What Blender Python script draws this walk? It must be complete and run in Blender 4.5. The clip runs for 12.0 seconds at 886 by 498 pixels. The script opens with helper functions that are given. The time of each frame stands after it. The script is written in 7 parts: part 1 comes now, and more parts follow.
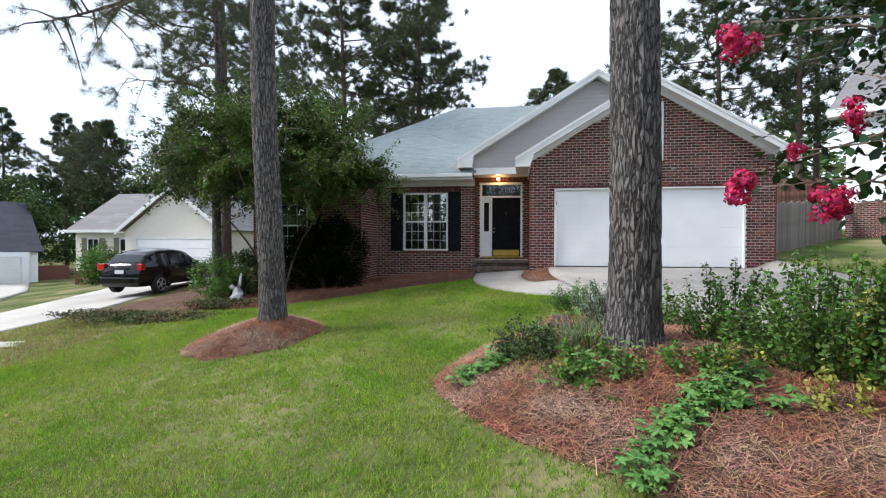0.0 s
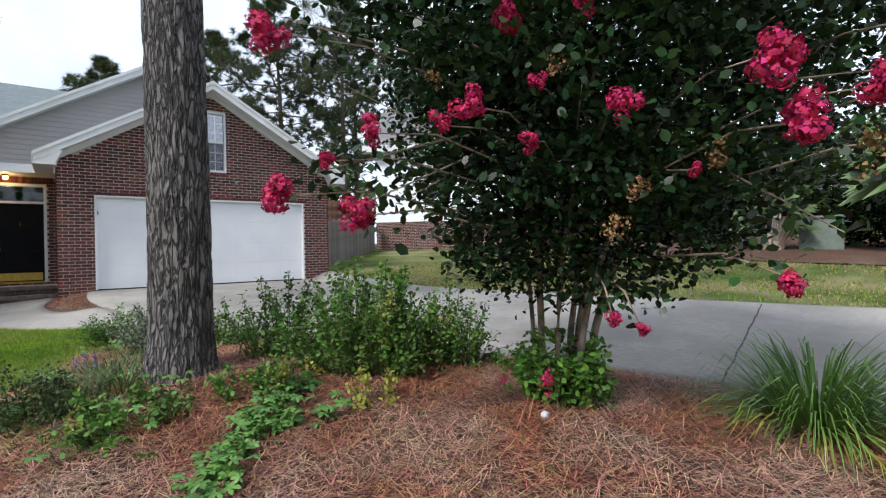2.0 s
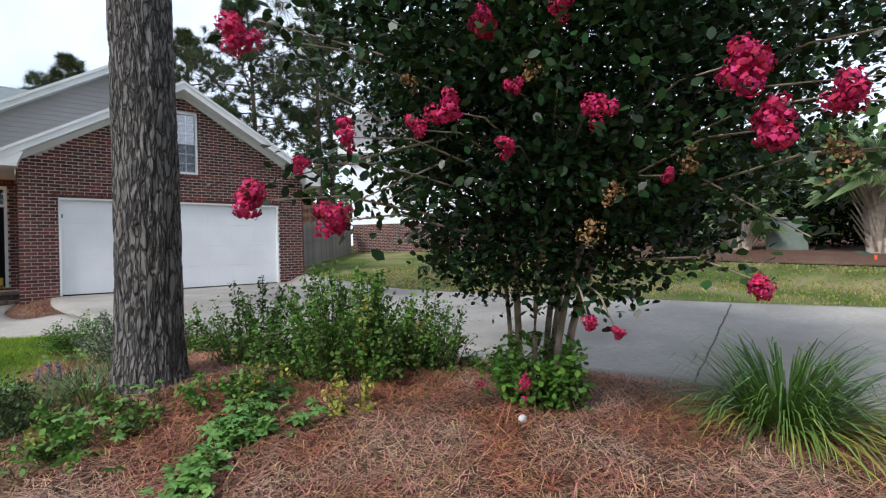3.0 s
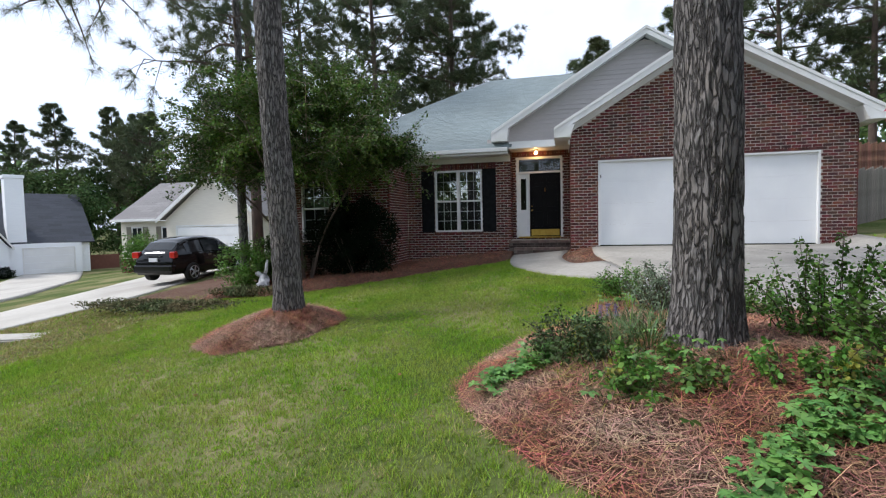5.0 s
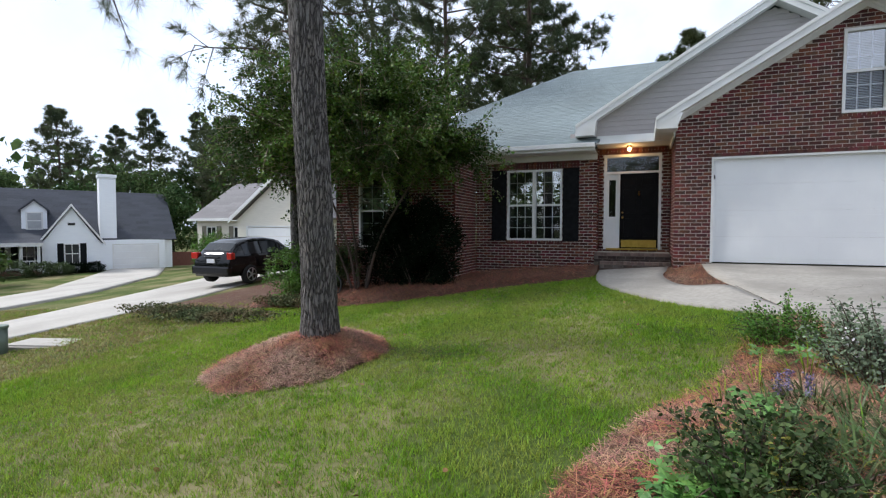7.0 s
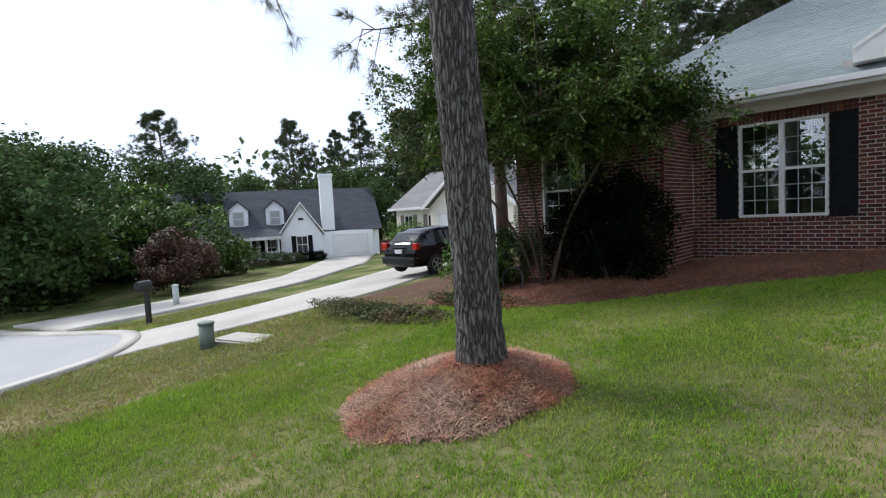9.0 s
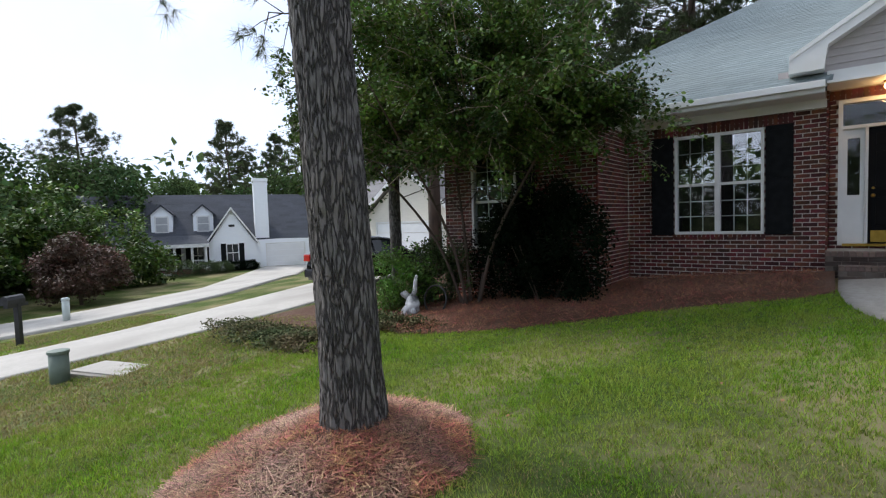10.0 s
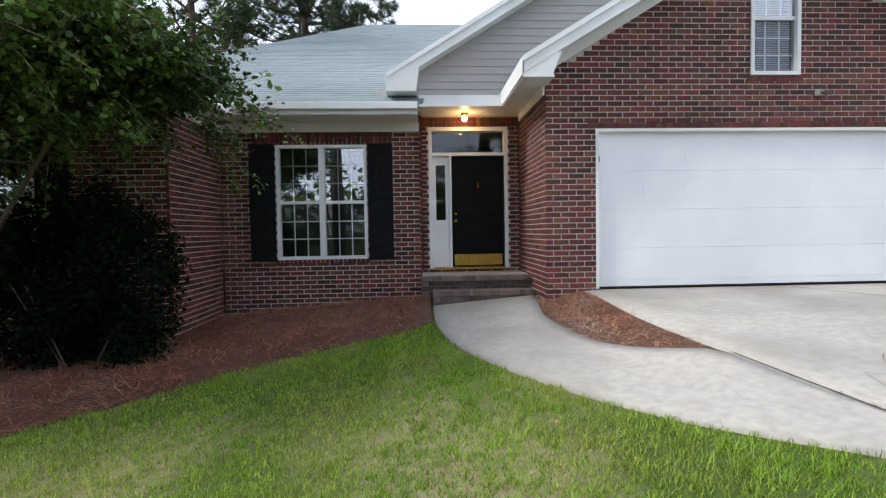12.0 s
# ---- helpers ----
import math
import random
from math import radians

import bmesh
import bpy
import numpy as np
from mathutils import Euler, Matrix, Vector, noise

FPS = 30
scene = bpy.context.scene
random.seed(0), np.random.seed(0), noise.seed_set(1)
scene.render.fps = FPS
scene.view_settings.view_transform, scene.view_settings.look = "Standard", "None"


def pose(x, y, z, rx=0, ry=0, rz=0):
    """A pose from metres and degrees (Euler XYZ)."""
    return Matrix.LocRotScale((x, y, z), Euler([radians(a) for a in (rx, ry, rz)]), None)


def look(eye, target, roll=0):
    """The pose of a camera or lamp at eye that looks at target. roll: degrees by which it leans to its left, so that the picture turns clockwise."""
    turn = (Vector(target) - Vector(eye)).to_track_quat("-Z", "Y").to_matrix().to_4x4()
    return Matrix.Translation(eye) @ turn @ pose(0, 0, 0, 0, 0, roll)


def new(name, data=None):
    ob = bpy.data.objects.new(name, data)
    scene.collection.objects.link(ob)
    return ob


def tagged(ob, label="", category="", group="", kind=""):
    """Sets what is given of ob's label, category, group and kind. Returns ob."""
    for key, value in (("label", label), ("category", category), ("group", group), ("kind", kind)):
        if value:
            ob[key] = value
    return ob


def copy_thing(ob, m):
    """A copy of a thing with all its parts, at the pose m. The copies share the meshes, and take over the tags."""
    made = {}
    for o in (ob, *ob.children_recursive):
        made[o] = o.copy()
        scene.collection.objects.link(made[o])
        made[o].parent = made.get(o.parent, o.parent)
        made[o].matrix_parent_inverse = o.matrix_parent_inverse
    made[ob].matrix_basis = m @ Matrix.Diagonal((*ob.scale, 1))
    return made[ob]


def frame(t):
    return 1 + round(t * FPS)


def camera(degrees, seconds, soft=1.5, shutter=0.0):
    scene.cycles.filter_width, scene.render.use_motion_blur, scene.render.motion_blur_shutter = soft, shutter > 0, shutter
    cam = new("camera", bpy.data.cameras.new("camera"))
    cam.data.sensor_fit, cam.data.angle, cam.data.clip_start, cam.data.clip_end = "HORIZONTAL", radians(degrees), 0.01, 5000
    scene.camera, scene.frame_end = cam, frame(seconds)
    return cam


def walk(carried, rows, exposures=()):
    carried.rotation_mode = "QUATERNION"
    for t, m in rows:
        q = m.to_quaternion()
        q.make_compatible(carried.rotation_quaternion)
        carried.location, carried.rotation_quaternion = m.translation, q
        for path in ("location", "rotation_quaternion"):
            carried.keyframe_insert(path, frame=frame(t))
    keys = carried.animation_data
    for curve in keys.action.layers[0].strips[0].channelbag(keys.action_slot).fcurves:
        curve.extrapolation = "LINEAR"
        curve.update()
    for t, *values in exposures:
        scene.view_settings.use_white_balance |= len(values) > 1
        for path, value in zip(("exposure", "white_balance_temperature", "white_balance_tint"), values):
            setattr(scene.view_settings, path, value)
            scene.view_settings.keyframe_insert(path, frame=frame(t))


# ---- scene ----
cam = camera(83.0, 12.0, soft=1.2)
PATH = [
    (0, (-0.851, -14.212, 0.727), (-1.167, -12.238, 0.691), 0.1),
    (0.5, (-0.82, -13.933, 0.718), (-0.93, -11.936, 0.736), 0.3),
    (1, (-0.754, -13.807, 0.701), (-0.408, -11.837, 0.712), -0.5),
    (1.5, (-0.652, -13.763, 0.711), (0.177, -11.943, 0.719), -1.0),
    (2, (-0.546, -13.769, 0.708), (0.659, -12.173, 0.717), -1.3),
    (2.5, (-0.473, -13.791, 0.723), (0.956, -12.392, 0.73), -1.7),
    (3, (-0.534, -13.757, 0.727), (0.743, -12.218, 0.74), -1.6),
    (3.5, (-0.66, -13.693, 0.717), (0.157, -11.867, 0.739), -0.8),
    (3.7, (-0.717, -13.651, 0.703), (-0.127, -11.74, 0.734), -0.2),
    (5.3, (-0.907, -13.126, 0.664), (-1.486, -11.216, 0.547), -0.8),
    (5.5, (-0.968, -12.968, 0.653), (-1.585, -11.068, 0.559), -0.1),
    (6, (-1.078, -12.522, 0.709), (-1.725, -10.631, 0.65), -0.3),
    (6.5, (-1.208, -12.008, 0.686), (-1.903, -10.133, 0.694), -1.2),
    (7, (-1.312, -11.583, 0.697), (-2.048, -9.725, 0.615), 0.1),
    (7.5, (-1.482, -11.184, 0.728), (-2.369, -9.392, 0.682), 0.8),
    (7.7, (-1.522, -11.059, 0.728), (-2.558, -9.35, 0.66), -0.0),
    (9.3, (-2.075, -9.66, 0.782), (-3.466, -8.229, 0.656), -3.1),
    (9.5, (-2.118, -9.402, 0.766), (-3.508, -7.967, 0.685), -3.0),
    (10, (-2.303, -8.816, 0.781), (-3.526, -7.237, 0.671), -1.8),
    (10.5, (-2.456, -8.257, 0.756), (-3.305, -6.447, 0.688), -0.7),
    (11, (-2.518, -7.673, 0.746), (-2.991, -5.73, 0.719), -2.8),
    (11.5, (-2.452, -7.153, 0.788), (-2.557, -5.156, 0.765), -1.7),
    (12, (-2.41, -6.661, 0.814), (-2.31, -4.665, 0.743), -0.9),
]
walk(cam, [(t, look(eye, target, roll)) for t, eye, target, roll in PATH],
     [(0, 0.35), (1.0, 0.12), (1.5, 0.05), (2.5, 0.02), (3.5, -0.05), (5.5, 0.14), (7.5, 0.05), (9.5, 0.05), (10.0, 0.0), (10.5, 0.25), (11.0, 0.25), (11.5, 0.4), (12, 0.45)])

# ---------- light ----------
scene.view_settings.exposure = 0.0
SUN_EL, SUN_AZ = radians(46), radians(257)
world = bpy.data.worlds.new("world")
scene.world = world
world.use_nodes = True
wt = world.node_tree
wt.nodes.clear()
sky = wt.nodes.new("ShaderNodeTexSky")
sky.sky_type = "NISHITA"
sky.sun_disc = False
sky.sun_elevation = SUN_EL
sky.sun_rotation = SUN_AZ
cloud_co = wt.nodes.new("ShaderNodeTexCoord")
cloud = wt.nodes.new("ShaderNodeTexNoise")
cloud.inputs["Scale"].default_value = 2.2
cloud.inputs["Detail"].default_value = 6
cloud.inputs["Roughness"].default_value = 0.55
ramp = wt.nodes.new("ShaderNodeMapRange")
ramp.inputs["From Min"].default_value = 0.36
ramp.inputs["From Max"].default_value = 0.5
ramp.inputs["To Min"].default_value = 0.55
ramp.inputs["To Max"].default_value = 1.0
skymix = wt.nodes.new("ShaderNodeMix")
skymix.data_type = "RGBA"
skymix.inputs["B"].default_value = (10.0, 11.2, 13.6, 1)
bg = wt.nodes.new("ShaderNodeBackground")
bg.inputs["Strength"].default_value = 0.1
wout = wt.nodes.new("ShaderNodeOutputWorld")
wt.links.new(cloud_co.outputs["Generated"], cloud.inputs["Vector"])
wt.links.new(cloud.outputs["Fac"], ramp.inputs["Value"])
wt.links.new(ramp.outputs["Result"], skymix.inputs["Factor"])
lift = wt.nodes.new("ShaderNodeVectorMath")
lift.operation = "SCALE"
lift.inputs["Scale"].default_value = 2.2
wt.links.new(sky.outputs["Color"], lift.inputs[0])
wt.links.new(lift.outputs["Vector"], skymix.inputs["A"])
wt.links.new(skymix.outputs["Result"], bg.inputs["Color"])
wt.links.new(bg.outputs["Background"], wout.inputs["Surface"])
sun = new("sun", bpy.data.lights.new("sun", "SUN"))
sun.data.energy = 3.6
sun.data.angle = radians(14)
sun.data.color = (1.0, 0.98, 0.96)
sun_way = Vector((math.sin(SUN_AZ) * math.cos(SUN_EL), math.cos(SUN_AZ) * math.cos(SUN_EL), math.sin(SUN_EL)))
sun.matrix_world = look(sun_way * 50, (0, 0, 0))

# ---------- materials ----------


def mat(name, a, b=None, scale=8.0, rough=0.7, metal=0.0, bump=0.0, bump_scale=60.0, stretch=(1, 1, 1), rand="", amount=0.3,
        c=None, c_scale=0.7, coat=0.0, spec=0.5, through_light=0.0, detail=5.0, dist=0.02):
    """A two-scale noise material: a to b in fine grain, towards c in broad patches; rand varies it by object or island."""
    m = bpy.data.materials.new(name)
    m.use_nodes = True
    n, l = m.node_tree.nodes, m.node_tree.links
    p = n["Principled BSDF"]
    p.inputs["Roughness"].default_value = rough
    p.inputs["Metallic"].default_value = metal
    p.inputs["Coat Weight"].default_value = coat
    p.inputs["Specular IOR Level"].default_value = spec
    co = n.new("ShaderNodeTexCoord")
    mp = n.new("ShaderNodeMapping")
    mp.inputs["Scale"].default_value = stretch
    l.new(co.outputs["Object"], mp.inputs["Vector"])
    fine = n.new("ShaderNodeTexNoise")
    fine.inputs["Scale"].default_value = scale
    fine.inputs["Detail"].default_value = detail
    l.new(mp.outputs["Vector"], fine.inputs["Vector"])
    fr = n.new("ShaderNodeMapRange")
    fr.inputs["From Min"].default_value = 0.36
    fr.inputs["From Max"].default_value = 0.7
    l.new(fine.outputs["Fac"], fr.inputs["Value"])
    mix = n.new("ShaderNodeMix")
    mix.data_type = "RGBA"
    mix.inputs["A"].default_value = (*a, 1)
    mix.inputs["B"].default_value = (*(b or a), 1)
    l.new(fr.outputs["Result"], mix.inputs["Factor"])
    out = mix.outputs["Result"]
    if c:
        broad = n.new("ShaderNodeTexNoise")
        broad.inputs["Scale"].default_value = c_scale
        broad.inputs["Detail"].default_value = 4
        l.new(co.outputs["Object"], broad.inputs["Vector"])
        br = n.new("ShaderNodeMapRange")
        br.inputs["From Min"].default_value = 0.42
        br.inputs["From Max"].default_value = 0.68
        l.new(broad.outputs["Fac"], br.inputs["Value"])
        m2 = n.new("ShaderNodeMix")
        m2.data_type = "RGBA"
        l.new(br.outputs["Result"], m2.inputs["Factor"])
        l.new(out, m2.inputs["A"])
        m2.inputs["B"].default_value = (*c, 1)
        out = m2.outputs["Result"]
    if rand:
        if rand == "object":
            src = n.new("ShaderNodeObjectInfo").outputs["Random"]
        else:
            src = n.new("ShaderNodeNewGeometry").outputs["Random Per Island"]
        hsv = n.new("ShaderNodeHueSaturation")
        vr = n.new("ShaderNodeMapRange")
        vr.inputs["To Min"].default_value = 1 - amount
        vr.inputs["To Max"].default_value = 1 + amount
        l.new(src, vr.inputs["Value"])
        l.new(vr.outputs["Result"], hsv.inputs["Value"])
        wob = n.new("ShaderNodeMath")
        wob.operation = "FRACT"
        mul = n.new("ShaderNodeMath")
        mul.operation = "MULTIPLY"
        mul.inputs[1].default_value = 17.3
        l.new(src, mul.inputs[0])
        l.new(mul.outputs[0], wob.inputs[0])
        hr = n.new("ShaderNodeMapRange")
        hr.inputs["To Min"].default_value = 0.5 - 0.05 * amount
        hr.inputs["To Max"].default_value = 0.5 + 0.05 * amount
        l.new(wob.outputs[0], hr.inputs["Value"])
        l.new(hr.outputs["Result"], hsv.inputs["Hue"])
        l.new(out, hsv.inputs["Color"])
        out = hsv.outputs["Color"]
    l.new(out, p.inputs["Base Color"])
    if bump:
        bn = n.new("ShaderNodeTexNoise")
        bn.inputs["Scale"].default_value = bump_scale
        bn.inputs["Detail"].default_value = 4
        l.new(mp.outputs["Vector"], bn.inputs["Vector"])
        bu = n.new("ShaderNodeBump")
        bu.inputs["Strength"].default_value = bump
        bu.inputs["Distance"].default_value = dist
        l.new(bn.outputs["Fac"], bu.inputs["Height"])
        l.new(bu.outputs["Normal"], p.inputs["Normal"])
    if through_light:
        tr = n.new("ShaderNodeBsdfTranslucent")
        l.new(out, tr.inputs["Color"])
        ms = n.new("ShaderNodeMixShader")
        ms.inputs["Fac"].default_value = through_light
        l.new(p.outputs["BSDF"], ms.inputs[1])
        l.new(tr.outputs["BSDF"], ms.inputs[2])
        l.new(ms.outputs["Shader"], n["Material Output"].inputs["Surface"])
    return m


BRICK = dict(a=(0.142, 0.0292, 0.0198), b=(0.0602, 0.0189, 0.0155), scale=9, rough=0.85, bump=0.35, bump_scale=90, amount=0.55, c=(0.0645, 0.0292, 0.0258), c_scale=4.0)
M_brick = mat("brick_piece", rand="object", **BRICK)
M_brick_far = mat("brick_joined", rand="island", **BRICK)
M_mortar = mat("mortar", (0.558, 0.513, 0.468), (0.378, 0.333, 0.297), scale=25, rough=0.95, bump=0.3)
M_white = mat("white_trim_paint", (0.78, 0.78, 0.78), (0.7, 0.71, 0.72), scale=3, rough=0.45, c=(0.66, 0.66, 0.64), c_scale=1.2)
M_garage = mat("garage_door_paint", (0.8, 0.81, 0.82), (0.76, 0.77, 0.79), scale=2, rough=0.4, c=(0.73, 0.74, 0.76), c_scale=0.8, bump=0.05, bump_scale=200)
M_siding = mat("beige_siding", (0.45, 0.414, 0.41), (0.405, 0.373, 0.369), scale=6, rough=0.6, stretch=(1, 1, 8), c=(0.387, 0.356, 0.351))
M_shingle = mat("roof_shingle", (0.238, 0.282, 0.29), (0.167, 0.207, 0.216), scale=40, rough=0.95, rand="island", amount=0.1, bump=0.4, bump_scale=150, c=(0.194, 0.229, 0.233), c_scale=0.5)
M_shingle_dark = mat("dark_shingle", (0.06, 0.065, 0.08), (0.035, 0.04, 0.05), scale=30, rough=0.9, rand="island", amount=0.15, bump=0.3)
M_shingle_grey = mat("grey_shingle", (0.2, 0.19, 0.19), (0.15, 0.145, 0.15), scale=30, rough=0.9, rand="island", amount=0.12, bump=0.3)
M_black = mat("black_door_paint", (0.006, 0.006, 0.007), (0.009, 0.009, 0.01), scale=4, rough=0.45, spec=0.06)
M_shutter = mat("black_shutter", (0.008, 0.009, 0.01), (0.014, 0.015, 0.017), scale=8, rough=0.7, spec=0.06)
M_brass = mat("brass", (0.5, 0.33, 0.08), (0.4, 0.25, 0.06), scale=14, rough=0.3, metal=1.0)
M_concrete = mat("concrete", (0.348, 0.325, 0.29), (0.278, 0.259, 0.23), scale=14, rough=0.9, c=(0.209, 0.193, 0.17), c_scale=0.7, bump=0.2, bump_scale=120)
M_concrete_light = mat("pale_concrete", (0.459, 0.436, 0.398), (0.398, 0.374, 0.34), scale=10, rough=0.9, c=(0.345, 0.321, 0.291), c_scale=0.5, bump=0.15)
M_asphalt = mat("worn_asphalt", (0.36, 0.36, 0.37), (0.29, 0.29, 0.3), scale=30, rough=0.9, bump=0.3, c=(0.31, 0.31, 0.32))
M_joint = mat("dark_joint", (0.05, 0.045, 0.04), (0.09, 0.08, 0.07), scale=20, rough=1.0)
M_lawn = mat("lawn_soil", (0.085, 0.119, 0.0298), (0.0467, 0.068, 0.017), scale=26, rough=0.95, spec=0.1, c=(0.23, 0.2, 0.106), c_scale=0.55, bump=0.6, bump_scale=120)
M_grass = mat("grass_blade", (0.232, 0.368, 0.036), (0.136, 0.264, 0.0224), scale=1.5, rough=0.7, spec=0.12, rand="island", amount=0.5, through_light=0.4, c=(0.27, 0.33, 0.065), c_scale=0.9)
M_thatch = mat("dry_grass_blade", (0.391, 0.323, 0.153), (0.289, 0.23, 0.102), scale=2, rough=0.8, spec=0.1, rand="island", amount=0.35)
M_straw = mat("pine_straw", (0.136, 0.0624, 0.036), (0.072, 0.0336, 0.0208), scale=35, rough=0.95, bump=1.0, bump_scale=90, c=(0.136, 0.076, 0.0496), c_scale=1.1, dist=0.03)
M_needle = mat("dry_needle", (0.34, 0.14, 0.075), (0.2, 0.08, 0.042), scale=3, rough=0.8, rand="island", amount=0.9, c=(0.36, 0.23, 0.165), c_scale=1.6)
M_needle_red = mat("fresh_red_needle", (0.3, 0.105, 0.055), (0.17, 0.06, 0.033), scale=3, rough=0.85, rand="island", amount=0.7, c=(0.3, 0.14, 0.085), c_scale=1.3)
M_bark = mat("pine_bark", (0.191, 0.179, 0.175), (0.0797, 0.0713, 0.0691), scale=34, rough=0.95, stretch=(1, 1, 0.3), bump=0.9, bump_scale=28, c=(0.181, 0.16, 0.149), c_scale=3.0, dist=0.03)
M_bark_far = mat("far_bark", (0.1, 0.07, 0.055), (0.05, 0.037, 0.03), scale=6, rough=0.95, stretch=(1, 1, 0.3), bump=0.5)
M_crape_bark = mat("smooth_bark", (0.42, 0.32, 0.25), (0.27, 0.19, 0.145), scale=7, rough=0.8, stretch=(1, 1, 0.25), c=(0.12, 0.085, 0.065), c_scale=5, bump=0.3, bump_scale=20)
M_leaf = mat("dark_glossy_leaf", (0.0245, 0.0576, 0.0173), (0.00864, 0.0245, 0.0101), scale=2, rough=0.32, rand="island", amount=0.65, through_light=0.16, spec=0.28)
M_leaf_left = mat("fresh_leaf", (0.1, 0.17, 0.03), (0.024, 0.05, 0.013), scale=0.8, rough=0.5, spec=0.3, rand="island", amount=0.6, through_light=0.25)
M_shrub = mat("shrub_leaf", (0.111, 0.246, 0.0382), (0.0382, 0.106, 0.0187), scale=3, rough=0.55, spec=0.22, rand="island", amount=0.4, through_light=0.25, c=(0.0935, 0.145, 0.034), c_scale=3)
M_boxwood = mat("boxwood_leaf", (0.0595, 0.0935, 0.0298), (0.0298, 0.051, 0.017), scale=3, rough=0.6, spec=0.2, rand="island", amount=0.4, through_light=0.15)
M_juniper = mat("juniper_foliage", (0.0935, 0.119, 0.051), (0.051, 0.068, 0.0298), scale=3, rough=0.8, spec=0.15, rand="island", amount=0.45, through_light=0.15, c=(0.145, 0.111, 0.0595), c_scale=2.5)
M_vine = mat("bright_vine_leaf", (0.145, 0.306, 0.068), (0.085, 0.212, 0.051), scale=4, rough=0.5, rand="island", amount=0.3, through_light=0.25)
M_yellow = mat("yellow_leaf", (0.38, 0.36, 0.06), (0.24, 0.27, 0.05), scale=6, rough=0.6, rand="island", amount=0.3, through_light=0.3)
M_silver = mat("silver_leaf", (0.2, 0.25, 0.17), (0.1, 0.14, 0.085), scale=3, rough=0.8, spec=0.15, rand="island", amount=0.4, through_light=0.15)
M_pale_bloom = mat("pale_bloom", (0.62, 0.58, 0.62), (0.45, 0.42, 0.45), scale=6, rough=0.8, rand="island", amount=0.25)
M_purple = mat("purple_bloom", (0.22, 0.18, 0.32), (0.15, 0.12, 0.22), scale=12, rough=0.8, rand="island", amount=0.3)
M_dark_blade = mat("dark_blade", (0.0935, 0.17, 0.0425), (0.0425, 0.085, 0.0255), scale=2, rough=0.5, rand="island", amount=0.5, through_light=0.2)
# leaf colour taken almost to black, to stand for deep shade by the wing
M_dark_shrub = mat("shade_dark_leaf", (0.0077, 0.014, 0.0063), (0.0042, 0.0084, 0.0049), scale=4, rough=0.9, spec=0.03, rand="island", amount=0.3, through_light=0.05)
M_pine = mat("pine_needles", (0.0723, 0.106, 0.0425), (0.0298, 0.051, 0.0221), scale=1.0, rough=0.6, rand="island", amount=0.4, through_light=0.2, c=(0.0723, 0.085, 0.0298), c_scale=0.4)
M_wood_far = mat("far_foliage", (0.072, 0.126, 0.0405), (0.0315, 0.063, 0.0252), scale=0.4, rough=0.8, spec=0.12, rand="island", amount=0.5, through_light=0.2, c=(0.108, 0.153, 0.054), c_scale=0.15)
M_flower = mat("crape_blossom", (0.624, 0.024, 0.136), (0.4, 0.012, 0.072), scale=30, rough=0.7, rand="island", amount=0.35, through_light=0.25)
M_seed = mat("spent_seed_head", (0.3, 0.17, 0.07), (0.2, 0.1, 0.045), scale=30, rough=0.9, rand="island", amount=0.4)
M_liriope = mat("liriope_blade", (0.145, 0.264, 0.051), (0.0553, 0.136, 0.0272), scale=2, rough=0.4, rand="island", amount=0.4, through_light=0.25)
M_wood = mat("weathered_fence", (0.2, 0.18, 0.155), (0.12, 0.105, 0.09), scale=8, rough=0.9, stretch=(4, 4, 0.4), rand="object", amount=0.25, bump=0.4)
M_wood_red = mat("red_deck_wood", (0.2, 0.095, 0.06), (0.13, 0.06, 0.04), scale=8, rough=0.85, stretch=(4, 4, 0.4), rand="object", amount=0.25)
M_white_house = mat("white_siding", (0.86, 0.89, 0.93), (0.82, 0.85, 0.9), scale=2, rough=0.6, stretch=(1, 1, 10), bump=0.1)
M_cream = mat("cream_siding", (0.72, 0.68, 0.6), (0.66, 0.62, 0.55), scale=2, rough=0.6, stretch=(1, 1, 10))
M_taupe = mat("taupe_shutter", (0.2, 0.18, 0.14), (0.16, 0.145, 0.115), scale=5, rough=0.6)
M_car = mat("black_car_paint", (0.005, 0.005, 0.006), (0.007, 0.007, 0.008), scale=2, rough=0.06, coat=0.0, spec=0.4)
M_tyre = mat("tyre_rubber", (0.012, 0.012, 0.012), (0.02, 0.02, 0.02), scale=20, rough=0.85)
M_rim = mat("alloy_rim", (0.55, 0.56, 0.58), (0.45, 0.46, 0.48), scale=8, rough=0.3, metal=1.0)
M_red_lens = mat("red_lamp_lens", (0.5, 0.012, 0.01), (0.35, 0.008, 0.008), scale=30, rough=0.15, coat=0.6)
M_plate = mat("number_plate", (0.7, 0.7, 0.72), (0.6, 0.62, 0.65), scale=6, rough=0.5)
M_green_metal = mat("green_enamel", (0.16, 0.2, 0.17), (0.12, 0.155, 0.13), scale=6, rough=0.6)
M_statue = mat("white_cast_stone", (0.62, 0.63, 0.65), (0.5, 0.5, 0.52), scale=6, rough=0.8, bump=0.3, c=(0.02, 0.02, 0.022), c_scale=7)
M_iron = mat("black_iron", (0.012, 0.012, 0.014), (0.02, 0.02, 0.022), scale=10, rough=0.5)
M_palm_boot = mat("palm_boot_fibre", (0.5, 0.43, 0.36), (0.3, 0.25, 0.2), scale=8, rough=0.9, rand="island", amount=0.3)
M_palm = mat("palm_frond", (0.24, 0.33, 0.15), (0.15, 0.23, 0.1), scale=3, rough=0.5, rand="island", amount=0.3, through_light=0.25)
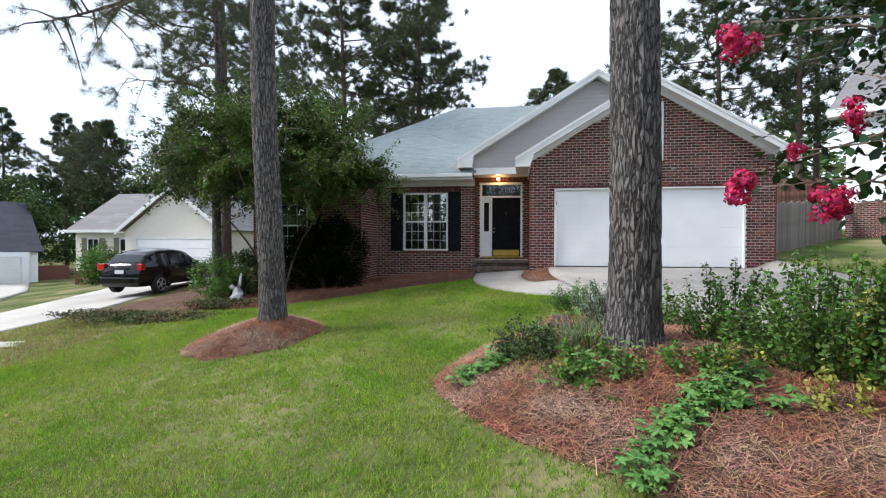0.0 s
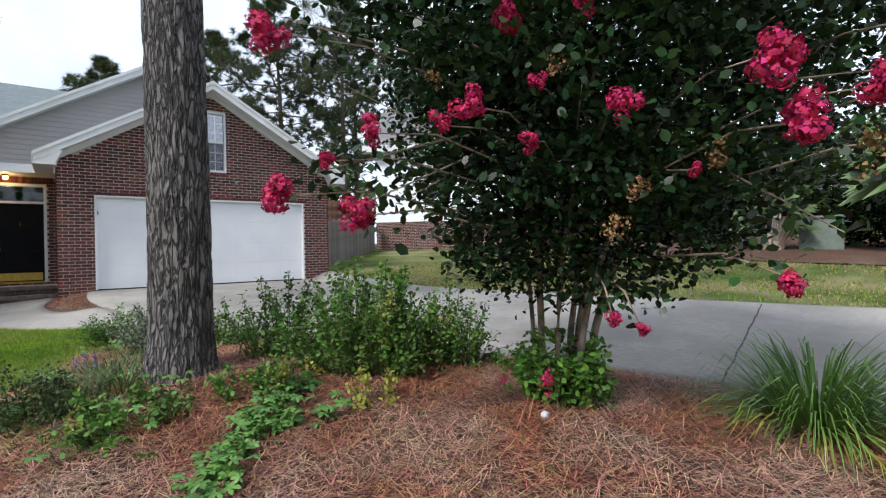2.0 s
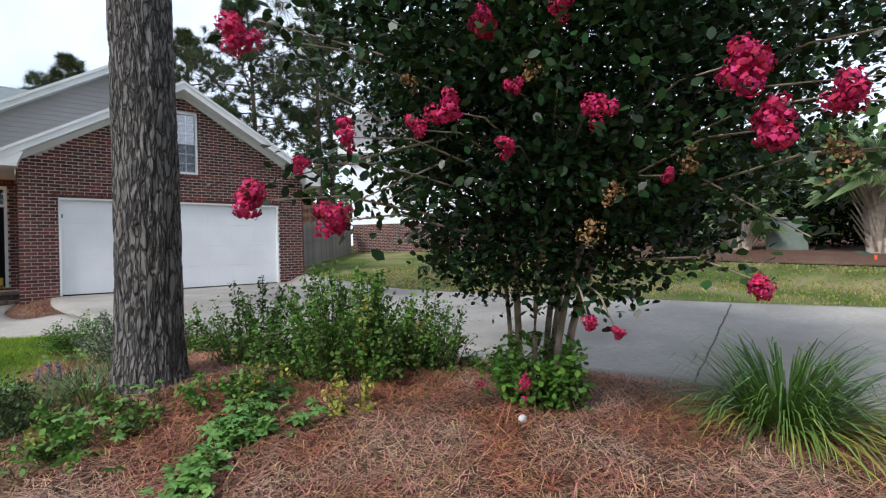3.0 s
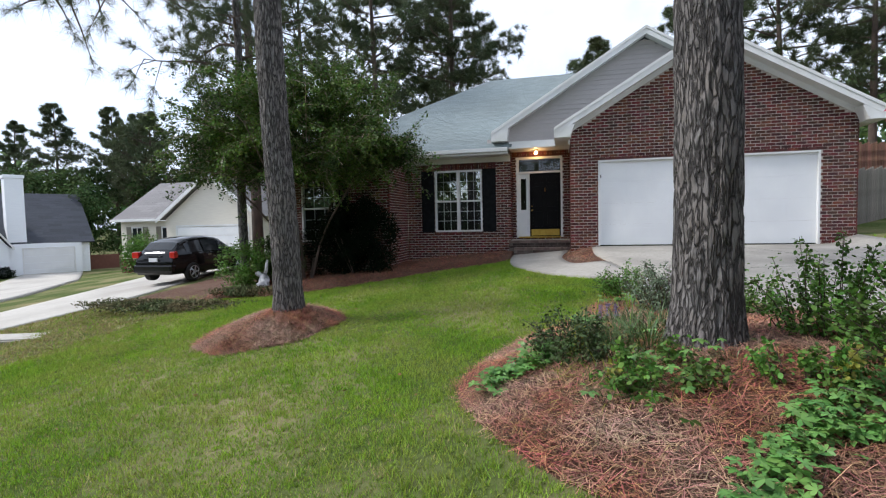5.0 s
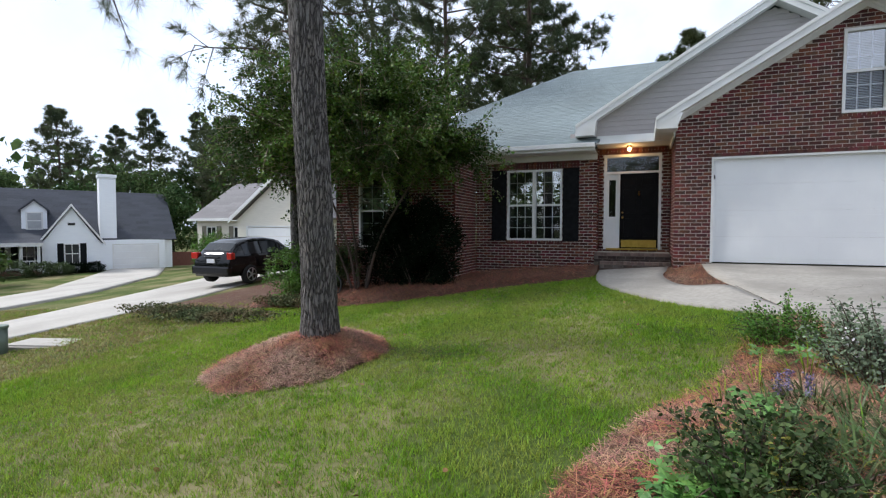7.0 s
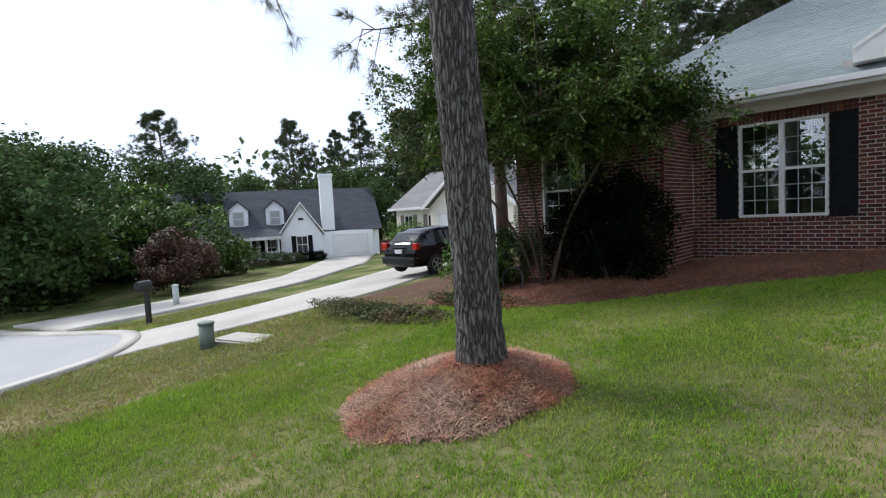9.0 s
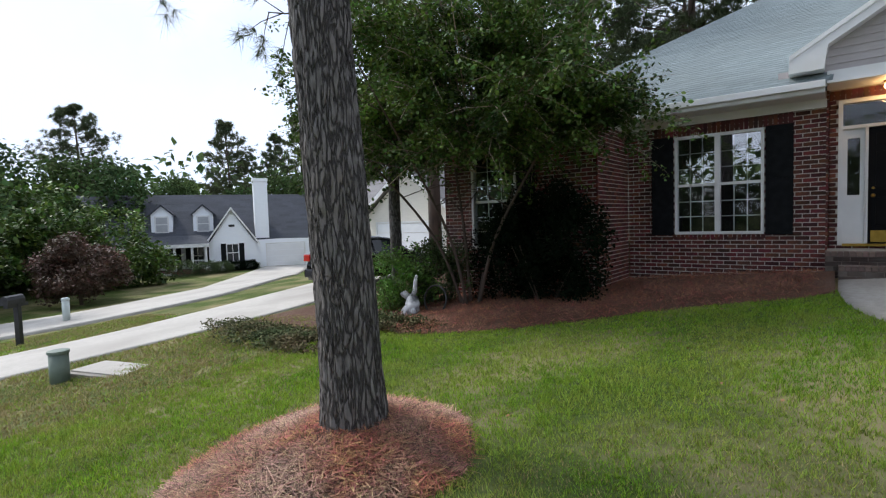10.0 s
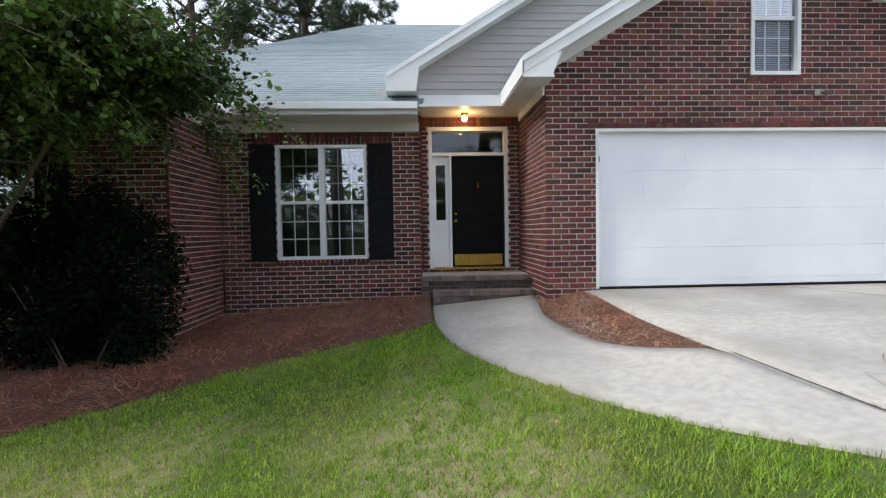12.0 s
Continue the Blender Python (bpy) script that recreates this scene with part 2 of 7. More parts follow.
M_red_bush = mat("purple_foliage", (0.12, 0.06, 0.045), (0.06, 0.05, 0.03), scale=2, rough=0.7, rand="island", amount=0.4, through_light=0.15)
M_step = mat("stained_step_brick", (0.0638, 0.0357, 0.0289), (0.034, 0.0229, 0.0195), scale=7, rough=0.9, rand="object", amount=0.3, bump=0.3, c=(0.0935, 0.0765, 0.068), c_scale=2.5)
# treads paler than the risers for sky light on top, plus mortar stain
M_tread = mat("sky_pale_tread_brick", (0.12, 0.08, 0.07), (0.06, 0.042, 0.036), scale=9, rough=0.9, rand="object", amount=0.3, bump=0.3, c=(0.2, 0.14, 0.12), c_scale=3)
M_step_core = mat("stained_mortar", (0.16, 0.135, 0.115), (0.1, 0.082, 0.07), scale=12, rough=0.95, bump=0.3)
# near-black lining colour that stands for the lack of light indoors
M_dark_room = mat("unlit_interior", (0.03, 0.028, 0.026), (0.02, 0.019, 0.018), scale=2, rough=0.9)
M_blind = mat("window_blind", (0.408, 0.422, 0.435), (0.354, 0.367, 0.388), scale=4, rough=0.7)



def plated(m, scale, upright, dark, width, depth):
    """Splits a bark into long upright plates with dark wandering furrows between them."""
    n, l = m.node_tree.nodes, m.node_tree.links
    p = n["Principled BSDF"]
    co = n.new("ShaderNodeTexCoord")
    mp = n.new("ShaderNodeMapping")
    mp.inputs["Scale"].default_value = (1, 1, upright)
    l.new(co.outputs["Object"], mp.inputs["Vector"])
    wander = n.new("ShaderNodeTexNoise")
    wander.inputs["Scale"].default_value = scale * 0.7
    wander.inputs["Detail"].default_value = 4
    l.new(mp.outputs["Vector"], wander.inputs["Vector"])
    bend = n.new("ShaderNodeVectorMath")
    bend.operation = "MULTIPLY_ADD"
    bend.inputs[1].default_value = (0.085, 0.085, 0.085)
    l.new(wander.outputs["Color"], bend.inputs[0])
    l.new(mp.outputs["Vector"], bend.inputs[2])
    cells = n.new("ShaderNodeTexVoronoi")
    cells.feature = "DISTANCE_TO_EDGE"
    cells.inputs["Scale"].default_value = scale
    l.new(bend.outputs["Vector"], cells.inputs["Vector"])
    plate = n.new("ShaderNodeMapRange")
    plate.interpolation_type = "SMOOTHSTEP"
    plate.inputs["From Max"].default_value = width
    l.new(cells.outputs["Distance"], plate.inputs["Value"])
    mix = n.new("ShaderNodeMix")
    mix.data_type = "RGBA"
    mix.inputs["A"].default_value = (*dark, 1)
    l.new(p.inputs["Base Color"].links[0].from_socket, mix.inputs["B"])
    l.new(plate.outputs["Result"], mix.inputs["Factor"])
    l.new(mix.outputs["Result"], p.inputs["Base Color"])
    bu = n.new("ShaderNodeBump")
    bu.inputs["Strength"].default_value = 1.0
    bu.inputs["Distance"].default_value = depth
    l.new(plate.outputs["Result"], bu.inputs["Height"])
    if p.inputs["Normal"].links:
        l.new(p.inputs["Normal"].links[0].from_socket, bu.inputs["Normal"])
    l.new(bu.outputs["Normal"], p.inputs["Normal"])


plated(M_bark, 27, 0.19, (0.04, 0.035, 0.034), 0.2, 0.02)

M_glass = bpy.data.materials.new("window_glass")
M_glass.use_nodes = True
_p = M_glass.node_tree.nodes["Principled BSDF"]
_p.inputs["Base Color"].default_value = (0.9, 0.95, 1.0, 1)
_p.inputs["Transmission Weight"].default_value = 1.0
_p.inputs["Roughness"].default_value = 0.0
_p.inputs["IOR"].default_value = 2.5

M_door_glass = M_glass.copy()
M_door_glass.name = "door_glass"
M_door_glass.node_tree.nodes["Principled BSDF"].inputs["IOR"].default_value = 1.45

M_lamp = bpy.data.materials.new("warm_bulb")
M_lamp.use_nodes = True
_p = M_lamp.node_tree.nodes["Principled BSDF"]
_p.inputs["Emission Color"].default_value = (1.0, 0.55, 0.18, 1)
_p.inputs["Emission Strength"].default_value = 14.0

# ---------- helpers of this scene ----------


def link_mesh(name, me, parent=None, label="", material=None):
    ob = new(name, me)
    if material:
        me.materials.append(material)
    if parent:
        ob.parent = parent
    if label:
        ob["label"] = label
    return ob


def part(name, bm, material, parent=None, label="", smooth=False):
    me = bpy.data.meshes.new(name)
    bmesh.ops.recalc_face_normals(bm, faces=bm.faces)
    bm.to_mesh(me)
    bm.free()
    if smooth:
        me.polygons.foreach_set("use_smooth", [True] * len(me.polygons))
    return link_mesh(name, me, parent, label, material)


def raw(name, verts, faces, material, parent=None, label="", smooth=False):
    me = bpy.data.meshes.new(name)
    me.from_pydata([tuple(v) for v in verts], [], [tuple(f) for f in faces])
    if smooth:
        me.polygons.foreach_set("use_smooth", [True] * len(me.polygons))
    return link_mesh(name, me, parent, label, material)


def fast(name, verts, count, material, parent=None, label="", smooth=False):
    """A mesh of loose faces of count corners each, from an array of corners."""
    verts = np.asarray(verts, dtype=np.float32).reshape(-1, 3)
    n = len(verts) // count
    me = bpy.data.meshes.new(name)
    me.vertices.add(len(verts))
    me.vertices.foreach_set("co", verts.ravel())
    me.loops.add(len(verts))
    me.loops.foreach_set("vertex_index", np.arange(len(verts), dtype=np.int32))
    me.polygons.add(n)
    me.polygons.foreach_set("loop_start", np.arange(n, dtype=np.int32) * count)
    me.update(calc_edges=True)
    me.validate()
    return link_mesh(name, me, parent, label, material)


def indexed(name, verts, quads, material, parent=None, label="", smooth=False):
    """A mesh from arrays of corners and of faces, all with the same number of corners."""
    verts = np.asarray(verts, dtype=np.float32)
    quads = np.asarray(quads, dtype=np.int32)
    k = quads.shape[1]
    me = bpy.data.meshes.new(name)
    me.vertices.add(len(verts))
    me.vertices.foreach_set("co", verts.ravel())
    me.loops.add(quads.size)
    me.loops.foreach_set("vertex_index", quads.ravel())
    me.polygons.add(len(quads))
    me.polygons.foreach_set("loop_start", np.arange(len(quads), dtype=np.int32) * k)
    if smooth:
        me.polygons.foreach_set("use_smooth", [True] * len(quads))
    me.update(calc_edges=True)
    return link_mesh(name, me, parent, label, material)


def thing(name, at=(0, 0, 0), rz=0, label="", category="", group="", kind=""):
    ob = new(name)
    ob.empty_display_size = 0.1
    ob.matrix_world = pose(*at, 0, 0, rz)
    return tagged(ob, label, category, group, kind)


def box(bm, x0, x1, y0, y1, z0, z1, bevel=0.0):
    r = bmesh.ops.create_cube(bm, size=1)
    bmesh.ops.scale(bm, vec=(x1 - x0, y1 - y0, z1 - z0), verts=r["verts"])
    bmesh.ops.translate(bm, vec=((x0 + x1) / 2, (y0 + y1) / 2, (z0 + z1) / 2), verts=r["verts"])
    if bevel:
        es = list({e for v in r["verts"] for e in v.link_edges})
        bmesh.ops.bevel(bm, geom=es, offset=bevel, segments=2, affect="EDGES", profile=0.6)
    return bm


def boxes(*rows, bevel=0.0):
    bm = bmesh.new()
    for r in rows:
        box(bm, *r, bevel=bevel)
    return bm


def prism(bm, pts, d):
    """A polygon pushed along d."""
    a = [bm.verts.new(p) for p in pts]
    b = [bm.verts.new(Vector(p) + Vector(d)) for p in pts]
    n = len(pts)
    bm.faces.new(a)
    bm.faces.new(b[::-1])
    for i in range(n):
        bm.faces.new((a[i], b[i], b[(i + 1) % n], a[(i + 1) % n]))
    return bm


def tube(bm, pts, radii, seg=8, caps=True):
    """A tapered round bar along points."""
    rings = []
    pts = [Vector(p) for p in pts]
    for i, p in enumerate(pts):
        d = (pts[min(i + 1, len(pts) - 1)] - pts[max(i - 1, 0)]).normalized()
        u = d.orthogonal().normalized() if abs(d.z) < 0.99 else Vector((1, 0, 0))
        if abs(d.z) < 0.99:
            u = d.cross(Vector((0, 0, 1))).normalized()
        v = d.cross(u)
        rings.append([bm.verts.new(p + float(radii[i]) * (math.cos(2 * math.pi * k / seg) * u + math.sin(2 * math.pi * k / seg) * v)) for k in range(seg)])
    for r0, r1 in zip(rings, rings[1:]):
        for k in range(seg):
            bm.faces.new((r0[k], r0[(k + 1) % seg], r1[(k + 1) % seg], r1[k]))
    if caps:
        bm.faces.new(rings[0][::-1])
        bm.faces.new(rings[-1])
    return bm


def smoothline(pts, n):
    """n points along a rounded line through pts."""
    P = [np.array(p, float) for p in pts]
    P = [2 * P[0] - P[1]] + P + [2 * P[-1] - P[-2]]
    out = []
    for i in range(1, len(P) - 2):
        for k in range(12):
            t = k / 12
            a, b, c, d = P[i - 1:i + 3]
            out.append(0.5 * (2 * b + (c - a) * t + (2 * a - 5 * b + 4 * c - d) * t * t + (3 * b - a - 3 * c + d) * t ** 3))
    out.append(P[-2])
    out = np.array(out)
    s = np.concatenate([[0], np.cumsum(np.linalg.norm(np.diff(out, axis=0), axis=1))])
    return np.stack([np.interp(np.linspace(0, s[-1], n), s, out[:, j]) for j in range(out.shape[1])], 1)


# ---------- the lie of the land ----------
def sstep(a, b, x):
    t = np.clip((x - a) / (b - a), 0, 1)
    return t * t * (3 - 2 * t)


def land(x, y):
    """Height of the ground: it falls to the street in the west and rises a little to the east."""
    x, y = np.asarray(x, float), np.asarray(y, float)
    east = np.where(x < 2, 0.085 * (np.maximum(x, -30) + 2), 0.34 + 0.04 * (np.minimum(x, 40) - 2))
    north = 0.055 * np.clip(y, -30, 12) * (0.1 + 0.9 * sstep(-36, -20, x))
    z = -0.3 + east + north
    z = z + 0.27 * np.exp(-((x - 0.25) ** 2 + (y + 9.2) ** 2) / 1.5 ** 2)
    z = z + 0.13 * np.exp(-((x - 2.0) ** 2 + (y + 11.6) ** 2) / 1.5 ** 2)
    z = z + 0.15 * np.exp(-((x + 4.9) ** 2 + (y + 6.45) ** 2) / 0.8 ** 2)
    z = z + 0.4 * sstep(10.5, 16, x) * (1 - sstep(-2, 4, y))
    apron = sstep(-0.7, 0.0, x) * (1 - sstep(5.0, 5.6, x)) * sstep(-4.5, -0.4, y)
    return z * (1 - apron) - 0.035 * apron


def strip(name, left, right, lift, material, n=40, m=10, crown=0.0, skirt=0.0, parent=None, rough=0.0):
    """A sheet between two edges that follows the land, lifted above it, with its rim turned down."""
    L, R = smoothline(left, n), smoothline(right, n)
    t = np.linspace(0, 1, m)[None, :, None]
    P = L[:, None, :] * (1 - t) + R[:, None, :] * t
    z = land(P[..., 0], P[..., 1]) + lift
    z = z + crown * (1 - (2 * t[..., 0] - 1) ** 4)
    if rough:
        z = z + rough * (1 - (2 * t[..., 0] - 1) ** 6) * np.array([[noise.noise((x * 1.7, y * 1.7, 3.1)) for x, y in row] for row in P])
    V = np.concatenate([P, z[..., None]], -1)
    if skirt:
        V = np.pad(V, ((1, 1), (1, 1), (0, 0)), mode="edge")
        V[0, :, 2] -= skirt
        V[-1, :, 2] -= skirt
        V[1:-1, 0, 2] -= skirt
        V[1:-1, -1, 2] -= skirt
    a, b = V.shape[:2]
    idx = np.arange(a * b).reshape(a, b)
    q = np.stack([idx[:-1, :-1], idx[1:, :-1], idx[1:, 1:], idx[:-1, 1:]], -1).reshape(-1, 4)
    return indexed(name, V.reshape(-1, 3), q, material, parent, smooth=not skirt)


def axis(lo, hi, fine0, fine1, step):
    mid = np.arange(fine0, fine1 + step / 2, step)
    a = fine0 - np.geomspace(step, fine0 - lo, 26)[::-1]
    b = fine1 + np.geomspace(step, hi - fine1, 26)
    return np.concatenate([a, mid, b])


gx, gy = axis(-900, 900, -22, 14, 0.3), axis(-900, 900, -19, 10, 0.3)
X, Y = np.meshgrid(gx, gy, indexing="ij")
idx = np.arange(X.size).reshape(X.shape)
ground = indexed("ground", np.stack([X, Y, land(X, Y)], -1).reshape(-1, 3),
                 np.stack([idx[:-1, :-1], idx[1:, :-1], idx[1:, 1:], idx[:-1, 1:]], -1).reshape(-1, 4), M_lawn, smooth=True)
tagged(ground, "patchy green lawn sloping down to the street", "lawn", kind="structure")

DRIVE_W = [(-0.16, -0.03), (-0.2, -1.74), (0.0, -2.9), (0.4, -4.2), (0.95, -5.8), (1.6, -7.4), (2.3, -8.6), (2.85, -9.6), (3.55, -11.1), (4.05, -12.2), (4.45, -13.5), (4.9, -16), (5.4, -24)]
DRIVE_E = [(5.65, -0.03), (5.62, -1.7), (5.6, -3.2), (5.7, -4.6), (6.1, -5.8), (6.7, -6.8), (7.3, -8.0), (7.9, -9.3), (8.7, -10.8), (9.4, -12.0), (10.2, -13.2), (12.0, -16), (15, -24)]
driveway = tagged(strip("driveway", DRIVE_W, DRIVE_E, 0.03, M_concrete, 60, 24, skirt=0.12), "pale grey concrete driveway with dark joints and stains", "driveway", kind="structure")
WALK_W = [(-2.2, 0.75), (-2.2, -0.4), (-2.07, -1.35), (-1.75, -2.2), (-1.45, -2.75), (-1.05, -3.35), (-0.6, -3.85), (-0.05, -4.3), (0.42, -4.6)]
WALK_E = [(-0.72, 0.75), (-0.8, 0.0), (-0.9, -0.8), (-0.78, -1.7), (-0.55, -2.25), (-0.3, -2.6), (-0.02, -2.88), (0.16, -3.5), (0.38, -4.2)]
walkway = tagged(strip("walkway", WALK_W, WALK_E, 0.035, M_concrete, 50, 8, skirt=0.12), "curving concrete front walk leading to the brick steps", "walkway", kind="structure")

# ---------- the brick house ----------
house = thing("house", (0, 0, 0), 0, "one-storey red brick house with grey-green hip roof and white trim", "house")
COURSE, BRICK_L, JOINT = 0.074, 0.212, 0.0145
piece_mesh = {}


def brick_box(l, h=COURSE - JOINT, d=0.03):
    """One brick face with chipped-looking bevelled rim, u along x, outwards -y."""
    key = round(l, 2)
    if key not in piece_mesh:
        e = 0.004
        v = [(0, d, 0), (l, d, 0), (l, d, h), (0, d, h), (0, e, 0), (l, e, 0), (l, e, h), (0, e, h), (e, 0, e), (l - e, 0, e), (l - e, 0, h - e), (e, 0, h - e)]
        f = [(4, 5, 9, 8), (5, 6, 10, 9), (6, 7, 11, 10), (7, 4, 8, 11), (8, 9, 10, 11), (0, 1, 5, 4), (1, 2, 6, 5), (2, 3, 7, 6), (3, 0, 4, 7)]
        me = bpy.data.meshes.new("brick")
        me.from_pydata(v, [], f)
        me.materials.append(M_brick)
        piece_mesh[key] = (me, v, f)
    return piece_mesh[key]


def brick_wall(name, p0, way, length, z0, top, holes=(), near=None, limit=300, thick=0.2, parent=house, vertical=()):
    """A wall from p0 along way (outside is to its right), under the line top(u), with bricks standing proud of the mortar.
    near(u, z): which bricks are pieces of their own."""
    ux, uy = way
    nx, ny = uy, -ux
    bm = bmesh.new()
    cuts = sorted({0, length, *[c for h in holes for c in h[:2] if 0 <= c <= length], *[c for c in (top.peak if hasattr(top, "peak") else ())]})

    def spot(u, z, d):
        return (p0[0] + ux * u + nx * d, p0[1] + uy * u + ny * d, z)
    for a, b in zip(cuts, cuts[1:]):
        a_, b_ = (a + 0.016 if a == 0 else a), (b - 0.016 if b == length else b)
        levels = [(z0, z0)]
        for h in sorted(holes, key=lambda h: h[2]):
            if h[0] <= a + 1e-6 and h[1] >= b - 1e-6:
                levels += [(h[2], h[2]), (h[3], h[3])]
        levels.append((top(a), top(b)))
        for (la, lb), (ha, hb) in zip(levels[::2], levels[1::2]):
            if ha - la < 1e-4 and hb - lb < 1e-4:
                continue
            prism(bm, [spot(a_, la, -0.009), spot(b_, lb, -0.009), spot(b_, hb, -0.009), spot(a_, ha, -0.009)], (-nx * thick, -ny * thick, 0))
    wall = part(name, bm, M_mortar, parent, "dark red brick wall with pale mortar")
    turn = Matrix(((ux, -nx, 0, 0), (uy, -ny, 0, 0), (0, 0, 1, 0), (0, 0, 0, 1)))
    V, F, made = [], [], 0
    spans = []
    k = 0
    while z0 + k * COURSE < max(top(u) for u in cuts):
        z = z0 + k * COURSE
        u = -(BRICK_L / 2 if k % 2 else 0)
        while u < length:
            a, b = max(u, 0), min(u + BRICK_L - JOINT, length)
            u += BRICK_L
            bits = [(a, b)]
            for h in holes:
                if z + COURSE - JOINT > h[2] + 0.015 and z < h[3] - 0.015:
                    cut = []
                    for s, e in bits:
                        if e <= h[0] or s >= h[1]:
                            cut.append((s, e))
                        else:
                            if s < h[0]:
                                cut.append((s, h[0]))
                            if e > h[1]:
                                cut.append((h[1], e))
                    bits = cut
            for s, e in bits:
                if e - s > 0.025 and z + COURSE <= min(top(s), top(e)) + 0.03:
                    spans.append((s, e, z))
        k += 1
    for s, e, z in spans:
        me, v, f = brick_box(e - s)
        x, y, zz = spot(s, z, random.uniform(-0.002, 0.002))
        if near and made < limit and near(s, z):
            ob = new("brick", me)
            ob.parent = wall
            ob.matrix_local = Matrix.Translation((x, y, zz)) @ turn
            made += 1
        else:
            o = len(V)
            for vv in v:
                w = turn @ Vector(vv)
                V.append((x + w.x, y + w.y, zz + w.z))
            F += [tuple(o + i for i in ff) for ff in f]
    if V:
        tagged(raw("brickwork", V, F, M_brick_far, wall), kind="stuff")
    for u0, u1, zb, zt in vertical:
        sol = bmesh.new()
        u = u0
        while u < u1 - 0.03:
            a, b = spot(u, zb, 0.004), spot(u + 0.06, zb, 0.004)
            prism(sol, [a, b, (b[0], b[1], zt), (a[0], a[1], zt)], (-nx * 0.03, -ny * 0.03, 0))
            u += 0.072
        tagged(part("soldier_course", sol, M_brick_far, wall), kind="stuff")
    return wall


def flat(h):
    def top(u):
        return h
    return top


class Gable:
    """The underside of a gable roof, by the place along the wall."""

    def __init__(self, mid, z, slope):
        self.peak, self.z, self.slope = (mid,), z, slope

    def __call__(self, u):
        return self.z - self.slope * abs(u - self.peak[0])


GX, GS = 2.48, 0.6
G_L, G_R = -0.68, 5.64
# the garage front, its side by the entry and the far sides
brick_wall("garage_front_wall", (G_L, 0), (1, 0), G_R - G_L, -0.5, Gable(GX - G_L, 4.86, GS),
           [(0.68, 0.68 + 4.9, -0.6, 2.16), (2.14 - G_L, 2.84 - G_L, 2.87, 4.42)], lambda u, z: u < 0.72 and z > -0.45 or (2.1 < z < 2.6 and u < 2.0), 300,
           vertical=[(0.68 - 0.1, 5.68, 2.165, 2.232), (2.1 - G_L, 2.88 - G_L, 2.79, 2.86)])
brick_wall("garage_side_wall", (G_L, 1.75), (0, -1), 1.745, -0.5, flat(2.72), (), lambda u, z: True, 300)
brick_wall("garage_far_wall", (G_R, 0), (0, 1), 9, -0.3, flat(2.85))
# the wall with the twin window, and the entry wall set back beside it
brick_wall("window_wall", (-5.53, 1.53), (1, 0), 3.2, -0.9, flat(2.6), [(-4.66 + 5.53, -3.215 + 5.53, 0.39, 2.23)], lambda u, z: -0.3 < z < 2.6 and u > 2.3, 300,
           vertical=[(0.5, 2.75, 2.235, 2.44), (0.83, 2.36, 0.31, 0.385)])
brick_wall("entry_wall", (-2.33, 1.72), (1, 0), 1.65, -0.4, flat(2.75), [(0.12, 1.45, 0.19, 2.54)], vertical=[(0.0, 1.65, 2.55, 2.7)])
brick_wall("entry_return_wall", (-2.335, 1.53), (0, 1), 0.19, -0.4, flat(2.7))
brick_wall("wing_side_wall", (-5.53, -0.17), (0, 1), 1.7, -0.9, flat(2.6), (), lambda u, z: z > -0.7, 300)
brick_wall("wing_front_wall", (-8.9, -0.17), (1, 0), 3.37, -1.3, flat(2.6), [(0.7, 1.75, 0.2, 2.1)], lambda u, z: u > 2.2, 300)
brick_wall("west_wall", (-8.9, 10), (0, -1), 10.17, -1.5, flat(2.6))
brick_wall("back_wall", (5.64, 12.2), (-1, 0), 14.5, -0.5, flat(2.6))

# roofs


def slope_rows(name, a, b, c, d, material=M_shingle, parent=house, row=0.145, tab=0.31, label=""):
    """Shingles on a roof slope: eave from a to b, top from d to c."""
    a, b, c, d = map(Vector, (a, b, c, d))
    n = (b - a).cross(d - a).normalized()
    rows = max(2, int((d - a).length / row))
    V = []
    for i in range(rows):
        t0, t1 = i / rows, min(1.0, (i + 1.3) / rows)
        p0, p1, q0, q1 = a.lerp(d, t0), b.lerp(c, t0), a.lerp(d, t1), b.lerp(c, t1)
        w = (p1 - p0).length
        k = max(1, int(w / tab))
        off = (i % 2) * 0.5
        es = [0.0] + [min(1, (j + off) / k) for j in range(1, k + 1)]
        if es[-1] < 1:
            es.append(1.0)
        for e0, e1 in zip(es, es[1:]):
            if e1 - e0 < 1e-4:
                continue
            g = 0.004 / max(w, 0.1)
            lift = 0.006 + 0.002 * random.random()
            A, B = p0.lerp(p1, e0 + g), p0.lerp(p1, e1 - g)
            C, D = q0.lerp(q1, min(1, e1 - g)), q0.lerp(q1, e0 + g)
            V += [A + n * lift, B + n * lift, C + n * 0.002, D + n * 0.002]
            V += [A, B, B + n * lift, A + n * lift]
    base = bmesh.new()
    prism(base, [a, b, c, d] if (c - d).length > 1e-3 else [a, b, c], -n * 0.1)
    slab = part(name, base, material, parent, label)
    tagged(fast("shingles", [tuple(v) for v in V], 4, material, slab), kind="stuff")
    return slab


EZ = 2.72
RIDGE_Y, RIDGE_Z = 6.6, 6.2
slope_rows("main_roof_front", (-9.2, 0.95, EZ), (-2.4, 0.95, EZ), (0.4, RIDGE_Y, RIDGE_Z), (-3.6, RIDGE_Y, RIDGE_Z), label="grey-green asphalt shingle roof slope")
slope_rows("main_roof_west", (-9.2, 12.25, EZ), (-9.2, 0.95, EZ), (-3.6, RIDGE_Y, RIDGE_Z), (-3.6, RIDGE_Y, RIDGE_Z))
slope_rows("main_roof_east", (6.0, 0.95, EZ), (6.0, 12.25, EZ), (0.4, RIDGE_Y, RIDGE_Z), (0.4, RIDGE_Y, RIDGE_Z))
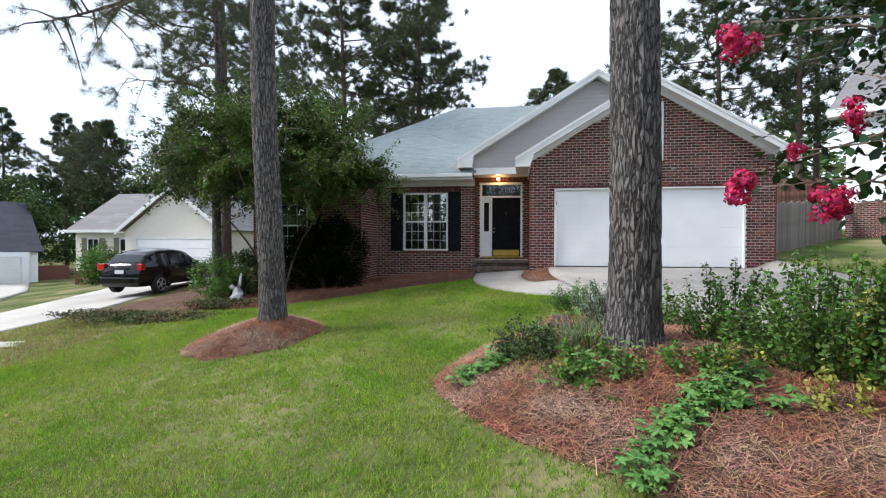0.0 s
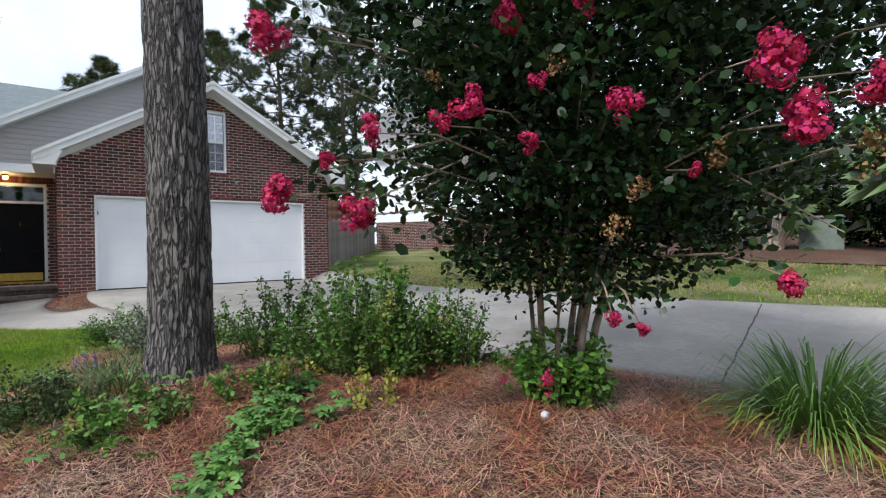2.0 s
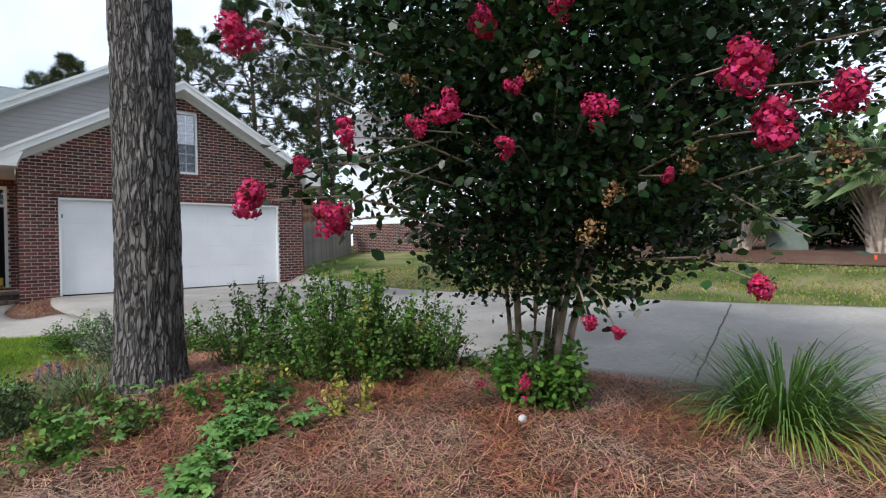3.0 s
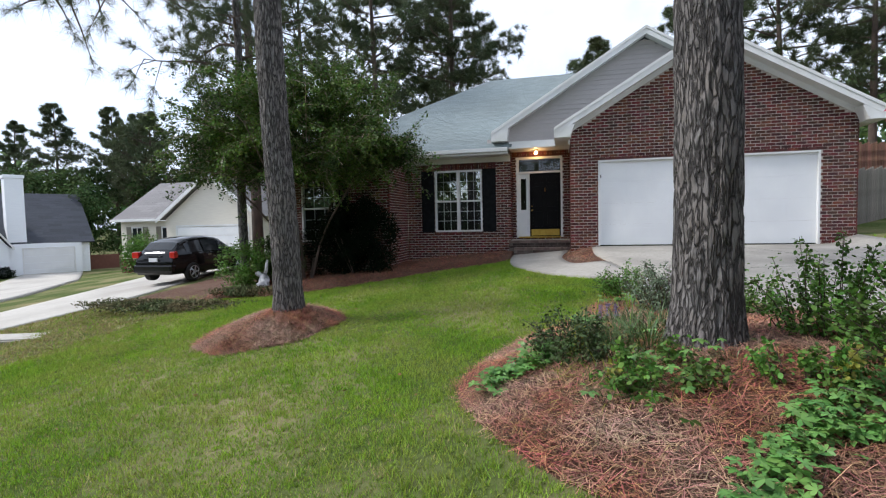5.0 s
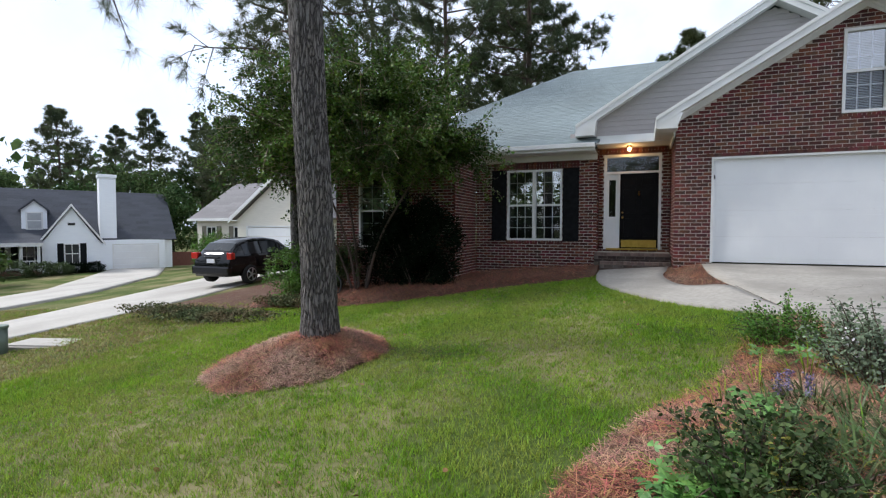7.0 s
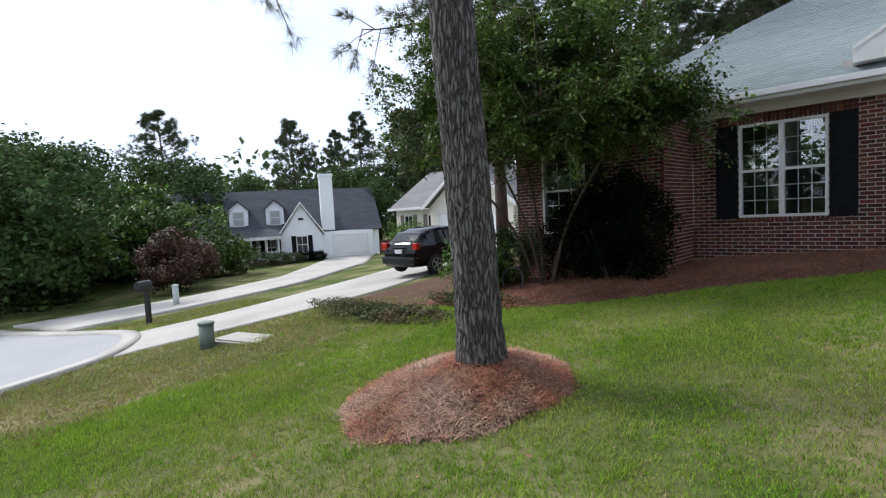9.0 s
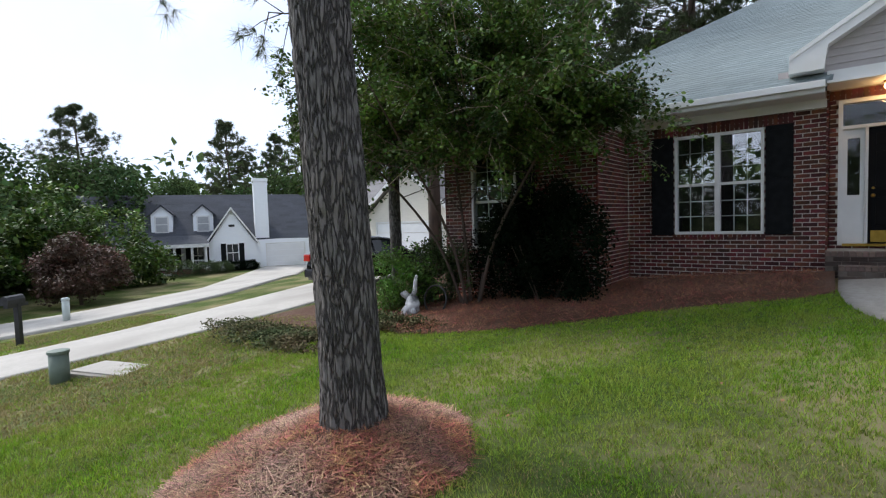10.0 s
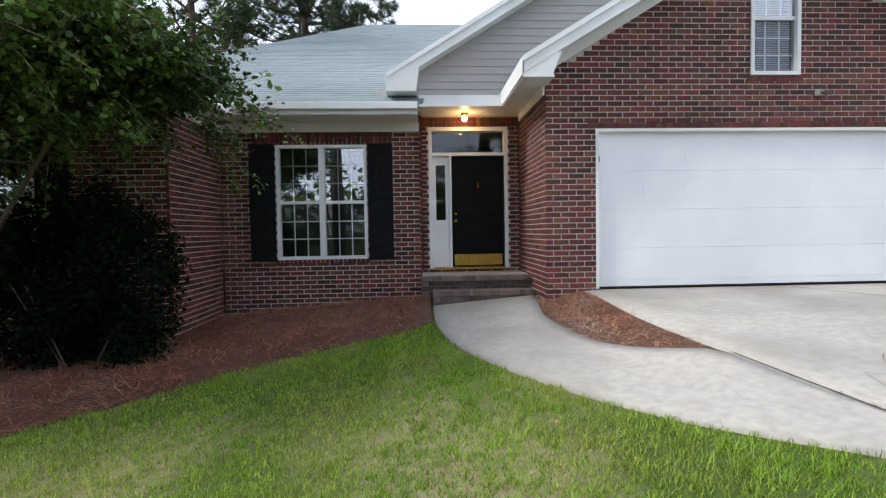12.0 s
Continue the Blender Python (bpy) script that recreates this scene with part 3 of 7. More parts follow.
slope_rows("main_roof_back", (6.0, 12.25, EZ), (-9.2, 12.25, EZ), (-3.6, RIDGE_Y, RIDGE_Z), (0.4, RIDGE_Y, RIDGE_Z))
slope_rows("wing_roof_front", (-9.2, -0.55, EZ), (-5.15, -0.55, EZ), (-7.17, 1.45, 3.97), (-7.17, 1.45, 3.97))
slope_rows("wing_roof_east", (-5.15, -0.55, EZ), (-5.15, 3.0, EZ), (-7.17, 3.2, 3.97), (-7.17, 1.45, 3.97))
slope_rows("wing_roof_west", (-9.2, 3.0, EZ), (-9.2, -0.55, EZ), (-7.17, 1.45, 3.97), (-7.17, 3.2, 3.97))
GPEAK, GEAVE = 5.09, 2.98
slope_rows("garage_roof_west", (-1.05, 6.2, GEAVE), (-1.05, -0.36, GEAVE), (GX, -0.36, GPEAK), (GX, 6.2, GPEAK))
slope_rows("garage_roof_east", (6.01, -0.36, GEAVE), (6.01, 6.2, GEAVE), (GX, 6.2, GPEAK), (GX, -0.36, GPEAK))
BX, BPEAK, BEAVE = 1.29, 5.72, 3.2
slope_rows("gable_roof_west", (-2.83, 7, BEAVE), (-2.83, 1.02, BEAVE), (BX, 1.02, BPEAK), (BX, 7, BPEAK))
slope_rows("gable_roof_east", (5.41, 1.02, BEAVE - 0.05), (5.41, 7, BEAVE - 0.05), (BX, 7, BPEAK), (BX, 1.02, BPEAK))


def rake(name, x0, z0, x1, z1, y, depth, thick=0.03, back=0.0):
    """A sloping fascia board with the soffit behind it."""
    bm = bmesh.new()
    prism(bm, [(x0, y, z0), (x1, y, z1), (x1, y, z1 - depth), (x0, y, z0 - depth)], (0, thick, 0))
    prism(bm, [(x0, y - 0.018, z0 + 0.012), (x1, y - 0.018, z1 + 0.012), (x1, y - 0.018, z1 - 0.06), (x0, y - 0.018, z0 - 0.06)], (0, 0.016, 0))
    if back:
        prism(bm, [(x0, y + thick, z0 - depth + 0.02), (x1, y + thick, z1 - depth + 0.02), (x1, y + thick, z1 - depth + 0.05), (x0, y + thick, z0 - depth + 0.05)], (0, back, 0))
    return part(name, bm, M_white, house, "white painted rake board")


rake("rake_board", -1.06, GEAVE, GX, GPEAK, -0.385, 0.2, back=0.37)
rake("rake_board", 6.02, GEAVE, GX, GPEAK, -0.385, 0.2, back=0.37)
rake("rake_board", -2.84, BEAVE, BX, BPEAK, 0.995, 0.2, back=0.3)
rake("rake_board", 5.42, BEAVE - 0.05, BX, BPEAK, 0.995, 0.2, back=0.3)
# frieze under the front gable against the brick
rake("frieze_board", -0.7, 4.86 - GS * 3.18 + 0.06, GX, 4.92, -0.022, 0.13, thick=0.02)
rake("frieze_board", 5.66, 4.86 - GS * 3.18 + 0.06, GX, 4.92, -0.022, 0.13, thick=0.02)
# boxed eave ends and side eaves of the garage
part("eave_box", boxes((-1.06, -0.66, -0.385, 1.7, 2.73, 2.76), (-1.075, -1.045, -0.385, 1.6, 2.75, 2.97), (-0.72, -0.692, -0.005, 1.6, 2.6, 2.74)), M_white, house, "white boxed eave")
bm = bmesh.new()
prism(bm, [(-1.06, -0.38, 2.735), (-0.69, -0.38, 2.735), (-0.56, -0.38, 3.05), (-1.06, -0.38, 2.97)], (0, 0.38, 0))
part("eave_return", bm, M_white, house, "white boxed eave return")
bm = bmesh.new()
prism(bm, [(6.02, -0.38, 2.735), (5.65, -0.38, 2.735), (5.52, -0.38, 3.05), (6.02, -0.38, 2.97)], (0, 0.38, 0))
part("eave_return", bm, M_white, house, "white boxed eave return")
part("eave_box", boxes((5.62, 6.02, 0.0, 6.2, 2.73, 2.76), (6.0, 6.03, -0.385, 6.2, 2.75, 2.97)), M_white, house)
bm = bmesh.new()
prism(bm, [(-2.85, 0.99, 2.94), (-2.4, 0.99, 2.94), (-2.35, 0.99, 3.3), (-2.84, 0.99, 3.19)], (0, 0.5, 0))
part("eave_return", bm, M_white, house, "white boxed eave end of the upper gable")
# main eave: gutter, fascia, soffit, frieze
part("eave_fascia", boxes((-5.2, -2.38, 0.93, 0.965, 2.58, 2.74), (-5.5, -2.38, 0.965, 1.52, 2.57, 2.6)), M_white, house)
part("gutter", boxes((-5.2, -2.38, 0.85, 0.93, 2.64, 2.75), bevel=0.012), M_white, house, "white metal gutter")
part("frieze_board", boxes((-5.5, -2.36, 1.49, 1.515, 2.43, 2.57)), M_white, house)
part("wing_fascia", boxes((-5.16, -5.12, -0.58, 0.96, 2.56, 2.73), (-9.22, -5.12, -0.6, -0.56, 2.56, 2.73), (-5.5, -5.16, -0.56, 0.96, 2.55, 2.58), (-9.2, -5.16, -0.56, -0.18, 2.55, 2.58),
                           (-5.525, -5.5, -0.17, 1.5, 2.4, 2.55), (-8.9, -5.53, -0.2, -0.175, 2.4, 2.55)), M_white, house, "white eave of the wing")
# entry ceiling and the siding of the upper gable, board by board
part("porch_ceiling", boxes((-2.36, -0.7, 1.05, 1.72, 2.72, 2.76), (-2.36, -0.7, 1.27, 1.3, 2.76, 2.95)), M_white, house, "white painted porch ceiling")
part("porch_beam", boxes((-2.36, -1.0, 1.2, 1.262, 2.74, 2.93)), M_white, house, "white painted beam under the gable siding")
gable_back = bmesh.new()
prism(gable_back, [(-2.5, 1.33, 2.9), (5.1, 1.33, 2.9), (BX, 1.33, 5.5)], (0, 0.1, 0))
gb = part("gable_siding", gable_back, M_siding, house, "beige lap siding in the upper gable")
z = 2.93
while z < 5.4:
    half = (5.46 - z) / 0.612 + 0.16
    x0, x1 = BX - half, min(BX + half, 2.4)
    if x1 - x0 > 0.1:
        bm = bmesh.new()
        bm2 = [(x0, 1.308, z), (x0, 1.325, z), (x0, 1.325, z + 0.121), (x0, 1.321, z + 0.121)]
        prism(bm, bm2, (x1 - x0 - 0.125 / 0.6 * 0.5, 0, 0))
        part("siding_board", bm, M_siding, gb)
    z += 0.12

# garage door of four panelled sections
gd = thing("garage_door", (0, 0, 0), 0, "white panelled double garage door, closed", "garage door")
part("door_frame", boxes((0.0, 0.04, 0.0, 0.2, 0.0, 2.16), (4.86, 4.9, 0.0, 0.2, 0.0, 2.16), (0.04, 4.86, 0.0, 0.2, 2.12, 2.16)), M_white, gd)
for i in range(4):
    bm = bmesh.new()
    zb = 0.015 + i * 0.528
    box(bm, 0.04, 4.86, 0.09, 0.13, zb, zb + 0.526, bevel=0.002)
    sec = part("door_section", bm, M_garage, gd)
    for j in range(8):
        xa = 0.1 + j * 0.592
        part("raised_panel", box(bmesh.new(), xa, xa + 0.53, 0.0884, 0.1, zb + 0.09, zb + 0.43, bevel=0.005), M_garage, sec)
part("weather_seal", boxes((0.04, 4.86, 0.085, 0.135, 0.0, 0.018)), M_tyre, gd, "black rubber seal")
part("door_handle", boxes((0.055, 0.075, 0.06, 0.09, 1.72, 1.8)), M_iron, gd)


def window(name, x0, x1, z0, z1, y, cols, label, blind=False, twin=False, dark=True):
    """A white sash window in a wall that faces -y."""
    w = thing(name, (0, 0, 0), 0, label)
    w.parent = house
    f = 0.05
    part("window_frame", boxes((x0, x1, y - 0.02, y + 0.1, z0, z0 + f), (x0, x1, y - 0.02, y + 0.1, z1 - f, z1), (x0, x0 + f, y - 0.02, y + 0.1, z0 + f, z1 - f), (x1 - f, x1, y - 0.02, y + 0.1, z0 + f, z1 - f)), M_white, w)
    units = [(x0 + f, (x0 + x1) / 2 - 0.045), ((x0 + x1) / 2 + 0.045, x1 - f)] if twin else [(x0 + f, x1 - f)]
    if twin:
        part("mullion", boxes(((x0 + x1) / 2 - 0.045, (x0 + x1) / 2 + 0.045, y - 0.02, y + 0.1, z0 + f, z1 - f)), M_white, w)
    zm = (z0 + z1) / 2
    for a, b in units:
        part("meeting_rail", boxes((a, b, y + 0.02, y + 0.07, zm - 0.025, zm + 0.025)), M_white, w)
        for lo, hi, off in ((zm + 0.025, z1 - f, 0.035), (z0 + f, zm - 0.025, 0.055)):
            p = part("pane", boxes((a, b, y + off, y + off + 0.006, lo, hi)), M_glass if lo > zm else M_door_glass, w)
            p.visible_shadow = False
            bars = bmesh.new()
            for k in range(1, cols):
                xx = a + (b - a) * k / cols
                box(bars, xx - 0.009, xx + 0.009, y + off + 0.01, y + off + 0.02, lo, hi)
            for k in (1, 2):
                zz = lo + (hi - lo) * k / 3
                box(bars, a, b, y + off + 0.0105, y + off + 0.0195, zz - 0.009, zz + 0.009)
            part("glazing_bar", bars, M_white, w)
        if blind:
            bl = bmesh.new()
            zz = z0 + f
            while zz < z1 - f:
                prism(bl, [(a, y + 0.12, zz), (a, y + 0.14, zz + 0.018), (a, y + 0.142, zz + 0.018), (a, y + 0.122, zz)], (b - a, 0, 0))
                zz += 0.03
            tagged(part("blind", bl, M_blind, w, "pale slatted blind"), kind="stuff")
    # an open box behind, coloured near black for the darkness of an unlit room
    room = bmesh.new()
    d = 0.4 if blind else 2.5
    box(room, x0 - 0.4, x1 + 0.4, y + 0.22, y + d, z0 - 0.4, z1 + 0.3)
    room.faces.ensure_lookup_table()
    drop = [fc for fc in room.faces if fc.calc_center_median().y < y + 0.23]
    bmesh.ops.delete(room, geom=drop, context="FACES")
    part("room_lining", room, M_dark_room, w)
    return w


window("window", -4.66, -3.215, 0.39, 2.23, 1.53, 3, "white twin sash window with glazing bars, flanked by black shutters", twin=True)
window("window", 2.14, 2.84, 2.87, 4.42, 0.0, 3, "white attic sash window with lowered blinds", blind=True)
wing_window = window("window", -8.2, -7.15, 0.2, 2.1, -0.17, 3, "white sash window with arched head on the shaded wing")
arch = bmesh.new()
tube(arch, [(-7.675 + 0.5 * math.cos(a), -0.205, 2.1 + 0.34 * math.sin(a)) for a in np.linspace(0, math.pi, 17)], [0.028] * 17, 6)
for a in (0.8, 1.57, 2.34):
    tube(arch, [(-7.675, -0.2, 2.1), (-7.675 + 0.5 * math.cos(a), -0.2, 2.1 + 0.34 * math.sin(a))], [0.012, 0.012], 5)
part("arched_head", arch, M_white, wing_window, "white fan-shaped arched head")
fan = bmesh.new()
prism(fan, [(-7.675 + 0.49 * math.cos(a), -0.19, 2.1 + 0.33 * math.sin(a)) for a in np.linspace(0, math.pi, 17)], (0, 0.01, 0))
part("arched_pane", fan, M_black, wing_window, "dark arched pane")
for xa, xb, yy, za, zb in ((-5.07, -4.68, 1.53, 0.38, 2.24), (-3.195, -2.8, 1.53, 0.38, 2.24), (-7.12, -6.74, -0.17, 0.2, 2.12)):
    sh = part("shutter", boxes((xa, xb, yy - 0.05, yy - 0.012, za, zb), (xa + 0.06, xb - 0.06, yy - 0.06, yy - 0.05, za + 0.08, (za + zb) / 2 - 0.04), (xa + 0.06, xb - 0.06, yy - 0.06, yy - 0.05, (za + zb) / 2 + 0.04, zb - 0.08), bevel=0.004), M_shutter, house, "black panelled shutter")

# the front door with sidelight and transom
fd = thing("front_door", (0, 0, 0), 0, "black front door with brass kick plate, white sidelight and transom")
fd.parent = house
DY = 1.76
part("door_frame", boxes((-2.21, -2.15, DY - 0.05, DY + 0.12, 0.19, 2.54), (-0.94, -0.88, DY - 0.05, DY + 0.12, 0.19, 2.54), (-2.15, -0.94, DY - 0.05, DY + 0.12, 2.48, 2.54), (-2.15, -0.94, DY - 0.05, DY + 0.12, 2.07, 2.12), (-1.87, -1.83, DY - 0.05, DY + 0.12, 0.19, 2.07)), M_white, fd)
part("threshold", boxes((-2.15, -0.94, DY - 0.08, DY + 0.1, 0.17, 0.21)), M_brass, fd)
slab = part("door_leaf", boxes((-1.825, -0.945, DY + 0.01, DY + 0.055, 0.215, 2.065)), M_black, fd)
pan = bmesh.new()
for xa in (-1.735, -1.325):
    for za, zb in ((0.5, 0.95), (1.08, 1.68), (1.78, 1.96)):
        box(pan, xa, xa + 0.29, DY - 0.0, DY + 0.02, za, zb, bevel=0.008)
part("door_panel", pan, M_black, slab)
part("kick_plate", boxes((-1.79, -0.98, DY + 0.003, DY + 0.009, 0.235, 0.42)), M_brass, slab, "polished brass kick plate")
kn = bmesh.new()
for zz, r in ((0.98, 0.03), (1.1, 0.022)):
    s = bmesh.ops.create_uvsphere(kn, u_segments=12, v_segments=8, radius=r)
    bmesh.ops.translate(kn, vec=(-1.765, DY - 0.025, zz), verts=s["verts"])
part("door_knob", kn, M_brass, slab, "brass knob and deadbolt")
kk = bmesh.new()
tube(kk, [(-1.385, DY - 0.015, 1.62), (-1.385, DY - 0.03, 1.56), (-1.385, DY - 0.015, 1.52)], [0.02, 0.028, 0.014], 8)
part("door_knocker", kk, M_brass, slab)
part("transom_pane", boxes((-2.15, -0.94, DY + 0.03, DY + 0.036, 2.12, 2.48)), M_door_glass, fd).visible_shadow = False
part("sidelight_panel", boxes((-2.15, -1.87, DY + 0.01, DY + 0.05, 0.21, 1.0), (-2.15, -2.09, DY + 0.01, DY + 0.05, 1.0, 2.07), (-1.93, -1.87, DY + 0.01, DY + 0.05, 1.0, 2.07), (-2.09, -1.93, DY + 0.01, DY + 0.05, 1.92, 2.07)), M_white, fd)
part("sidelight_pane", boxes((-2.09, -1.93, DY + 0.03, DY + 0.036, 1.0, 1.92)), M_door_glass, fd).visible_shadow = False
# the hall's darkness is painted too: an open near-black box
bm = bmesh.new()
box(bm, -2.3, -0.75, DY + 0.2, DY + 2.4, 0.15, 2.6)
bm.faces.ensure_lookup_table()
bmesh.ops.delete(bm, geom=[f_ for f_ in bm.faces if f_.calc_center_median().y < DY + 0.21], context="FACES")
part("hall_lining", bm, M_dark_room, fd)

# porch lamp
pl = thing("porch_lamp", (-1.62, 1.5, 2.72), 0, "small lit porch lamp with a warm glass globe", "lamp")
part("base", tube(bmesh.new(), [(0, 0, 0), (0, 0, -0.03)], [0.06, 0.05], 14), M_brass, pl)
bm = bmesh.new()
bmesh.ops.create_uvsphere(bm, u_segments=14, v_segments=10, radius=0.05)
bmesh.ops.translate(bm, vec=(0, 0, -0.085), verts=bm.verts)
part("globe", bm, M_lamp, pl, "glowing warm glass globe", smooth=True)
bulb = new("porch_light", bpy.data.lights.new("porch_light", "POINT"))
bulb.data.energy, bulb.data.color, bulb.data.shadow_soft_size = 4, (1.0, 0.6, 0.25), 0.05
bulb.location = (-1.62, 1.46, 2.54)

# brick steps
steps = thing("front_steps", (0, 0, 0), 0, "low brick entry steps with mortar-stained treads painted paler for sky light")
steps.parent = house


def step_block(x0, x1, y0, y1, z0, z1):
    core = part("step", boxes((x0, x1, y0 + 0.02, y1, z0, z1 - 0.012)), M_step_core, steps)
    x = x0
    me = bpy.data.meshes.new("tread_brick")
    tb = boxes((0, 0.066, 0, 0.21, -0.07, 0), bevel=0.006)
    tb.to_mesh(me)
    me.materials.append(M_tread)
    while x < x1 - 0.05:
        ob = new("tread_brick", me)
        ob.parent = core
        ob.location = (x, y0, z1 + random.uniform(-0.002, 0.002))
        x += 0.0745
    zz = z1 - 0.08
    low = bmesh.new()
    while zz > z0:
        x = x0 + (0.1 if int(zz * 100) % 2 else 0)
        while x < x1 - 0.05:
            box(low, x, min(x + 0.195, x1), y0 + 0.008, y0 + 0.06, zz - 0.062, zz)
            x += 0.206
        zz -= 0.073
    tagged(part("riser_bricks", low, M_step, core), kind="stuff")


step_block(-2.36, -0.69, 0.86, 1.73, -0.4, 0.13)
step_block(-2.2, -0.69, 0.5, 0.87, -0.5, -0.055)
part("landing", boxes((-2.34, -0.7, 1.07, 1.72, 0.1, 0.134)), M_concrete, steps, "grey landing slab")
bpy.data.objects["landing"].location = (0, 0, 0)

hb = thing("wall_fixture", (3.1, -0.02, 2.62), 0, "small corroded metal fixture on the brick gable", "fixture")
part("plate", boxes((-0.05, 0.05, -0.02, 0.02, -0.04, 0.04), bevel=0.008), M_concrete, hb)
part("spout", tube(bmesh.new(), [(0.02, -0.02, 0.0), (0.03, -0.07, -0.01), (0.03, -0.09, -0.05)], [0.02, 0.016, 0.012], 8), M_iron, hb)

# ---------- beds, joints and edges ----------
BED_W = [(0.25, -4.65), (-0.2, -5.45), (-0.75, -7.05), (-1.33, -7.95), (-1.72, -8.95), (-1.7, -9.4), (-1.4, -9.97), (-0.95, -10.55), (-0.2, -11.2), (0.4, -12.1), (1.1, -13.6), (1.9, -15.5), (3, -20)]
BED_E = [(0.45, -4.65), (0.85, -5.6), (1.5, -7.2), (1.95, -8.1), (2.45, -8.9), (2.8, -9.55), (3.15, -10.2), (3.5, -11.1), (3.95, -12.1), (4.25, -12.9), (4.5, -13.9), (4.8, -15.6), (5.1, -20)]
SB = "reddish brown pine straw mulch bed"
tagged(strip("straw_bed", BED_W, BED_E, 0.0, M_straw, 90, 40, crown=0.075, skirt=0.1, rough=0.03), SB + " round the pine and crape myrtle", "mulch bed", kind="structure")
HOUSE_BED_F = [(-2.24, -0.4), (-2.7, -0.78), (-3.54, -1.14), (-4.34, -1.6), (-4.9, -2.05), (-5.4, -2.4), (-5.9, -2.7), (-6.6, -3.0), (-7.4, -3.15), (-8.3, -3.0), (-9.6, -2.9)]
HOUSE_BED_B = [(-2.24, 1.5), (-2.9, 1.5), (-3.6, 1.5), (-4.3, 1.5), (-5.0, 1.5), (-5.6, 1.3), (-6.2, 1.0), (-6.9, 0.6), (-7.7, 0.4), (-8.8, 0.4), (-9.8, 0.6)]
tagged(strip("straw_bed", HOUSE_BED_F, HOUSE_BED_B, 0.005, M_straw, 60, 24, crown=0.085, skirt=0.1, rough=0.04), SB + " along the brick house front", "mulch bed", kind="structure")
tagged(strip("straw_bed", WALK_E[:8], DRIVE_W[:2] + [(-0.18, -1.2), (-0.14, -2.2), (-0.02, -2.8), (0.02, -2.9), (0.1, -3.2), (0.18, -3.5)], 0.02, M_straw, 40, 10, crown=0.01, skirt=0.1), SB + " between walk and driveway", "mulch bed", kind="structure")
ring = [(-5.17 + (1.08 + 0.03 * math.sin(3 * a) + 0.04 * math.sin(7 * a)) * math.cos(a), -6.62 + (1.08 + 0.03 * math.sin(3 * a) + 0.04 * math.sin(7 * a)) * math.sin(a)) for a in np.linspace(0, 2 * math.pi, 33)]


def mound(x, y):
    """Height of the straw heaped round the lawn pine, above the land."""
    r = np.hypot(np.asarray(x) + 5.17, np.asarray(y) + 6.62) / 1.1
    return 0.2 * np.clip(1 - r ** 2.2, 0, 1) - 0.03


mr, ma = np.linspace(0.0, 1.12, 24), np.linspace(0, 2 * math.pi, 73)[:-1]
mx = -5.17 + mr[:, None] * np.cos(ma) * (1 + 0.03 * np.sin(3 * ma) + 0.03 * np.sin(7 * ma))
my = -6.62 + mr[:, None] * np.sin(ma) * (1 + 0.03 * np.sin(3 * ma) + 0.03 * np.sin(7 * ma))
mz = land(mx, my) + mound(mx, my) + 0.03 * np.array([[noise.noise((a * 3, b * 3, 1.0)) for a, b in zip(u, v)] for u, v in zip(mx, my)]) * (1 - mr[:, None] / 1.12)
mi = np.arange(mx.size).reshape(mx.shape)
tagged(indexed("straw_ring", np.stack([mx, my, mz], -1).reshape(-1, 3), np.stack([mi[:-1], np.roll(mi, -1, 1)[:-1], np.roll(mi, -1, 1)[1:], mi[1:]], -1).reshape(-1, 4), M_straw, smooth=True),
       "mounded pine straw ring round a pine trunk", "mulch bed", kind="structure")
tagged(strip("mulch_bank", [(13.4, 2), (13.4, -4), (13.6, -10), (14.6, -16), (17, -26)], [(40, 2), (40, -4), (40, -10), (40, -16), (40, -26)], 0.03, M_straw, 40, 16), "brown mulch bank under palms beyond the driveway", "mulch bed", kind="structure")
tagged(strip("bare_soil", [(-8.9, -2.7), (-11.5, -3.2), (-12.6, -2.6), (-12.7, 0), (-12.9, 4)], [(-8.6, -1), (-9.2, 0), (-9.4, 2), (-9.4, 4), (-9.4, 7)], 0.02, M_straw, 30, 12), "bare reddish mulch beside the neighbour's driveway", "mulch bed", kind="structure")


def line_on(name, a, b, w, lift, parent, seg=24, wob=0.0):
    a, b = np.array(a, float), np.array(b, float)
    d = (b - a) / np.linalg.norm(b - a)
    nrm = np.array([-d[1], d[0]])
    V = []
    for i in range(seg + 1):
        p = a + (b - a) * i / seg + nrm * wob * noise.noise((i * 0.6, a[0], 1.5))
        for s in (-1, 1):
            q = p + nrm * s * w / 2
            V.append((q[0], q[1], float(land(q[0], q[1])) + lift))
    idx = [(2 * i, 2 * i + 1, 2 * i + 3, 2 * i + 2) for i in range(seg)]
    return raw(name, V, idx, M_joint, parent)


line_on("control_joint", (0.03, -2.9), (0.42, -4.4), 0.014, 0.039, driveway)
line_on("control_joint", (3.8, -11.8), (8.3, -10.45), 0.02, 0.036, driveway, wob=0.02)
line_on("control_joint", (0.35, -4.3), (5.6, -4.3), 0.02, 0.036, driveway)
line_on("control_joint", (2.6, -0.2), (4.4, -8.0), 0.02, 0.036, driveway)
for i, (a, b) in enumerate((((0.5, -3.6), (2.9, -2.3)), ((1.4, -5.3), (3.3, -6.6)), ((4.5, -8.4), (6.6, -8.2)), ((3.6, -7.2), (5.2, -9.4)))):
    line_on("crack", a, b, 0.005, 0.036, driveway, 30, 0.25)

# ---------- scattered stuff: blades of grass, needles ----------
rng = np.random.default_rng(7)


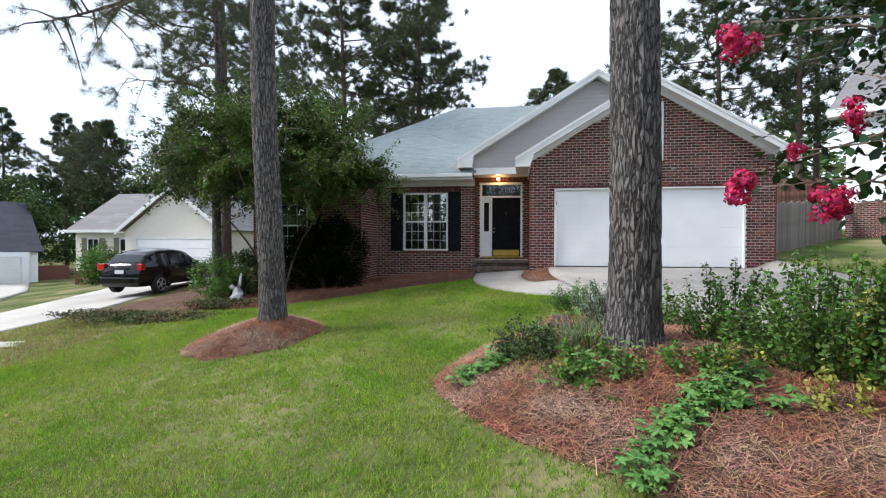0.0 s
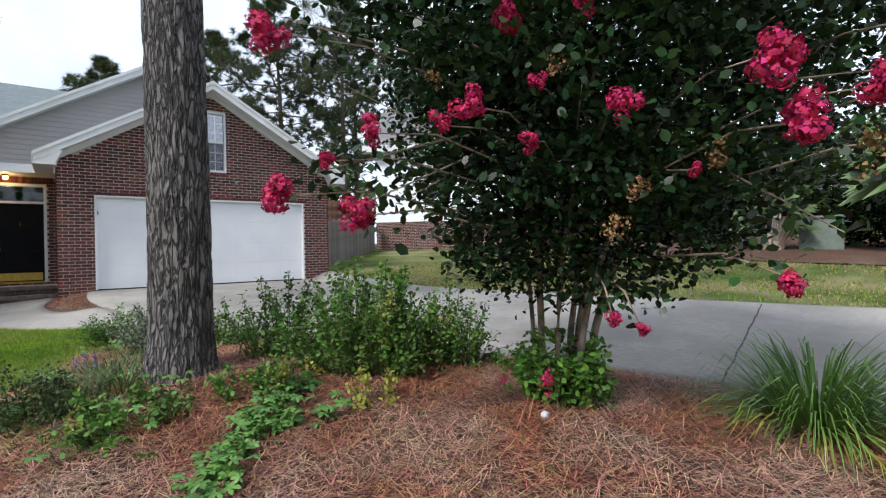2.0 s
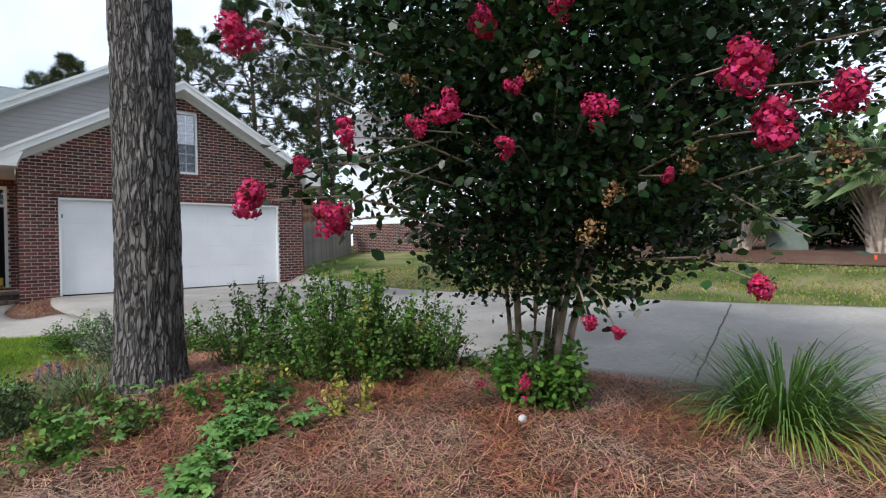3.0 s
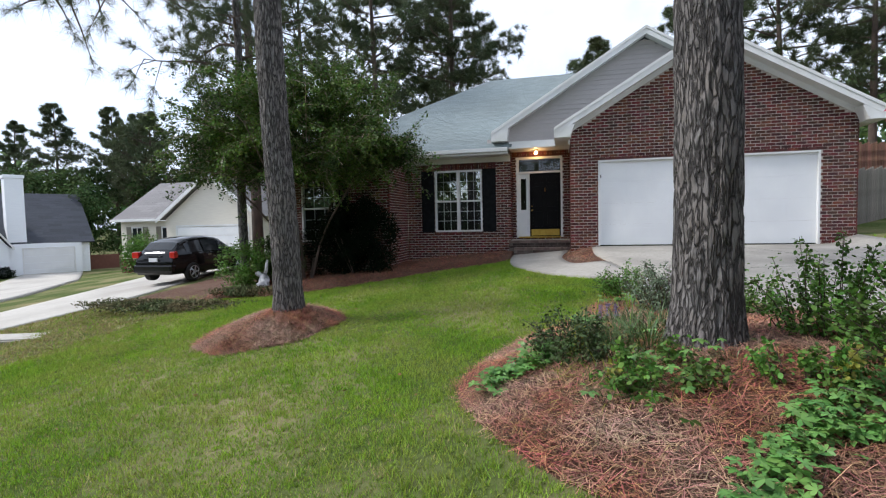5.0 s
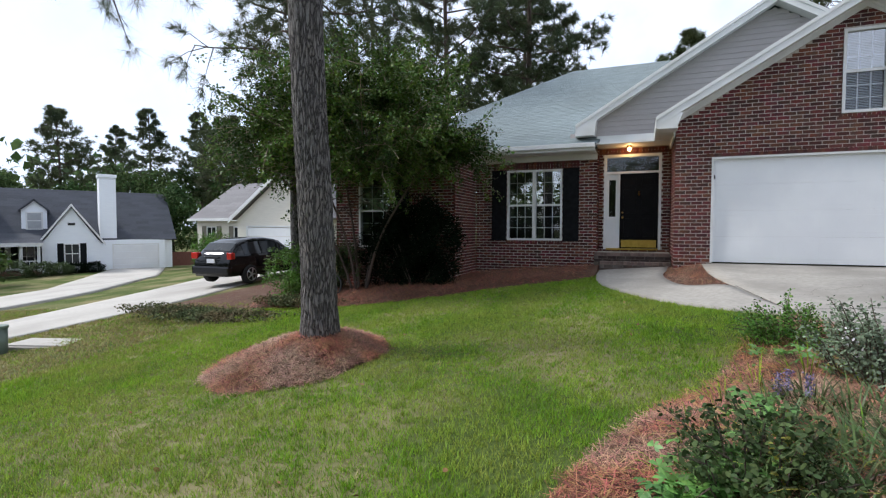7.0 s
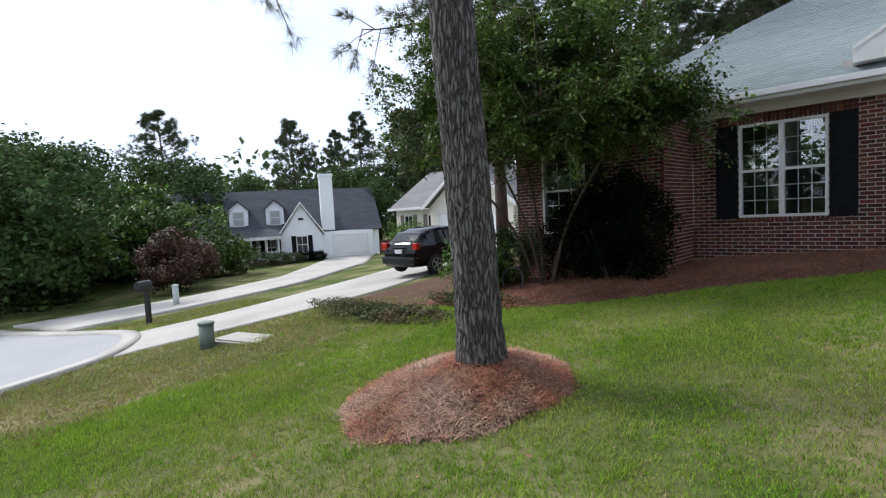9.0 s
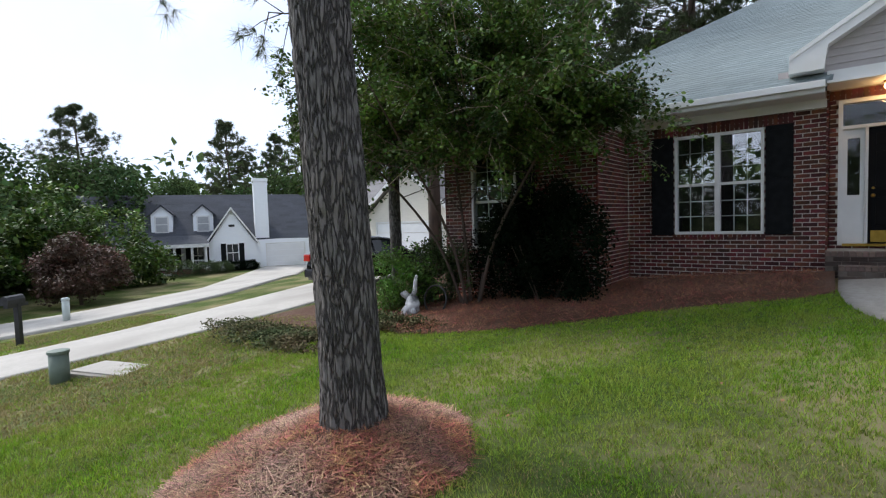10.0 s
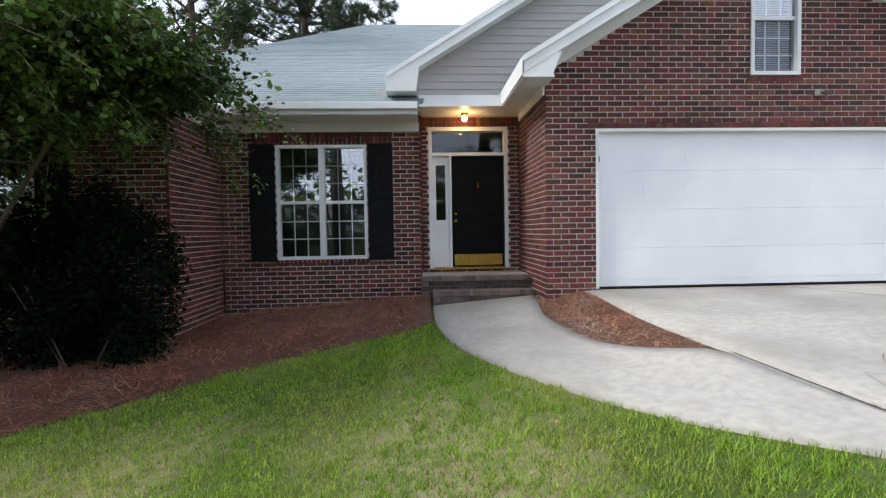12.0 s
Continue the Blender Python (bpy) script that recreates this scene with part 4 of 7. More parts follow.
def inside(px, py, poly):
    poly = np.asarray(poly)
    c = np.zeros(px.shape, bool)
    j = len(poly) - 1
    for i in range(len(poly)):
        xi, yi, xj, yj = *poly[i], *poly[j]
        c ^= ((yi > py) != (yj > py)) & (px < (xj - xi) * (py - yi) / (yj - yi + 1e-12) + xi)
        j = i
    return c


def outline(a, b, n=60):
    return np.concatenate([smoothline(a, n), smoothline(b, n)[::-1]])


POLY_BED, POLY_HOUSE, POLY_DRIVE, POLY_WALK = outline(BED_W, BED_E), outline(HOUSE_BED_F, HOUSE_BED_B), outline(DRIVE_W, DRIVE_E), outline(WALK_W, WALK_E)
POLY_RING = np.array(ring)
POLY_NEXT = outline([(-13.3, -7.6), (-13.1, -5.6), (-12.9, -3.5), (-13.05, -1.0), (-13.6, 1.0), (-14.6, 4.5), (-17.6, 12.2)], [(-16.6, -6.4), (-16.5, -4.2), (-17.0, -1.5), (-17.6, 0.8), (-18.3, 3.2), (-19.6, 6.5), (-23.6, 12.2)])
POLY_STREET = np.array([(-12.35, -9.6), (-13.25, -7.75), (-15.0, -6.7), (-16.6, -6.35), (-22, -7.3), (-30, -8.7), (-30, -22), (-12.2, -20)])
POLY_WEDGE = outline(WALK_E, DRIVE_W[:4])


def grass(name, n, x0, x1, y0, y1, h, w, per, label, bare=0.3, material=M_grass, dry=False):
    px, py = rng.uniform(x0, x1, n), rng.uniform(y0, y1, n)
    ok = ~(inside(px, py, POLY_BED) | inside(px, py, POLY_HOUSE) | inside(px, py, POLY_DRIVE) | inside(px, py, POLY_WALK) | inside(px, py, POLY_RING) | inside(px, py, POLY_WEDGE) | inside(px, py, POLY_NEXT) | inside(px, py, POLY_STREET))
    ok &= ~((py > -0.2) & (px > -9)) & (py < 1.4)
    px, py = px[ok], py[ok]
    patch = np.array([noise.noise((x * 0.55, y * 0.55, 0.0)) + 0.5 * noise.noise((x * 2.1, y * 2.1, 5.0)) for x, y in zip(px, py)])
    keep = (patch < -0.08 + 0.65 * np.clip((-px - 2) / 5 + (-py - 7.5) / 5, 0, 1) * (px < 4) + 0.3 * (px > 4) - 0.45 * rng.random(len(px))) if dry else (patch > -1.0 + bare * rng.random(len(px)) * 1.4)
    px, py, patch = px[keep], py[keep], patch[keep]
    m = len(px)
    px, py = np.repeat(px, per) + rng.normal(0, 0.018, m * per), np.repeat(py, per) + rng.normal(0, 0.018, m * per)
    pz = land(px, py) - 0.004
    k = m * per
    a = rng.uniform(0, 2 * np.pi, k)
    hh = h * rng.uniform(0.5, 1.3, k) * (1 + 0.35 * np.repeat(patch, per))
    clump = np.repeat(np.array([noise.noise((x * 6, y * 6, 2.0)) for x, y in zip(px[::per], py[::per])]), per)
    hh = hh * (1 + 0.75 * clump)
    lean = hh * rng.uniform(0.2, 1.1, k)
    b = a + rng.uniform(0.8, 2.3, k)
    base1 = np.stack([px + w * np.cos(b), py + w * np.sin(b), pz], -1)
    base2 = np.stack([px - w * np.cos(b), py - w * np.sin(b), pz], -1)
    tip = np.stack([px + lean * np.cos(a), py + lean * np.sin(a), pz + hh], -1)
    return tagged(fast(name, np.stack([base1, base2, tip], 1), 3, material), label, "grass", kind="stuff")


grass("grass", 150000, -9.0, 1.0, -16.0, -0.2, 0.042, 0.0035, 5, "short green lawn grass with straw-coloured patches", bare=0.1)
grass("dry_grass", 100000, -12, 1.0, -16.0, -0.6, 0.032, 0.003, 3, "straw-coloured thatch patches in the lawn", material=M_thatch, dry=True)
grass("grass", 15000, -20, -6.5, -12.0, -2.2, 0.05, 0.006, 4, "short green lawn grass towards the street", bare=0.5)
grass("dry_grass", 34000, -20, -8.2, -9.5, -2.0, 0.045, 0.006, 3, "dry tan grass towards the street", material=M_thatch, dry=True)
grass("dry_grass", 30000, 5.5, 14, -14, 1.4, 0.045, 0.007, 3, "straw-coloured thatch beyond the driveway", material=M_thatch, dry=True)
grass("grass", 5000, 5.5, 14, -14, 1.4, 0.05, 0.008, 4, "short lawn grass beyond the driveway", bare=0.5)


def needles(name, n, poly, lift, crown, length=0.16, label="", far=False, heap=None, material=M_needle):
    lo, hi = poly.min(0), poly.max(0)
    px, py = rng.uniform(lo[0], hi[0], n * 3), rng.uniform(lo[1], hi[1], n * 3)
    ok = inside(px, py, poly) & (py > -15)
    px, py = px[ok][:n], py[ok][:n]
    k = len(px)
    a = rng.uniform(0, np.pi, k) + 0.6 * np.sin(px * 3) * np.cos(py * 2.5)
    L = length * rng.uniform(0.5, 1.2, k) / 2
    w = rng.uniform(0.0013, 0.0026, k) * (1.5 if far else 1)
    dz = rng.normal(0, 0.25, k) * L
    dx, dy = np.cos(a) * L, np.sin(a) * L
    nx_, ny_ = -np.sin(a) * w, np.cos(a) * w
    rim = np.full(k, 9.0)
    for i in range(0, len(poly)):
        e0, e1 = poly[i - 1], poly[i]
        ev = e1 - e0
        s_ = np.clip(((px - e0[0]) * ev[0] + (py - e0[1]) * ev[1]) / (ev @ ev + 1e-12), 0, 1)
        rim = np.minimum(rim, np.hypot(px - e0[0] - s_ * ev[0], py - e0[1] - s_ * ev[1]))
    rim = np.clip(rim / 0.3, 0.12, 1.0)
    pz = land(px, py) + (lift + crown * rng.uniform(0.5, 1.0, k)) * rim + rng.uniform(0.0, 0.03, k)
    if heap:
        pz = land(px, py) + heap(px, py) + rng.uniform(0.0, 0.05, k)
    bx, by = rng.normal(0, 0.12, k) * L, rng.normal(0, 0.12, k) * L
    A = np.stack([px - dx + nx_, py - dy + ny_, pz - dz], -1)
    B = np.stack([px - dx - nx_, py - dy - ny_, pz - dz], -1)
    C = np.stack([px + dx - nx_ + bx, py + dy - ny_ + by, pz + dz], -1)
    D = np.stack([px + dx + nx_ + bx, py + dy + ny_ + by, pz + dz], -1)
    return tagged(fast(name, np.stack([A, B, C, D], 1), 4, material), label, "pine straw", kind="stuff")


needles("pine_straw", 130000, POLY_BED, 0.035, 0.05, label="loose reddish brown pine needles on the front bed")
needles("pine_straw", 30000, POLY_RING, 0, 0, label="loose pine needles heaped round the trunk", heap=mound)
needles("pine_straw", 22000, POLY_HOUSE, 0.04, 0.06, label="loose pine needles along the house front", far=True, material=M_needle_red)
needles("pine_straw", 6000, POLY_WEDGE, 0.035, 0.012, 0.12, label="loose pine needles between walk and driveway")

# ---------- near trees ----------


def bark_trunk(parent, base, top, r0, r1, seed, material=M_bark, seg=120, rows=420, flare=0.35):
    """A thick pine trunk with plates of bark split by deep upright furrows."""
    base, top = np.array(base, float), np.array(top, float)
    V = []
    H = top[2] - base[2]
    for i in range(rows):
        t = i / (rows - 1)
        zc = base[2] - 0.3 + (H + 0.3) * t
        h = max(0.0, zc - base[2])
        r = r0 + (r1 - r0) * t + flare * r0 * math.exp(-h / 0.22)
        cx = base[0] + (top[0] - base[0]) * t + 0.03 * math.sin(zc * 0.9 + seed)
        cy = base[1] + (top[1] - base[1]) * t + 0.03 * math.cos(zc * 0.7 + seed)
        for k in range(seg):
            a = 2 * math.pi * k / seg
            c, s = math.cos(a), math.sin(a)
            wob = 0.3 * noise.noise((c * 3 + seed, s * 3, zc * 4))
            ridge = noise.noise((c * 4.4 + wob + seed, s * 4.4 + wob, zc * 2.4))
            cross = noise.noise((c * 3.5 + wob - seed, s * 3.5, zc * 11))
            edge = min(1.0, abs(ridge) * 4.5) * min(1.0, 0.6 + abs(cross) * 3)
            fine = noise.noise((c * 9 + seed, s * 9, zc * 7))
            rr = r * (1 - 0.08 + 0.09 * edge ** 0.7) + 0.005 * fine + 0.02 * r * noise.noise((c * 1.5, s * 1.5, zc + seed))
            V.append((cx + rr * c, cy + rr * s, zc))
    idx = np.arange(rows * seg).reshape(rows, seg)
    q = np.stack([idx[:-1], np.roll(idx, -1, 1)[:-1], np.roll(idx, -1, 1)[1:], idx[1:]], -1).reshape(-1, 4)
    return indexed("trunk", V, q, material, parent, smooth=True)


def tufts(centers, dirs, per, length, width, spread=0.9):
    """Bunches of long needles, each bunch fanning round its direction."""
    centers, dirs = np.asarray(centers, float), np.asarray(dirs, float)
    k = len(centers) * per
    c = np.repeat(centers, per, 0)
    d = np.repeat(dirs / np.linalg.norm(dirs, axis=1, keepdims=True), per, 0) + rng.normal(0, spread, (k, 3))
    d /= np.linalg.norm(d, axis=1, keepdims=True)
    L = length * rng.uniform(0.6, 1.15, (k, 1))
    side = np.cross(d, rng.normal(0, 1, (k, 3)))
    side /= np.linalg.norm(side, axis=1, keepdims=True) + 1e-9
    w = width * rng.uniform(0.6, 1.2, (k, 1))
    tip = c + d * L
    tip[:, 2:] -= L * L * 0.35
    return np.stack([c - side * w, c + side * w, tip], 1)


pine = thing("pine_tree", (0, 0, 0), 0, "tall pine with plated grey-brown bark beside the drive", "tree", "front yard pines")
bark_trunk(pine, (0.18, -9.12, -0.35), (0.3, -8.95, 9.0), 0.245, 0.2, 1.3)
bm = bmesh.new()
limb = [(0.3, -9.15, 3.5), (0.7, -9.35, 3.42), (1.15, -9.5, 3.2), (1.5, -9.55, 2.95)]
tube(bm, limb, [0.022, 0.016, 0.011, 0.005], 6)
tube(bm, [(0.7, -9.35, 3.42), (0.95, -9.6, 3.2), (1.1, -9.7, 2.9)], [0.012, 0.008, 0.004], 6)
tube(bm, [(0.2, -9.3, 3.75), (-0.1, -9.6, 3.65), (-0.35, -9.75, 3.45)], [0.016, 0.01, 0.004], 6)
part("limb", bm, M_bark_far, pine)
cs, ds = [], []
for a in ((1.15, -9.5, 3.2), (1.35, -9.53, 3.08), (1.5, -9.55, 2.95), (0.95, -9.6, 3.2), (1.05, -9.68, 3.0), (1.1, -9.7, 2.88), (0.85, -9.45, 3.4), (-0.3, -9.72, 3.5), (-0.36, -9.75, 3.44)):
    for j in range(5):
        cs.append(np.array(a) + rng.normal(0, 0.05, 3))
        ds.append((0.3, -0.2, -0.6))
fast("needles", tufts(cs, ds, 26, 0.28, 0.002), 3, M_pine, pine)

pine2 = thing("pine_tree", (0, 0, 0), 0, "tall pine standing in a ring of pine straw on the lawn", "tree", "front yard pines")
bark_trunk(pine2, (-4.97, -6.48, -0.76), (-5.02, -6.76, 9.5), 0.215, 0.165, 7.7)
bm = bmesh.new()
cs, ds = [], []


def spray(root, tip, r, droop, n_side):
    """A limb with side twigs that end in bunches of needles."""
    root, tip = np.array(root, float), np.array(tip, float)
    line = [root + (tip - root) * t + np.array([0, 0, -droop * t * t + 0.12 * math.sin(5 * t)]) for t in np.linspace(0, 1, 9)]
    tube(bm, line, [r * (1 - 0.85 * t) + 0.004 for t in np.linspace(0, 1, 9)], 6)
    for i in range(n_side):
        t = 0.35 + 0.65 * (i + rng.random()) / n_side
        p = root + (tip - root) * t + np.array([0, 0, -droop * t * t + 0.12 * math.sin(5 * t)])
        d = np.array([rng.normal(0, 0.4), rng.normal(0, 0.45), -0.25 + rng.normal(0, 0.35)]) * 1.1
        e = p + d
        tube(bm, [p, p + d * 0.5 + np.array([0, 0, 0.06]), e], [r * 0.35, r * 0.22, 0.003], 5)
        for s in (0.65, 0.82, 1.0):
            for _ in range(3):
                cs.append(p + d * s + rng.normal(0, 0.04, 3))
                ds.append(d + np.array([0, 0, 0.2]))


spray((-4.95, -6.45, 4.95), (-9.4, -6.3, 5.0), 0.06, 0.2, 30)
spray((-4.95, -6.45, 6.2), (-8.2, -8.6, 6.0), 0.045, 0.5, 8)
spray((-4.95, -6.45, 5.9), (-7.6, -4.2, 5.9), 0.04, 0.4, 8)
spray((-4.95, -6.45, 6.6), (-2.4, -6.2, 6.8), 0.04, 0.3, 6)
part("limb", bm, M_bark_far, pine2)
fast("needles", tufts(cs, ds, 24, 0.3, 0.0025, 0.75), 3, M_pine, pine2)


def high_crown(parent, x, y, z0, h, spread, seed):
    """The upper stem of a yard pine with its limbs and needles, out of view, added to shade the house front."""
    global bm, cs, ds
    bm, cs, ds = bmesh.new(), [], []
    tube(bm, [(x, y, z0), (x + 0.1, y - 0.1, z0 + h * 0.5), (x, y, z0 + h)], [0.19, 0.12, 0.03], 10)
    part("upper_trunk", bm, M_bark_far, parent, smooth=True)
    bm = bmesh.new()
    for i in range(26):
        t = i / 26
        a = 2.4 * i + seed
        L = spread * (1 - 0.6 * t) * rng.uniform(0.7, 1.15)
        z = z0 + 0.2 + h * 0.95 * t
        spray((x, y, z), (x + L * math.cos(a), y + L * math.sin(a), z + 0.5), 0.05, 0.1, 11)
    part("limb", bm, M_bark_far, parent)
    # needles much wider than on the low limbs, to block more skylight
    fast("needles", tufts(cs, ds, 14, 0.36, 0.015, 0.9), 3, M_pine, parent)


high_crown(pine, 0.3, -8.95, 8.9, 6.5, 3.4, 0.4)
high_crown(pine2, -5.02, -6.76, 9.4, 6.0, 3.2, 2.0)

pine3 = thing("pine_tree", (0, 0, 0), 0, "slender pine with drooping boughs beyond the crape myrtle", "tree", "front yard pines")
bark_trunk(pine3, (-9.4, -1.2, float(land(-9.4, -1.2))), (-9.45, -1.1, 10.5), 0.13, 0.07, 3.1, seg=40, rows=160)
bm = bmesh.new()
cs, ds = [], []
for i in range(15):
    a = 2.4 * i + 1.9
    z = 4.3 + 0.42 * i
    L = 2.5 * (1 - 0.045 * i) * (1.0 if math.cos(a) < 0.3 else 0.55)
    spray((-9.42, -1.15, z), (-9.42 + L * math.cos(a), -1.15 + L * math.sin(a), z + 0.3), 0.035, 0.25, 12)
part("limb", bm, M_bark_far, pine3)
fast("needles", tufts(cs, ds, 22, 0.3, 0.0045, 0.75), 3, M_pine, pine3)


def leaf_cloud(name, material, parent, centers, size, tilt=0.6, fold=0.25, label="", plain=False):
    """Pointed leaves, one face each, at the given places."""
    c = np.asarray(centers, float)
    k = len(c)
    a = rng.uniform(0, 2 * np.pi, k)
    el = rng.normal(-0.2, tilt, k)
    d = np.stack([np.cos(a) * np.cos(el), np.sin(a) * np.cos(el), np.sin(el)], -1)
    up = rng.normal(0, 0.5, (k, 3)) + np.array([0, 0, 1.0])
    s = np.cross(d, up)
    s /= np.linalg.norm(s, axis=1, keepdims=True)
    nrm = np.cross(s, d)
    L = (size * rng.uniform(0.6, 1.25, k))[:, None]
    W = L * 0.31
    p0, p3 = c, c + d * L
    if plain:
        return fast(name, np.stack([p0, c + d * L * 0.5 + s * W * 1.2 + nrm * W * fold, p3, c + d * L * 0.5 - s * W * 1.2 + nrm * W * fold], 1), 4, material, parent, label)
    m1, m2 = c + d * L * 0.28, c + d * L * 0.66
    q = [p0, m1 + s * W * 0.85 + nrm * W * fold, m2 + s * W + nrm * W * fold, p3, m2 - s * W + nrm * W * fold, m1 - s * W * 0.85 + nrm * W * fold]
    return fast(name, np.stack(q, 1), 6, material, parent, label)


def blob_points(n, center, radii, shell=0.55, gaps=0.1, freq=1.4, seed=0.0, flat=0.0):
    """Places in a lumpy crown: denser outside, with holes where the noise is low."""
    out = []
    got = 0
    while got < n:
        d = rng.normal(0, 1, (n, 3))
        d /= np.linalg.norm(d, axis=1, keepdims=True)
        r = shell + (1 - shell) * rng.random(n) ** 0.6
        lump = np.array([1 + 0.36 * noise.noise((x * 1.8 + seed, y * 1.8, z * 1.8)) + 0.2 * noise.noise((x * 5 + seed, y * 5, z * 5)) for x, y, z in d])
        p = d * (r * lump)[:, None] * np.array(radii) + np.array(center)
        g = np.array([noise.noise((x * freq + seed, y * freq, z * freq)) for x, y, z in p])
        p = p[g > -0.35 + gaps]
        out.append(p)
        got += len(p)
    return np.concatenate(out)[:n]


def stems(parent, base, crown, n, r, seed, spread=0.2, material=M_crape_bark, name="trunk", low=0.55):
    """Several smooth stems that part from one foot and fork into the crown."""
    rs = random.Random(seed)
    cx, cy, cz, rr, rz = crown
    for i in range(n):
        bm = bmesh.new()
        a = 2 * math.pi * i / n + rs.uniform(-0.4, 0.4)
        b = (base[0] + spread * math.cos(a), base[1] + spread * math.sin(a), base[2] - 0.1)
        e = (cx + rr * 0.6 * math.cos(a), cy + rr * 0.6 * math.sin(a), cz + rz * 0.2)
        line = smoothline([b, (b[0] * 0.75 + e[0] * 0.25 + rs.uniform(-0.05, 0.05), b[1] * 0.75 + e[1] * 0.25 + rs.uniform(-0.05, 0.05), b[2] + (e[2] - b[2]) * low), e], 14)
        rad = r * rs.uniform(0.7, 1.1)
        tube(bm, line, [rad * (1 - 0.6 * k / 13) * (1.25 if k == 0 else 1) for k in range(14)], 9)
        stem = part(name, bm, material, parent, smooth=True)
        for j in range(7):
            bm = bmesh.new()
            k = rs.randrange(6, 14)
            p = Vector(line[k])
            q = p + Vector((rs.gauss(0, rr * 0.24), rs.gauss(0, rr * 0.24), rs.uniform(0.0, rz * 0.6)))
            m_ = p.lerp(q, 0.5) + Vector((0, 0, 0.1))
            tube(bm, [p, m_, q], [rad * 0.35, rad * 0.22, rad * 0.06], 6)
            part("branch", bm, material, stem, smooth=True)


# the crape myrtle by the drive
CR = np.array((3.0, -11.5, 2.35))
crape = thing("crape_myrtle", (2.35, -11.3, float(land(2.35, -11.3))), 0, "crape myrtle in bloom with dark leaves and crimson flowers", "tree")
inv = -np.array(crape.location)
stems(crape, (0, 0, 0.0), (0.45, -0.15, 2.3, 1.5, 1.5), 9, 0.027, 5, 0.15, low=0.42)
pts = np.concatenate([blob_points(84000, CR, (2.3, 2.3, 2.05), 0.2, -0.08, 1.6, 3.0), blob_points(9000, CR + (-0.3, 0.1, -1.15), (1.45, 1.35, 0.85), 0.3, 0.06, 2.0, 9.0),
                      blob_points(2600, CR + (-1.55, 0.75, -0.75), (0.85, 0.65, 0.6), 0.2, 0.15, 2.5, 1.0), blob_points(500, (1.0, -11.2, 2.6), (0.9, 0.5, 0.35), 0.1, 0.1, 2.5, 4.0), blob_points(1800, (0.95, -11.0, 2.35), (0.95, 0.7, 0.55), 0.1, 0.2, 2.2, 14.0), blob_points(4500, (2.2, -11.6, 0.8), (1.0, 0.95, 0.5), 0.3, 0.1, 2.2, 7.0),
                      blob_points(420, (0.75, -11.45, 1.72), (0.65, 0.3, 0.22), 0.1, 0.1, 3, 2.0), blob_points(260, (0.75, -11.35, 1.0), (0.4, 0.25, 0.15), 0.1, 0.1, 3, 2.5), blob_points(220, (2.05, -12.85, 0.62), (0.3, 0.25, 0.14), 0.1, 0.1, 3, 2.7), blob_points(200, (1.85, -12.2, 0.42), (0.25, 0.22, 0.14), 0.1, 0.1, 3, 2.9), blob_points(300, (2.3, -13.45, 1.2), (0.35, 0.25, 0.3), 0.1, 0.1, 3, 3.9)])
pts = pts[~((np.hypot(pts[:, 0] + 0.5, pts[:, 1] + 13.8) < 1.35))]
side = (pts[:, 0] - CR[0]) * 0.7 - (pts[:, 1] - CR[1]) * 0.715
pts = pts[pts[:, 2] > 0.2 + 0.3 * rng.random(len(pts)) + 0.5 * np.maximum(0, np.abs(side + 0.4) - 0.7)]
# a vase: narrow at the foot, widening upwards, leaning a little towards the drive
lean = np.clip(pts[:, 2] - 0.6, 0, 2.2)
off = np.hypot(pts[:, 0] - 2.45 - 0.2 * lean, pts[:, 1] + 11.42 + 0.27 * lean)
ragged = np.array([0.6 * noise.noise((x * 1.3, y * 1.3, z * 1.6)) + 0.35 * noise.noise((x * 3.2, y * 3.2, z * 3.2)) for x, y, z in pts])
stray = rng.random(len(pts)) < 0.05
pts = pts[stray | (off < 0.56 + 1.08 * np.clip(pts[:, 2] - 0.3, 0, 0.8) + 0.52 * np.clip(pts[:, 2] - 1.1, 0, 2) + ragged)]
leaf_cloud("crown", M_leaf, crape, pts + inv, 0.06)
sprig = []
for q in ((1.2, -11.05, 1.05), (0.75, -11.4, 0.98), (0.4, -11.3, 1.1), (0.3, -11.4, 1.85), (1.0, -11.5, 2.0), (2.2, -13.4, 1.4), (2.1, -13.1, 0.75)):
    o = Vector((2.35, -11.3, 0.6)).lerp(Vector(CR), 0.55)
    e = Vector(q)
    bm = bmesh.new()
    tube(bm, [o + Vector(inv), o.lerp(e, 0.55) + Vector(inv) + Vector((0, 0, 0.12)), e + Vector(inv)], [0.016, 0.009, 0.003], 5)
    part("twig", bm, M_crape_bark, crape)
    sprig += [np.array(o.lerp(e, f)) + inv + np.array((0, 0, 0.22 * f * (1 - f))) + rng.normal(0, 0.09, 3) for f in rng.uniform(0.45, 1.0, 90)]
leaf_cloud("sprig_leaves", M_leaf, crape, sprig, 0.075)


def panicle(at, r, material, parent, n=480, name="blossom", stretch=1.3):
    """A ruffled cone of small crinkled petals."""
    d = rng.normal(0, 1, (n, 3))
    d /= np.linalg.norm(d, axis=1, keepdims=True)
    lob = rng.normal(0, 0.33, (7, 3)) * r
    c = lob[rng.integers(0, 7, n)] * np.array([1, 1, stretch]) + d * r * 0.5 * rng.uniform(0.6, 1, (n, 1)) + np.array(at)
    s = r * rng.uniform(0.07, 0.15, (n, 1))
    u = np.cross(d, rng.normal(0, 1, (n, 3)))
    u /= np.linalg.norm(u, axis=1, keepdims=True)
    v = np.cross(d, u)
    q = np.stack([c - u * s, c + v * s + d * s * 0.6, c + u * s, c - v * s + d * s * 0.6], 1)
    return fast(name, q, 4, material, parent)


